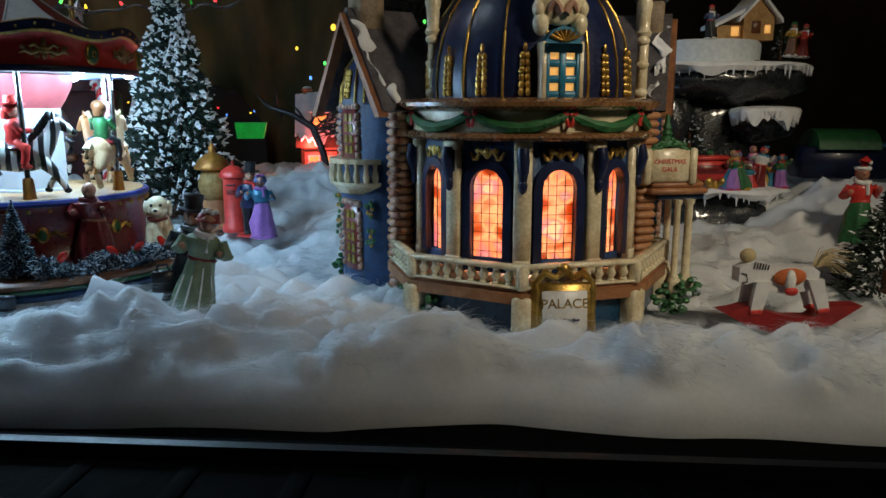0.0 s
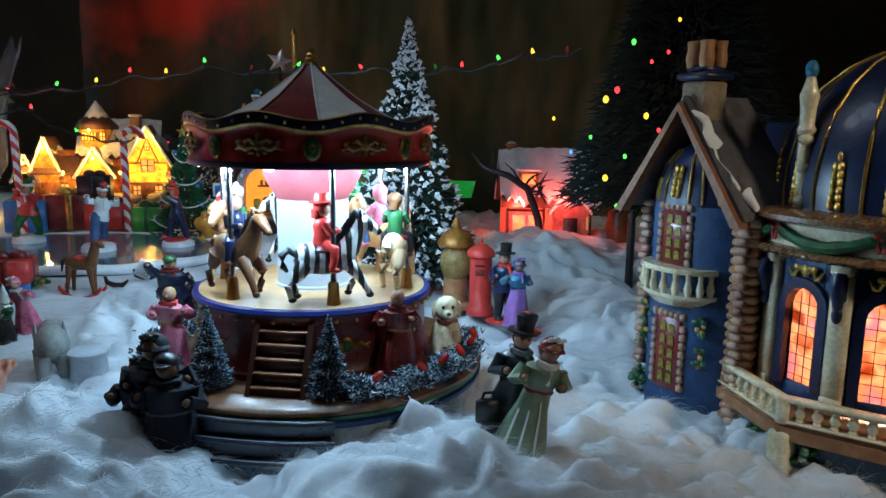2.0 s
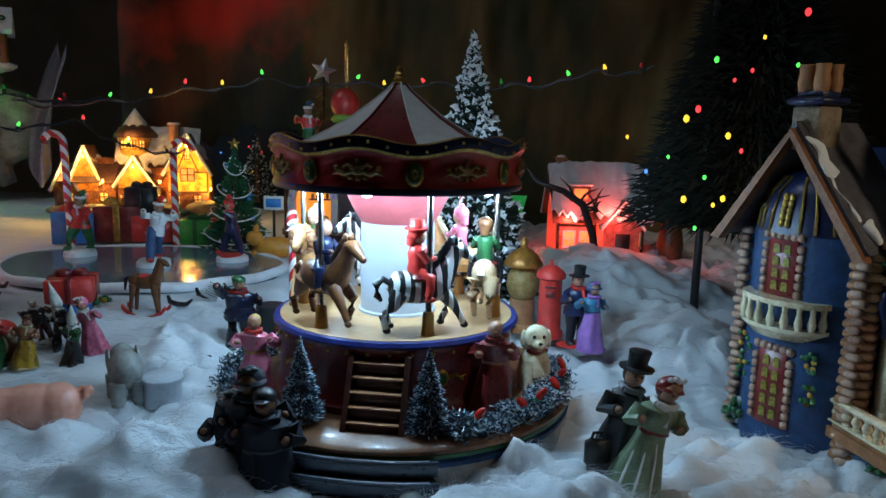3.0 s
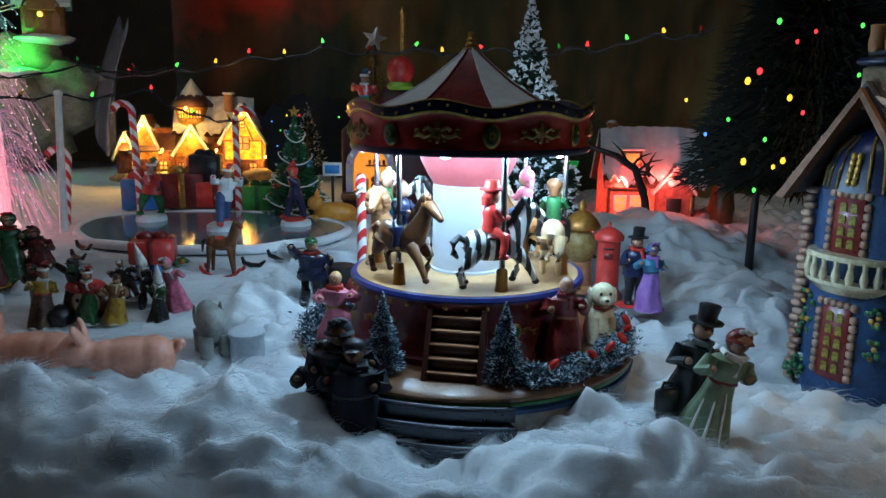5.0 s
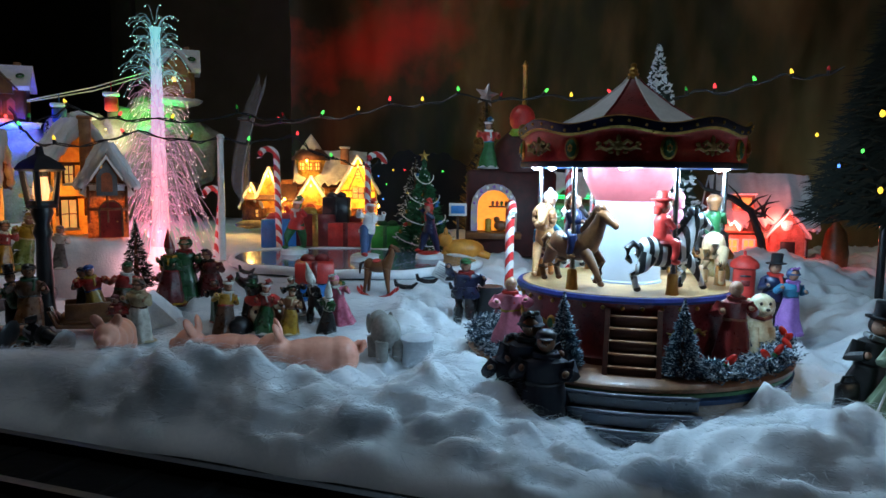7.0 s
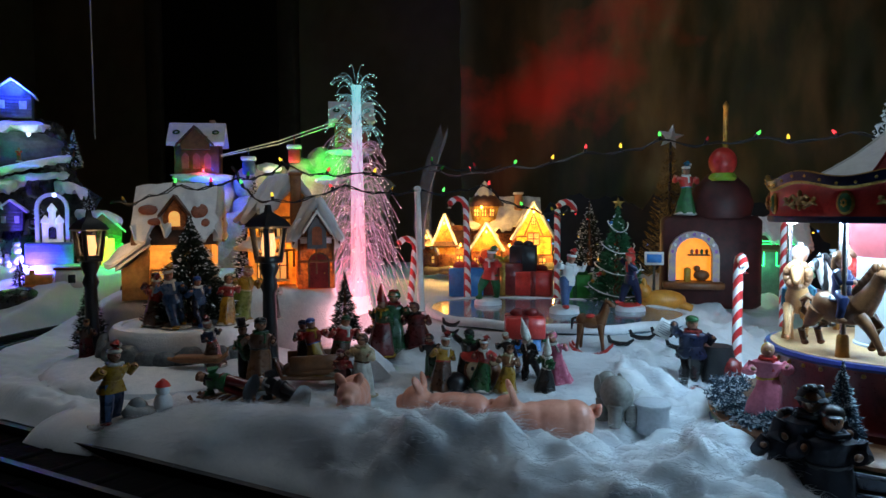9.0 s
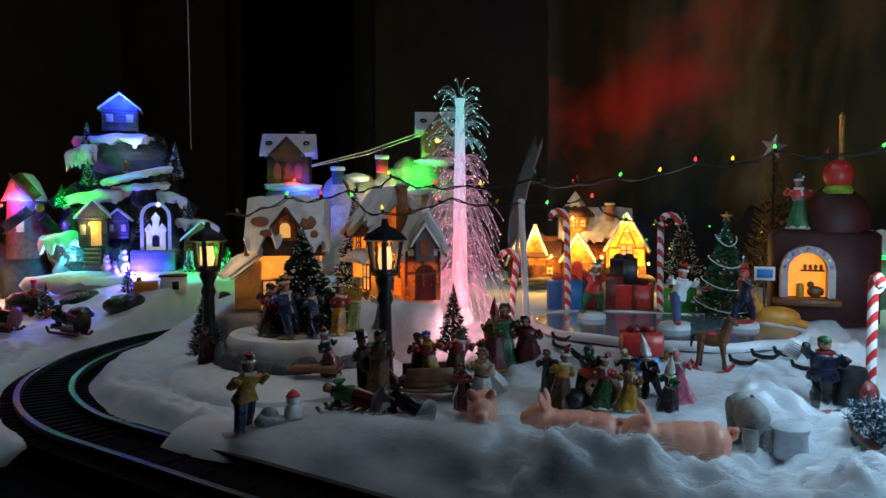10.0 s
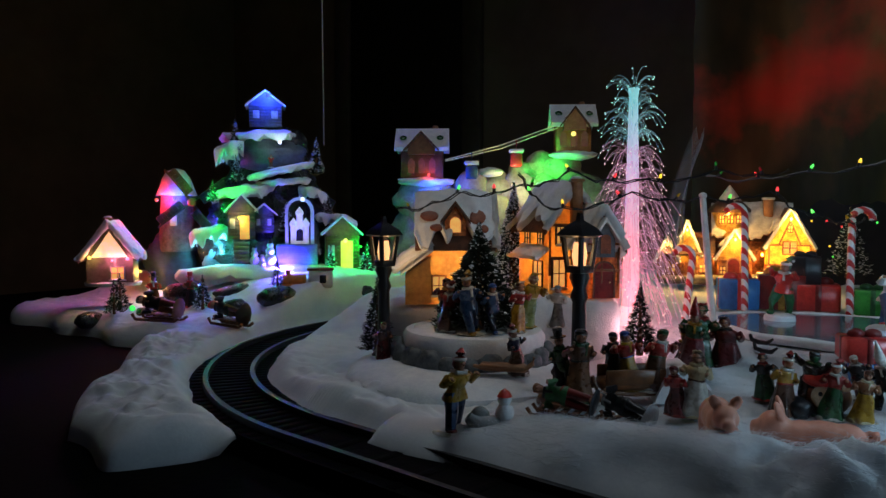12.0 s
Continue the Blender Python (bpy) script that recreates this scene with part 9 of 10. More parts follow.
for i, (x, y, z, rx, ry, th, dr, tilt) in enumerate(((-1.2, 1.2, 20.2, 5.2, 3.8, 0.42, 1.6, 0.05), (-5.4, -0.4, 18.4, 1.9, 2.4, 0.4, 3.0, 0.3), (-3.6, -0.6, 12.4, 4.4, 3.2, 0.45, 1.8, 0.14), (1.8, -0.6, 13.6, 3.6, 2.6, 0.4, 1.2, 0.12), (6.0, -0.2, 12.2, 2.0, 2.4, 0.45, 2.0, -0.3), (0.5, -4.6, 1.0, 11.5, 4.6, 1.2, 0.6, 0.0), (-8.4, -1.6, 6.6, 2.6, 2.2, 0.6, 1.8, 0.2), (9.2, -1.0, 8.6, 2.8, 2.4, 0.5, 1.6, -0.2))):
    sn = drift("snow_cap", x, y, z, rx, ry, th, i * 1.7, 60, droop=dr)
    for v in sn.data.vertices:
        v.co.z += tilt * (v.co.x - x * K) + 0.003 * noise.noise(v.co * 90) + 0.004 * noise.noise(v.co * 40)
# dark cave with a painted blue-grey inside
g = Geo()
rock(g, (-0.5, 0.2, 17.4), (4.6, 2.2, 2.3), 3.0)
part("cave", g, surf("cave_paint", (0.10, 0.13, 0.17), (0.04, 0.05, 0.08), rough=0.5, scale=60, bump=0.5), mtn, "blue-grey cave")
# ski slope
g = Geo()
sk = drift("ski_slope", 1.6, -2.4, 15.2, 4.4, 2.0, 0.35, 8.3, 60, droop=1.2)
for v in sk.data.vertices:
    v.co.z += 0.24 * (v.co.x - 0.016)
tagged(sk, "sloping white ski run")
part("figurine", figure(1.8, False, "cap", (1, 1)), [RED, BROWN, SKIN, BROWN, WHITE], mtn, "tiny skier figurine", (0.2, -3.2, 15.4))


def mcottage(nm, x, y, z, w, h, rh, wall, label, door=None):
    g = Geo()
    g.prism([(x - w / 2, z), (x + w / 2, z), (x + w / 2, z + h), (x, z + h + rh), (x - w / 2, z + h)], y - 1.2, y + 2.4, 0, "y")
    o = part(nm, g, wall, mtn, label)
    g = Geo()
    for s_ in (-1, 1):
        slab(g, (x + s_ * (w / 2 + 0.5), z + h - 0.35), (x, z + h + rh + 0.05), 0.26, y - 1.7, y + 2.8, 0)
    part("snow_roof", g, SNOW, o)
    for i in range(int(h / 0.42)):
        g = Geo()
        g.box((x, y - 1.22, z + 0.3 + 0.42 * i), (w, 0.1, 0.30), 0, 0.05)
        part("board", g, wall, o)
    g = Geo()
    for xx in ((-0.28, 0.28) if not door else (-0.34,)):
        g.box((x + xx * w, y - 1.24, z + h * 0.55), (w * 0.2, 0.1, h * 0.34), 0, 0.02)
    part("window", g, surf("pale_frame_paint", (0.55, 0.6, 0.7), rough=0.4) if "pale_frame_paint" not in bpy.data.materials else bpy.data.materials["pale_frame_paint"], o)
    if door:
        g = Geo()
        g.box((x + 0.12 * w, y - 1.26, z + h * 0.42), (w * 0.36, 0.1, h * 0.8), 0, 0.02)
        part("lit_door", g, PANE, o, "glowing yellow doorway")
    return o


mcottage("top_house", -0.5, -1.0, 21.0, 4.4, 3.1, 1.7, WALLD, "dark blue clapboard house on the summit")
mcottage("green_cottage", -3.7, -4.6, 5.6, 3.4, 3.9, 2.0, WALLD, "cottage with glowing doorway", True)
mcottage("side_cottage", -0.8, -4.0, 6.5, 2.6, 2.6, 1.1, WALLD, "small dark clapboard cottage")
mcottage("lodge", 9.7, -4.4, 0.6, 4.6, 5.8, 2.2, BROWN, "timber lodge with small porch", True)
# white arch with the ice castle
g = Geo()
g.M = Matrix.Translation((3.9, 0, 0))
arch_ring(g, 3.0, 4.9, 10.9, 0.42, -6.2, -4.6, 0)
part("ice_arch", g, WALLW, mtn, "white snow arch")
g = Geo()
for x, hh in ((3.1, 2.4), (3.9, 3.9), (4.7, 2.4)):
    g.lathe([(0.42, 4.6), (0.42, 4.6 + hh), (0.55, 4.7 + hh), (0.55, 5.0 + hh), (0.05, 5.7 + hh)], 10, 0, (x, -5.6))
g.box((3.9, -5.4, 5.8), (2.0, 0.8, 2.2), 0, 0.1)
cas = part("ice_castle", g, surf("white_lit_resin", (0.86, 0.90, 0.95), rough=0.4, emit=0.3), mtn, "white glowing ice castle")
cas.matrix_basis = pose(0, 0, 0.4 * K)
g2 = Geo()
g2.M = Matrix.Translation((3.9, 0, 0))
g2.prism(arch(0.9, 5.0, 6.6), -6.1, -5.92, 0, "y")
part("gate", g2, STONE, cas)
g = Geo()
g.box((3.5, -6.2, 3.0), (5.5, 1.0, 4.0), 0, 0.2)
for i in range(5):
    g.box((3.5, -6.74, 1.4 + 0.8 * i), (5.4, 0.08, 0.1), 0, 0.02)
part("plank_fence", g, surf("pale_blue_planks", (0.16, 0.16, 0.52), (0.10, 0.10, 0.36), rough=0.5, scale=100, bump=0.4), mtn, "pale plank fence below the arch")
for x, y, z, s_ in ((0.0, -7.4, 2.4, 0.95), (-2.0, -7.4, 2.4, 0.75), (-1.0, -7.6, 2.0, 0.6)):
    g = Geo()
    for k, (r, zz) in enumerate(((0.85, 0.7), (0.62, 1.8), (0.45, 2.6))):
        g.ell((x, y, z + zz * s_), (r * s_, r * s_, r * s_), 0, 10, 8)
    g.lathe([(0.5 * s_, z + 2.9 * s_), (0.3 * s_, z + 3.0 * s_), (0.28 * s_, z + 3.4 * s_)], 8, 1, (x, y))
    part("snowman", g, [SNOW, BLACK], mtn, "small snowman in a hat")
g = Geo()
for i in range(5):
    g.box((-3.7, -7.2 + 0.25 * i, 2.9 + 0.55 * i), (2.0, 0.7, 0.5), 0, 0.05)
part("staircase", g, GREY, mtn, "small grey staircase")
for x, y, z, h, r in ((-4.6, -1.8, 17.6, 4.4, 0.9), (6.4, -1.5, 14.5, 5.2, 1.1), (2.2, -3.6, 6.0, 5.0, 1.1), (-4.4, -3.4, 13.4, 3.6, 1.0), (8.0, -1, 8.6, 3.4, 0.8), (13.0, -6.0, 0.6, 4.6, 1.4), (8.0, -6.4, 1.0, 4.0, 1.0), (-7.4, -4.6, 10.6, 3.0, 0.8)):
    bristle_tree("fir", x, y, z, h, r, 260, 0.35, "", parent=mtn, seed=int(x * 7 + 60), ln=0.2, fat=0.06, tip=FROST)
led(mtn, "blue_led", (0.02, 0.05, 1.0), (-0.1, -3.4, 25.2), 1.3, MM, 0.35)
led(mtn, "white_spot", (0.8, 0.92, 1.0), (1.4, -3.8, 18.8), 0.05, MM, 0.35)
led(mtn, "white_spot", (0.8, 0.95, 1.0), (4.3, -7.0, 11.0), 0.11, MM, 0.4)
led(mtn, "green_led", (0.0, 1.0, 0.05), (-6.6, -6.8, 11.6), 0.22, MM, 0.15)
led(mtn, "blue_led", (0.10, 0.05, 1.0), (1.4, -8.6, 2.0), 2.2, MM, 0.22)
led(mtn, "green_led", (0.0, 1.0, 0.05), (11.5, -7.6, 1.0), 0.22, MM, 0.3)
led(mtn, "green_led", (0.0, 1.0, 0.05), (7.8, -7.6, 1.8), 0.2, MM, 0.25)
led(mtn, "amber_led", (1.0, 0.6, 0.12), (-3.9, -6.7, 8.5), 0.06, MM, 0.3)
led(mtn, "amber_led", (1.0, 0.6, 0.12), (10.0, -6.6, 5.4), 0.06, MM, 0.4)
led(mtn, "green_led", (0.0, 1.0, 0.05), (12.0, -7.2, 4.6), 0.22, MM, 0.2)
g = Geo()
g.tube([(-128, 78, 26), (-128.3, 78, 60), (-128.0, 78, 120), (-128.1, 78, 173.5)], 0.12, 6)
single("thread", g, surf("pale_thread", (0.5, 0.5, 0.46), rough=0.6, scale=200), (0, 0, 0), 0, "thin pale thread hanging down behind the mountain", "thread")
# windmill
wm = thing("windmill", (-130.6, 51.2, 4.6), 50, "toy windmill with snowy cap, dark sails and coloured lights", "windmill")
WM = pose(-130.6, 51.2, 4.6, 0, 0, 50)
g = Geo()
rock(g, (0, 0.5, 2.8), (3.6, 2.8, 3.9), 9.0)
part("base", g, surf("dull_teal_paint", (0.03, 0.05, 0.055), (0.012, 0.02, 0.024), rough=0.5), wm)
g = Geo()
g.lathe([(2.5, 4.8), (2.1, 12.6), (2.2, 12.8)], 20, 0, (0.8, 0))
part("tower", g, surf("worn_brick_paint", (0.17, 0.13, 0.13), (0.07, 0.05, 0.05), rough=0.5, scale=160, bump=0.5), wm)
g = Geo()
g.lathe([(2.7, 12.6), (2.5, 13.2), (1.9, 15.0), (1.2, 16.0), (0.3, 16.5)], 20, 0, (0.8, 0))
for i, p in enumerate(g.v):
    g.v[i] = (p[0] + 0.25 * noise.noise(Vector(p) * 0.8), p[1], p[2] + 0.3 * noise.noise(Vector(p) * 0.7))
part("cap", g, SNOW, wm, "snow-covered cap")
for k in range(4):
    g = Geo()
    g.M = Matrix.Translation((3.2, -3.4, 11.6)) @ Matrix.Rotation(radians(52 + 90 * k), 4, "Y")
    g.box((0, 0, 2.8), (0.26, 0.26, 5.6), 0, 0.05)
    g.box((0.55, 0.05, 3.1), (1.3, 0.12, 3.9), 0, 0.04)
    for i in range(7):
        g.box((0.55, -0.04, 1.3 + 0.6 * i), (1.34, 0.1, 0.1), 0, 0.03)
    part("sail", g, BROWN if k == 3 else BLACK, wm, "dark wooden sail")
g = Geo()
g.ell((3.2, -3.6, 11.6), (0.6, 0.5, 0.6), 0, 10, 8)
part("hub", g, TAN, wm)
g = Geo()
g.box((0.6, -2.3, 9.2), (0.9, 0.2, 1.6), 0, 0.05)
part("window", g, WHITE, wm)
led(wm, "red_led", (1.0, 0.03, 0.05), (-1.4, -3.0, 11.9), 0.7, WM, 0.3)
led(wm, "blue_led", (0.02, 0.06, 1.0), (0.9, -3.2, 12.0), 1.2, WM, 0.35)
led(wm, "amber_led", (1.0, 0.5, 0.1), (-3.2, -5.4, 2.4), 0.16, WM, 0.25)
led(wm, "blue_led", (0.02, 0.06, 1.0), (2.9, -6.0, 1.2), 1.2, WM, 0.35)
led(wm, "green_led", (0.0, 1.0, 0.05), (5.3, -5.6, 1.4), 0.15, WM, 0.4)
led(wm, "cyan_led", (0.1, 0.75, 1.0), (6.4, -4.6, 6.0), 0.2, WM, 0.25)
g = Geo()
rock(g, (6.6, -2.4, 3.2), (2.0, 1.6, 2.6), 5)
part("ice_fall", g, surf("icy_blue_resin", (0.25, 0.40, 0.48), rough=0.3), wm, "pale icy mound")
# small lit cabin
cb = cottage("lit_cabin", (-128.6, 41.6, 6.0), 52, 5.4, 4.5, 3.6, 3.6, surf("cabin_wall", (0.14, 0.12, 0.10), (0.08, 0.07, 0.05), rough=0.5), "little cabin with multicoloured glowing gable", [(0.9, 1.2, 1.6, 1.6)], None, 0.0, chim=(-0.6, 0.5, 5, 8), trim=GREY)
BM = pose(-128.6, 41.6, 6.0, 0, 0, 52)
g = Geo()
g.prism([(-2.1, 3.2), (2.1, 3.2), (0, 6.4)], -2.5, -2.3, 0, "y")
part("lit_gable", g, surf("lit_gable_panel", (1.0, 0.62, 0.3), (0.3, 0.9, 0.9), rough=0.4, scale=60, emit=0.8), cb, "glowing gable panel")
led(cb, "amber_led", (1.0, 0.6, 0.12), (-2.2, -3.0, 3.2), 0.03, BM, 0.3)
led(cb, "pink_led", (1.0, 0.2, 0.35), (2.2, -3.0, 3.0), 0.05, BM, 0.3)
led(cb, "pink_led", (1.0, 0.2, 0.35), (0.4, -3.0, 2.8), 0.04, BM, 0.2)
led(cb, "green_led", (0.0, 1.0, 0.05), (3.4, -8.0, -2.6), 0.05, BM, 0.45)
bristle_tree("small_fir", -122.6, 38.4, 2.6, 4.2, 1.3, 400, 0.1, "small green fir lit from below", ln=0.14, fat=0.04, seed=41, group="bottle-brush firs")
for x, y, rz, m_ in ((-121.6, 43.0, 30, [RED, BROWN, SKIN, BLACK, WHITE]), (-118.8, 46.4, 40, [BROWN, BLACK, SKIN, RED, RED])):
    single("figurine", figure(4.2, True, "top", (0.5, 0.6)), m_, (x, y, 3.0), rz, "small dark figurine by the windmill", "figurine", "village figurines")
# toy locomotive and carriage, dark rocks
lo = thing("toy_locomotive", (-107.0, 54.4, 5.2), 45, "orange toy locomotive with a white cab", "toy train")
g = Geo()
g.tube([(-2.4, 0, 1.2), (0.4, 0, 1.2)], 0.8, 12)
g.box((-1.0, 0, 0.5), (3.2, 1.6, 0.6), 0, 0.1)
g.lathe([(0.3, 1.8), (0.28, 2.4), (0.45, 2.5)], 8, 0, (-1.8, 0))
part("boiler", g, surf("orange_plastic", (0.80, 0.28, 0.05), rough=0.35), lo)
g = Geo()
g.box((2.2, 0, 1.4), (3.0, 1.9, 2.2), 0, 0.15)
g.box((2.2, 0, 2.6), (3.3, 2.1, 0.3), 1, 0.1)
g.box((2.5, -0.97, 1.4), (0.8, 0.06, 1.0), 2, 0.02)
part("cab", g, [WHITE, MAROON, BLACK], lo, "white cab with dark window")
for i, (x, y, rx) in enumerate(((-112, 53.5, 3.4), (-115.5, 50.5, 2.4), (-121, 47, 2.6), (-104, 62, 1.8))):
    g = Geo()
    rock(g, (0, 0, 0.4), (rx, rx * 0.6, 1.2), i + 80)
    single("rock", g, STONE, (x, y, 4.0), 40, "dark painted rock in the snow", "rock", "dark rocks")

# ---- right side: tiered display, rocking horse ----
td = thing("tiered_display", (21.4, 55.5, 2.4), 4, "tiered snowy rock display with train, figures and cottage", "model mountain")
def crag(nm, x, y, z, rx, ry, rz_, seed, label):
    """A glossy craggy boulder with folded sides."""
    g = Geo()
    g.ell((x, y, z), (rx, ry, rz_), 0, 56, 32)
    c = Vector((x, y, z))
    for i, p in enumerate(g.v):
        v = Vector(p)
        d_ = v - c
        k = 1 + 0.16 * noise.noise(v * 0.5 + Vector((seed, 0, 0))) + 0.16 * abs(noise.noise(Vector((v.x * 0.9, v.y * 0.9, v.z * 0.5 + seed)))) + 0.06 * noise.noise(v * 2.2)
        g.v[i] = tuple(c + d_ * k)
    return part(nm, g, STONE, td, label)


crag("rock", -0.8, 0.2, 1.6, 5.4, 3.8, 2.0, 0.0, "glossy dark foot rock")
crag("rock", -1.6, 2.4, 6.6, 4.4, 2.6, 5.4, 3.1, "glossy dark rock core")
crag("rock", 0.2, 0.2, 11.6, 5.4, 2.9, 1.6, 6.2, "glossy dark overhanging rock")
crag("rock", 3.0, 0.6, 8.6, 2.6, 1.8, 1.5, 9.3, "glossy dark side rock")
crag("rock", -4.4, 0.4, 8.4, 1.8, 1.8, 2.6, 12.4, "glossy dark side rock")
for x, y, z, rx, ry, sd, dp in ((0.1, -0.6, 3.7, 4.2, 3.7, 2.1, 1.5), (0.3, -0.2, 12.7, 5.9, 3.0, 5.6, 1.4), (2.4, -1.2, 9.5, 2.5, 1.6, 7.7, 2.4)):
    sh_ = tagged(drift("snow_shelf", x, y, z, rx, ry, 0.28, sd, 90, dp, td), "thin snow shelf with hanging lobes")
    for k in range(22):
        t = math.pi * (1.05 + 0.9 * (k + 0.5 * rng.random()) / 22)
        L_ = rng.uniform(0.3, 1.0)
        ic = Geo()
        ic.lathe([(0.14, 0), (0.11, -0.3 * L_), (0.02, -L_)], 6, 0, (x + rx * 0.97 * math.cos(t), y + ry * 0.97 * math.sin(t)))
        for i, p in enumerate(ic.v):
            ic.v[i] = (p[0], p[1], p[2] + z - 0.1)
        part("icicle", ic, SNOW, sh_)
g = Geo()
g.lathe([(3.7, 12.9), (3.75, 14.2), (3.5, 14.5)], 32, 0, (-1.4, 0.6), sy=0.75)
part("snow_drum", g, surf("glitter_snow", (0.72, 0.78, 0.82), (0.55, 0.62, 0.68), rough=0.3, scale=300, bump=0.6), td, "glittery snow drum")
g = Geo()
g.M = Matrix.Translation((0.6, 0, 14.5)) @ Matrix.Scale(0.72, 4) @ Matrix.Translation((0, 0, -14.5))
g.prism([(-0.2, 14.5), (3.0, 14.5), (3.0, 16.8), (1.4, 18.6), (-0.2, 16.8)], -1.0, 2.4, 0, "y")
g.prism([(-2.8, 14.5), (-0.2, 14.5), (-0.2, 16.0), (-2.8, 16.0)], -0.6, 2.0, 0, "y")
ch = part("cottage", g, WALLC, td, "cream stone cottage")
g = Geo()
g.M = Matrix.Translation((0.6, 0, 14.5)) @ Matrix.Scale(0.72, 4) @ Matrix.Translation((0, 0, -14.5))
slab(g, (-0.9, 16.2), (1.4, 18.7), 0.4, -1.5, 2.8, 0)
slab(g, (3.7, 16.2), (1.4, 18.7), 0.4, -1.5, 2.8, 0)
slab(g, (-3.2, 15.7), (-0.2, 17.2), 0.4, -1.2, 2.4, 0)
part("snow_roof", g, SNOW, ch)
g = Geo()
g.M = Matrix.Translation((0.6, 0, 14.5)) @ Matrix.Scale(0.72, 4) @ Matrix.Translation((0, 0, -14.5))
g.box((-0.9, -0.64, 15.4), (0.8, 0.1, 0.9), 0, 0.02)
g.box((2.3, -1.04, 15.6), (0.6, 0.1, 0.8), 0, 0.02)
part("window", g, PANE, ch, "small lamplit window")
g = Geo()
g.M = Matrix.Translation((0.6, 0, 14.5)) @ Matrix.Scale(0.72, 4) @ Matrix.Translation((0, 0, -14.5))
g.box((1.1, -1.05, 15.8), (0.9, 0.1, 1.2), 0, 0.02)
part("dark_window", g, BROWN, ch)
for x, y, z, m_ in ((-2.4, -1.6, 14.5, [DENIM, BLACK, SKIN, RED, WHITE]), (4.9, -1.0, 13.3, [RED, MAROON, SKIN, RED, WHITE]), (3.4, -2.2, 13.3, [YELLOW, BROWN, SKIN, GREEN, WHITE])):
    part("figurine", figure(2.4, True, "cap", (0.6, 0.6)), m_, td, "tiny figurine", (x, y, z))
cols = [RED, YELLOW, GREEN, MAROON, TEAL, PINK, WHITE, LILAC]
for i in range(11):
    x = -1.6 + 0.5 * i
    part("figurine", figure(rng.uniform(1.7, 3.4), True, ("cap", "santa", "bonnet", None)[i % 4], (rng.uniform(0, 2), rng.uniform(0, 2)), rng.uniform(-0.3, 0.3), 1.2), [cols[i % 8], cols[(i * 3 + 1) % 8], SKIN, cols[(i * 5 + 2) % 8], cols[(i + 6) % 8]], td, "tiny colourful figurine", (x, -2.6 - 0.9 * math.sin(i * 0.6), 3.85))
g = Geo()
g.box((-2.4, -2.4, 5.2), (2.9, 1.6, 1.5), 0, 0.15)
g.box((-2.4, -2.4, 6.1), (3.1, 1.8, 0.3), 0, 0.1)
g.box((-2.4, -3.22, 5.3), (2.3, 0.08, 0.6), 1, 0.02)
for xx in (-3.4, -2.4, -1.4):
    g.ell((xx, -3.2, 4.35), (0.35, 0.15, 0.35), 2, 10, 6)
part("toy_train", g, [RED, MAROON, GOLD], td, "red and gold toy train")
bristle_tree("fir", -3.0, -0.6, 6.0, 3.4, 1.4, 260, 0.3, "", parent=td, seed=91, ln=0.2, fat=0.06, tip=FROST)
bristle_tree("fir", 4.0, 0.4, 13.2, 2.4, 0.9, 180, 0.3, "", parent=td, seed=92, ln=0.2, fat=0.06, tip=FROST)
# the flat white board horse on its red crescent
DEEPRED = surf("deep_red_paint", (0.30, 0.02, 0.018), rough=0.35)
BOARD = surf("white_board_paint", (0.66, 0.66, 0.66), (0.52, 0.52, 0.53), rough=0.5, scale=60)
bh = thing("rocking_horse", (16.3, 33.0, 1.6), 10, "flat white board rocking horse on a deep red crescent", "rocking horse")
g = Geo()
g.prism([(-3.6, 1.25), (-2.3, 0.5), (-0.9, 0.08), (0.4, 0.04), (2.0, 0.3), (3.65, 1.2), (2.0, 1.25), (1.1, 0.75), (0.0, 0.8), (-1.1, 1.1), (-2.1, 1.5), (-2.9, 1.3)], -0.45, 0.45, 0, "y")
part("rocker", g, DEEPRED, bh, "deep red crescent rocker")
g = Geo()
g.prism([(-2.85, 3.25), (-2.85, 2.6), (-2.45, 2.45), (-1.95, 2.6), (-1.5, 2.1), (-0.6, 1.95), (0.5, 2.0), (1.1, 2.1), (1.3, 2.9), (0.85, 3.2), (-1.2, 3.2), (-1.5, 3.45), (-2.1, 3.55)], -0.3, 0.3, 0, "y")
horse = part("horse", g, BOARD, bh, "white board body")
for yy in (-0.42, 0.42):
    for a, b, c in ((-1.75, -2.0, 1.2), (0.9, 1.5, 1.1)):
        g = Geo()
        g.prism([(a - 0.35, 2.6), (a + 0.45, 2.6), (b + 0.3, c), (b - 0.3, c)], yy - 0.12, yy + 0.12, 0, "y")
        leg = part("leg", g, BOARD, horse)
        g = Geo()
        g.box((b, yy, c - 0.02), (0.62, 0.3, 0.3), 0, 0.06)
        part("hoof", g, RED, leg, "red hoof")
g = Geo()
for i in range(6):
    g.tube([(-2.1 + 0.14 * i, -0.33, 3.5 - 0.03 * i), (-2.16 + 0.14 * i, -0.34, 3.2 - 0.02 * i)], 0.03, 5)
g.tube([(-2.75, -0.33, 3.0), (-2.5, -0.34, 2.95), (-2.45, -0.34, 2.6), (-2.7, -0.34, 2.55)], 0.03, 5)
part("mane_stroke", g, BLACK, horse, "black painted mane strokes and muzzle")
g = Geo()
g.ell((-0.35, -0.42, 2.75), (0.85, 0.22, 0.42), 0, 16, 10)
g.ell((-0.45, -0.62, 2.6), (0.26, 0.2, 0.55), 1, 12, 8)
g.ell((-0.45, -0.74, 2.15), (0.34, 0.2, 0.2), 2, 12, 8)
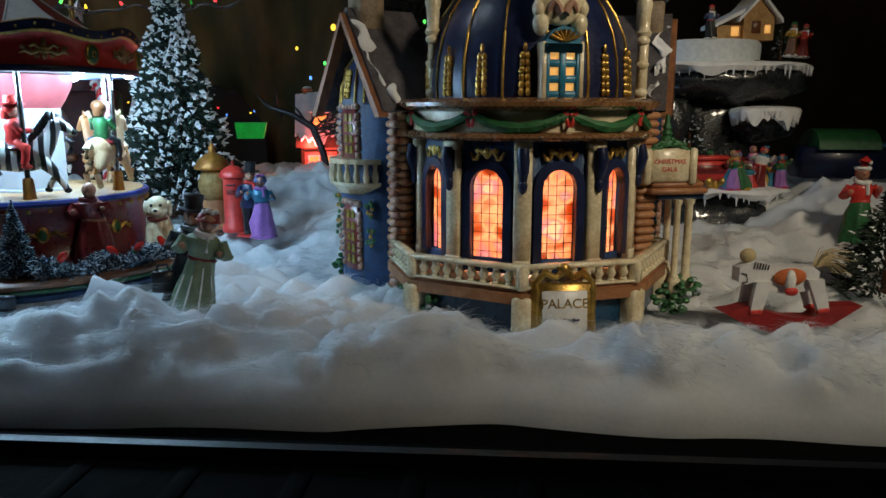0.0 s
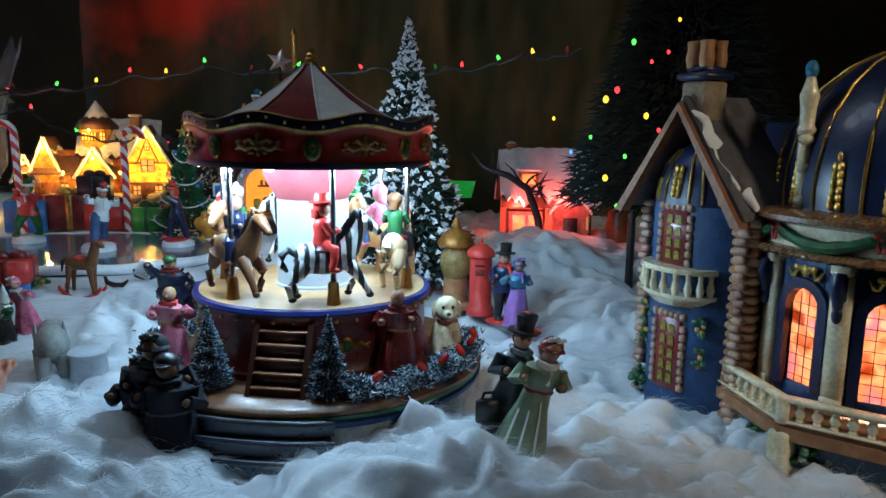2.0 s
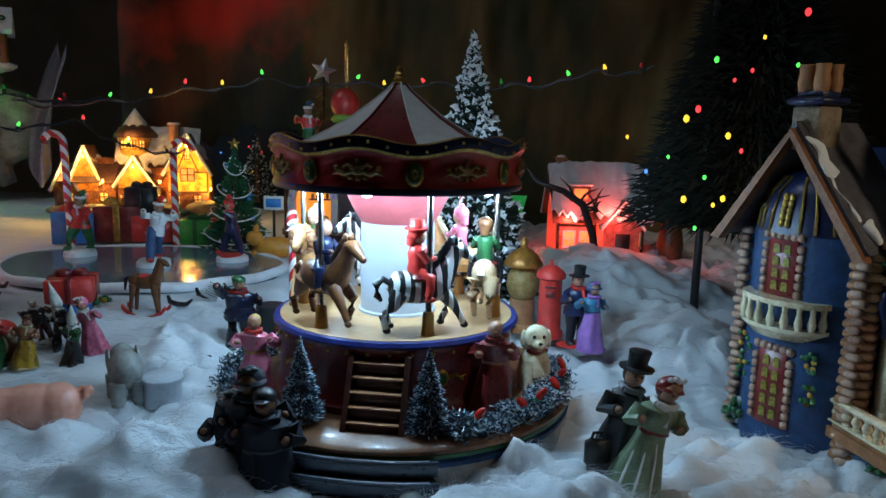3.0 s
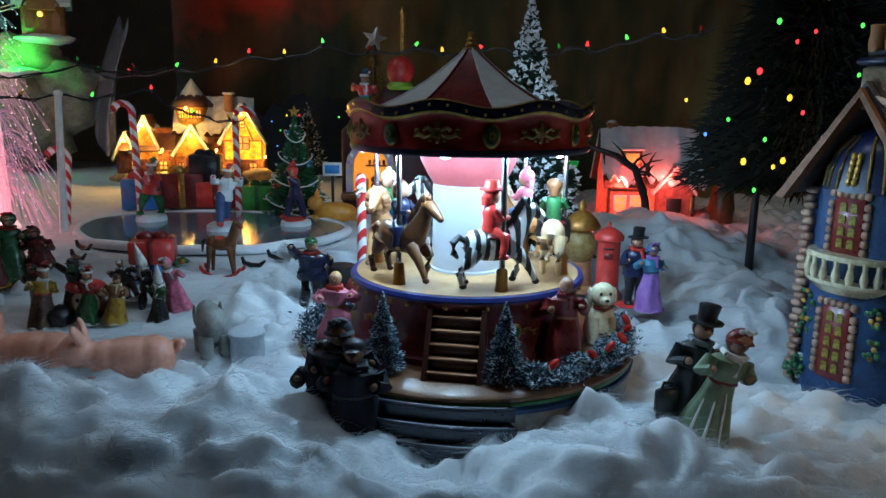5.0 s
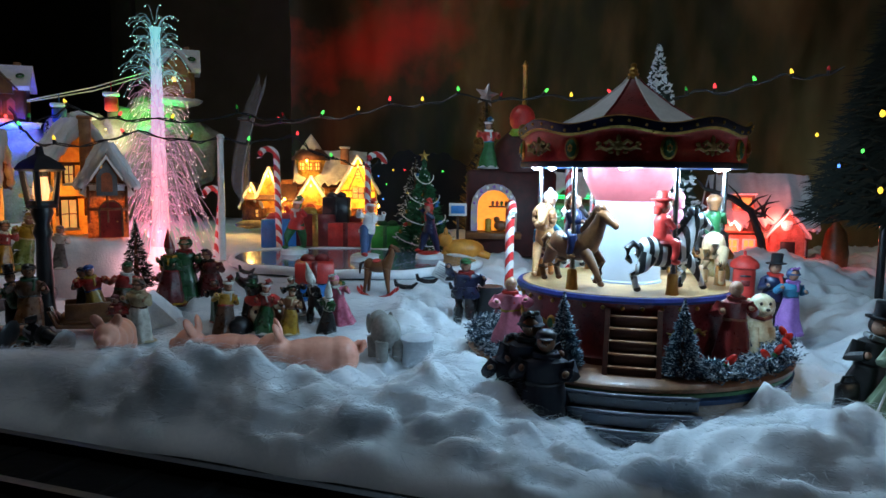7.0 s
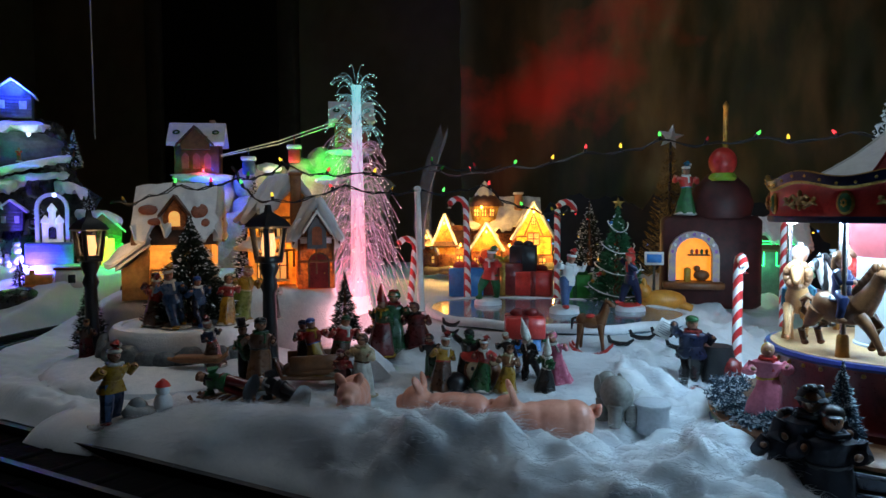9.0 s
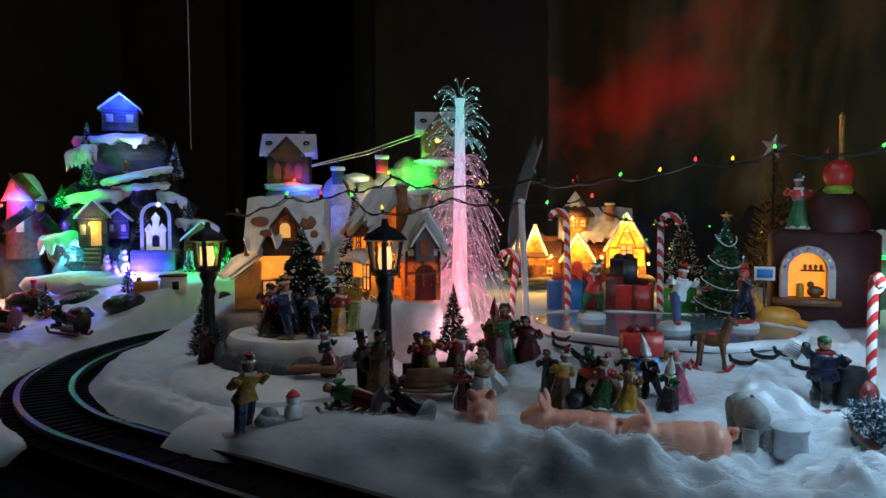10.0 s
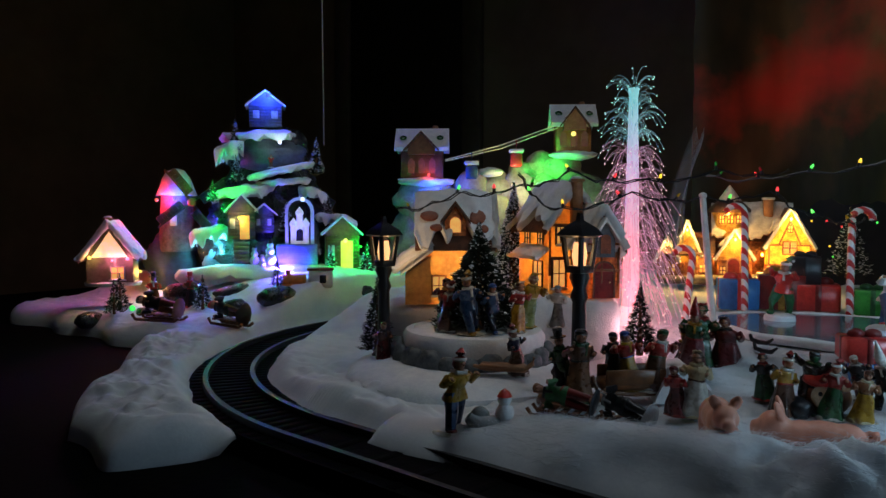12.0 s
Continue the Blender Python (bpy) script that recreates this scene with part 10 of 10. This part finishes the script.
part("saddle", g, [surf("orange_felt", (0.55, 0.14, 0.04), (0.36, 0.08, 0.02), rough=0.8), WHITE, RED], horse, "orange and white saddle with a red tip")
rs = random.Random(4)
g = Geo()
for i in range(60):
    p = Vector((1.2, rs.uniform(-0.15, 0.15), 3.1))
    q = Vector((rs.uniform(0.8, 1.9), rs.uniform(-0.5, 0.5), rs.uniform(-0.5, 0.9)))
    g.tube([p, p + q * 0.5 + Vector((0, 0, 0.35)), p + q], [0.03, 0.024, 0.01], 4)
tagged(part("tail", g, surf("straw_tail", (0.5, 0.4, 0.22), rough=0.8), horse, "straw tail"), kind="stuff")
g = Geo()
g.ell((-2.3, 0, 3.75), (0.4, 0.25, 0.35), 0, 12, 8)
part("forelock", g, bpy.data.materials["straw_tail"], horse, "straw forelock")
bristle_tree("small_fir", 23.6, 37.4, 2.0, 6.8, 3.2, 1500, 0.06, "dark round fir with faint frost", ln=0.13, fat=0.03, seed=51, group="bottle-brush firs")
single("figurine", figure(5.2, True, "santa", (0.5, 0.8)), [RED, GREEN, SKIN, RED, WHITE], (25.8, 44.5, 3.6), -10, "figurine in red and green by the dark fir", "figurine", "village figurines")
gh = thing("green_roof_stall", (30.4, 56, 6.8), -6, "dark stall with a rounded green roof", "model house")
g = Geo()
g.box((0, 0, 1.2), (6.4, 3.2, 2.4), 0, 0.2)
part("wall", g, NAVY, gh)
g = Geo()
g.prism([(2.1 * math.cos(math.pi * i / 10), 2.2 + 1.5 * math.sin(math.pi * i / 10)) for i in range(11)], -2.2, 2.2, 0, "x")
g.box((2.6, 0, 2.5), (2.6, 3.4, 0.3), 1, 0.1)
part("roof", g, [GREEN, TEAL], gh)

# ---- dark Christmas tree behind the palace ----
ct = thing("big_christmas_tree", (-4.5, 62, 3.0), 0, "large dark Christmas tree with coloured bulbs", "tree")
g = Geo()
g.lathe([(0.32, 0), (0.3, 6), (0.25, 24), (0.1, 34)], 10)
part("trunk", g, BLACK, ct)
rr = random.Random(77)
pts = []
for i in range(16000):
    k = rr.random() ** 0.7
    z = 34 - 27 * k
    R_ = 9.0 * k * rr.uniform(0.25, 1.0)
    a = rr.uniform(0, 6.28)
    d = Vector((math.cos(a), math.sin(a), rr.uniform(-0.8, 0.3))).normalized() * rr.uniform(0.9, 2.0)
    pts.append((Vector((3.6 + R_ * math.cos(a), 1.0 + R_ * math.sin(a), z)), d))
g = Geo()
spikes(g, pts, 0, 0.10)
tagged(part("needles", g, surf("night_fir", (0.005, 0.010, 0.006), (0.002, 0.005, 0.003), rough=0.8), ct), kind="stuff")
BCOL = {"red": (1.0, 0.05, 0.06), "green": (0.10, 1.0, 0.12), "yellow": (1.0, 0.62, 0.05), "blue": (0.1, 0.3, 1.0)}
BGL = {k: glow(k + "_bulb_glow", c, 1.7) for k, c in BCOL.items()}
BDIM = {k: surf(k + "_bulb_glass", tuple(v * 0.6 for v in c), rough=0.12, coat=0.6, emit=0.05) for k, c in BCOL.items()}
for i, (x, y, z, c, r) in enumerate(((-3.2, -9.2, 14.6, "yellow", 0.34), (-2.5, -9.0, 15.2, "red", 0.32), (-4.0, -8.4, 12.2, "green", 0.2), (-0.6, -9.0, 13.6, "yellow", 0.3), (0.2, -9.2, 12.7, "red", 0.22), (-3.0, -9.2, 9.6, "yellow", 0.32), (-0.6, -9.0, 9.7, "yellow", 0.3), (-1.8, -9.0, 11.0, "green", 0.22), (-1.2, -9.2, 9.3, "yellow", 0.22), (-1.6, -8.8, 18.2, "green", 0.28), (0.6, -8.6, 17.6, "red", 0.2), (1.2, -8.4, 19.6, "yellow", 0.2), (3.4, -8.0, 18.0, "green", 0.22), (-5.2, -7.6, 11.2, "blue", 0.2), (3.2, -9.0, 15.0, "green", 0.2), (3.8, -7.6, 21.2, "red", 0.36), (-0.4, -8.6, 17.0, "red", 0.2), (6.0, -8.2, 13.6, "red", 0.24), (-6.4, -6.2, 13.4, "yellow", 0.2), (-2.2, -9.2, 7.8, "green", 0.22))):
    g = Geo()
    r *= 0.72
    g.ell((x, y, z), (r * 0.75, r * 0.75, r), 0, 10, 8)
    part("bulb", g, BGL[c], ct, c + " bulb")
# bare black twigs in front of the brick cottage
tw = thing("bare_branch", (-12.4, 72, 4.0), 0, "bare black branch sticking out of the cotton hill", "branch")
rr = random.Random(8)
g = Geo()
g.tube([(1.2, 0, 0), (0.6, 0, 3.5), (-0.4, 0, 6.2), (-2.2, -0.4, 7.4), (-4.6, -0.6, 8.2), (-5.6, -0.6, 9.4)], [0.4, 0.36, 0.34, 0.3, 0.2, 0.06], 7)
part("limb", g, BLACK, tw)
for i in range(14):
    g = Geo()
    t = rr.random()
    p = Vector((1.0 - 5 * t, -0.3 * t, 5.5 + 2.6 * t))
    q = p + Vector((rr.uniform(-2.2, 2.2), rr.uniform(-1, 1), rr.uniform(-1.5, 2.2)))
    g.tube([p, (p + q) / 2 + Vector((0, 0, 0.3)), q], [0.14, 0.1, 0.03], 5)
    part("twig", g, BLACK, tw)

# dark rocks and firs on the snow before the mountain
for i, (x, y, r) in enumerate(((-116.6, 41.0, 1.6), (-110.4, 47.0, 1.5), (-106.8, 50.0, 2.2), (-124.6, 36.4, 1.7), (-101.6, 57.6, 1.6), (-119.4, 40.4, 1.2))):
    g = Geo()
    rock(g, (0, 0, 0), (r, r * 0.7, r * 0.6), i * 4.1)
    single("rock", g, STONE, (x, y, ground_z(x, y) + 0.3), 35 * i, "dark painted rock in the snow", "rock", "dark rocks")
for i, (x, y, h) in enumerate(((-115.2, 45.6, 4.4), (-109.4, 52.4, 3.6), (-125.6, 40.8, 4.8))):
    bristle_tree("small_fir", x, y, ground_z(x, y), h, h * 0.3, 420, 0.2, "small dark fir on the snow by the mountain", ln=0.14, fat=0.04, seed=60 + i, group="bottle-brush firs")
# ---- pole and strings of small lights ----
g = Geo()
g.tube([(0, 0, 0), (-1.0, 1.6, 5.2), (-2.0, 3.2, 10.2)], [0.30, 0.28, 0.26], 12)
g.ell((-2.0, 3.2, 10.3), (0.36, 0.36, 0.32), 0, 10, 8)
single("pole", g, WHITE, (-56.1, 51.6, 6.0), 0, "slightly leaning white pole that holds the light string", "pole")


def light_string(pts, bulbs, label, seed, lit=0.75):
    """A drooping wire through the points with small coloured bulbs."""
    t = thing("light_string", pts[0], 0, label, "light string", "strings of lights")
    o = Vector(pts[0])
    P = [Vector(p) - o for p in pts]
    path = []
    for i in range(len(P) - 1):
        for k in range(8):
            s_ = k / 8
            path.append(P[i].lerp(P[i + 1], s_) + Vector((0.12 * math.sin(k * 2.1 + i), 0, -0.5 * math.sin(math.pi * s_) + 0.12 * math.sin(k * 1.7))))
    path.append(P[-1])
    g = Geo()
    g.tube(path, 0.065, 6)
    g.tube([p + Vector((0.1 * math.sin(i), 0.1, 0.16 * math.cos(i * 1.3))) for i, p in enumerate(path)], 0.05, 5)
    part("wire", g, BLACK, t, "twisted dark wire")
    rr = random.Random(seed)
    names = ["red", "yellow", "green", "red", "green", "yellow"]
    for j in range(bulbs):
        p = path[int((j + 0.5) / bulbs * (len(path) - 1))]
        c = names[(j + seed) % 6]
        a = rr.uniform(-0.8, 0.8)
        g = Geo()
        g.M = Matrix.Translation(p) @ Matrix.Rotation(a, 4, "Y")
        g.lathe([(0.14, 0.0), (0.14, 0.25), (0.11, 0.33)], 8, 0)
        so = part("socket", g, BLACK, t)
        g = Geo()
        g.M = Matrix.Translation(p) @ Matrix.Rotation(a, 4, "Y")
        g.lathe([(0.1, 0.3), (0.13, 0.42), (0.09, 0.6), (0.02, 0.7)], 8, 0)
        part("bulb", g, (BGL if rr.random() < lit else BDIM)[c], so, c + " bulb")


light_string([(-59.5, 60, 18.2), (-52, 60, 18.3), (-44.6, 60, 19.4), (-38.3, 60.5, 20.2), (-31, 61, 20.1), (-24.4, 60, 20.1), (-19, 59.0, 19.9), (-13.3, 57.5, 20.9), (-9.2, 57, 21.2)], 17, "dark wire with tiny coloured bulbs before the backdrop", 2)
light_string([(-79.5, 40.5, 15.2), (-75, 43, 16.6), (-70, 45, 17.2), (-66.0, 46.2, 18.3), (-62, 50, 17.6), (-57.6, 57, 18.6), (-53, 62, 18.6)], 9, "dark wire with coloured bulbs over the snowy houses", 1, 0.6)
light_string([(-69.5, 44.0, 18.0), (-66.0, 43.5, 15.2), (-62.0, 49, 16.6), (-58.2, 54.6, 16.2), (-54, 60, 16.8), (-50.5, 63, 14.6), (-47.5, 65.4, 14.4)], 8, "dark wire with coloured bulbs tied to the white pole", 4, 0.6)
# upright grey feather ornament behind the fibre tree
fo = thing("feather_ornament", (-66.5, 72, 10), 30, "curved grey feather ornament standing upright", "ornament")
FEA = surf("grey_feather", (0.32, 0.33, 0.36), (0.18, 0.19, 0.21), rough=0.6)
g = Geo()
g.tube([(2.6 * t * t, 0, 12 * t) for t in (0, 0.25, 0.5, 0.75, 1)], [0.2, 0.16, 0.12, 0.08, 0.03], 6)
part("quill", g, FEA, fo)
g = Geo()
for i in range(120):
    t = i / 120
    p = Vector((2.6 * t * t, 0, 12 * t))
    s_ = -1 if i % 2 else 1
    g.tube([p, p + Vector((s_ * 0.8 * (1 - t * 0.6), 0.1, 1.2)), p + Vector((s_ * 1.1 * (1 - t * 0.6), 0.2, 2.4))], [0.03, 0.03, 0.01], 3)
tagged(part("barb", g, FEA, fo, "fine grey barbs"), kind="stuff")
# dark ridge-shaped sheet added for the dark band behind the yellow house
g = Geo()
ridge = [(-22 + 44 * i / 60, 12.0 + 2.6 * noise.noise(Vector((i * 0.16, 3, 1))) + 1.0 * noise.noise(Vector((i * 0.5, 8, 1))) - 5 * abs(i / 30 - 1) ** 4) for i in range(61)]
g.prism([(22, -4), (-22, -4)] + ridge, -0.3, 0.3, 0, "y")
nb = thing("night_sky_board", (-46, 99.5, 4), 0, "dark blue ridge-shaped board with tiny coloured lights behind the houses", "board")
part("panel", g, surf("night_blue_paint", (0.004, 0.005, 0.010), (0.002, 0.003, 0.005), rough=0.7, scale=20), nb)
rr = random.Random(14)
for i in range(26):
    g = Geo()
    g.ell((rr.uniform(-21, 21), -0.45, rr.uniform(5, 11)), (0.13, 0.12, 0.13), 0, 6, 5)
    part("star_light", g, BGL[("red", "green", "yellow", "blue")[i % 4]], nb, "tiny coloured light")
# the far doorway and its frame in the unlit room
g = Geo()
g.box((-202, 186.5, 20), (52, 1.0, 190), 0, 0.2)
dr = thing("door_1", (0, 0, 0), 0, "dark closed door with pale frame in the unlit room", "door", kind="structure")
part("door_leaf", g, surf("dark_door_paint", (0.02, 0.018, 0.016), rough=0.5, scale=10), dr)
g = Geo()
for x in (-231, -173):
    g.box((x, 185.6, 20), (7, 2.6, 200), 0, 0.3)
g.box((-202, 185.6, 118), (65, 2.6, 7), 0, 0.3)
part("door_frame", g, surf("door_frame_paint", (0.20, 0.17, 0.13), rough=0.5, scale=10), dr)

# red lamp hidden behind the dark ridge, shining up on the paper
g = Geo()
g.lathe([(0.9, 0), (1.1, 1.6), (1.3, 2.0)], 12, 0)
g.lathe([(1.1, 1.9), (0.9, 2.1), (0.1, 2.15)], 12, 1)
single("spot_lamp", g, [BLACK, glow("red_lens", (1.0, 0.06, 0.03), 3.0)], (-66, 97, 5), 0, "small black spot lamp with a red lens", "lamp")
d = bpy.data.lights.new("red_spot_light", "SPOT")
d.energy, d.color, d.spot_size, d.spot_blend, d.shadow_soft_size = 0.65, (1.0, 0.28, 0.16), radians(66), 1.0, 0.02
o = new("red_spot_light", d)
o.matrix_world = look((-0.66, 0.97, 0.10), (-0.62, 1.06, 0.40))
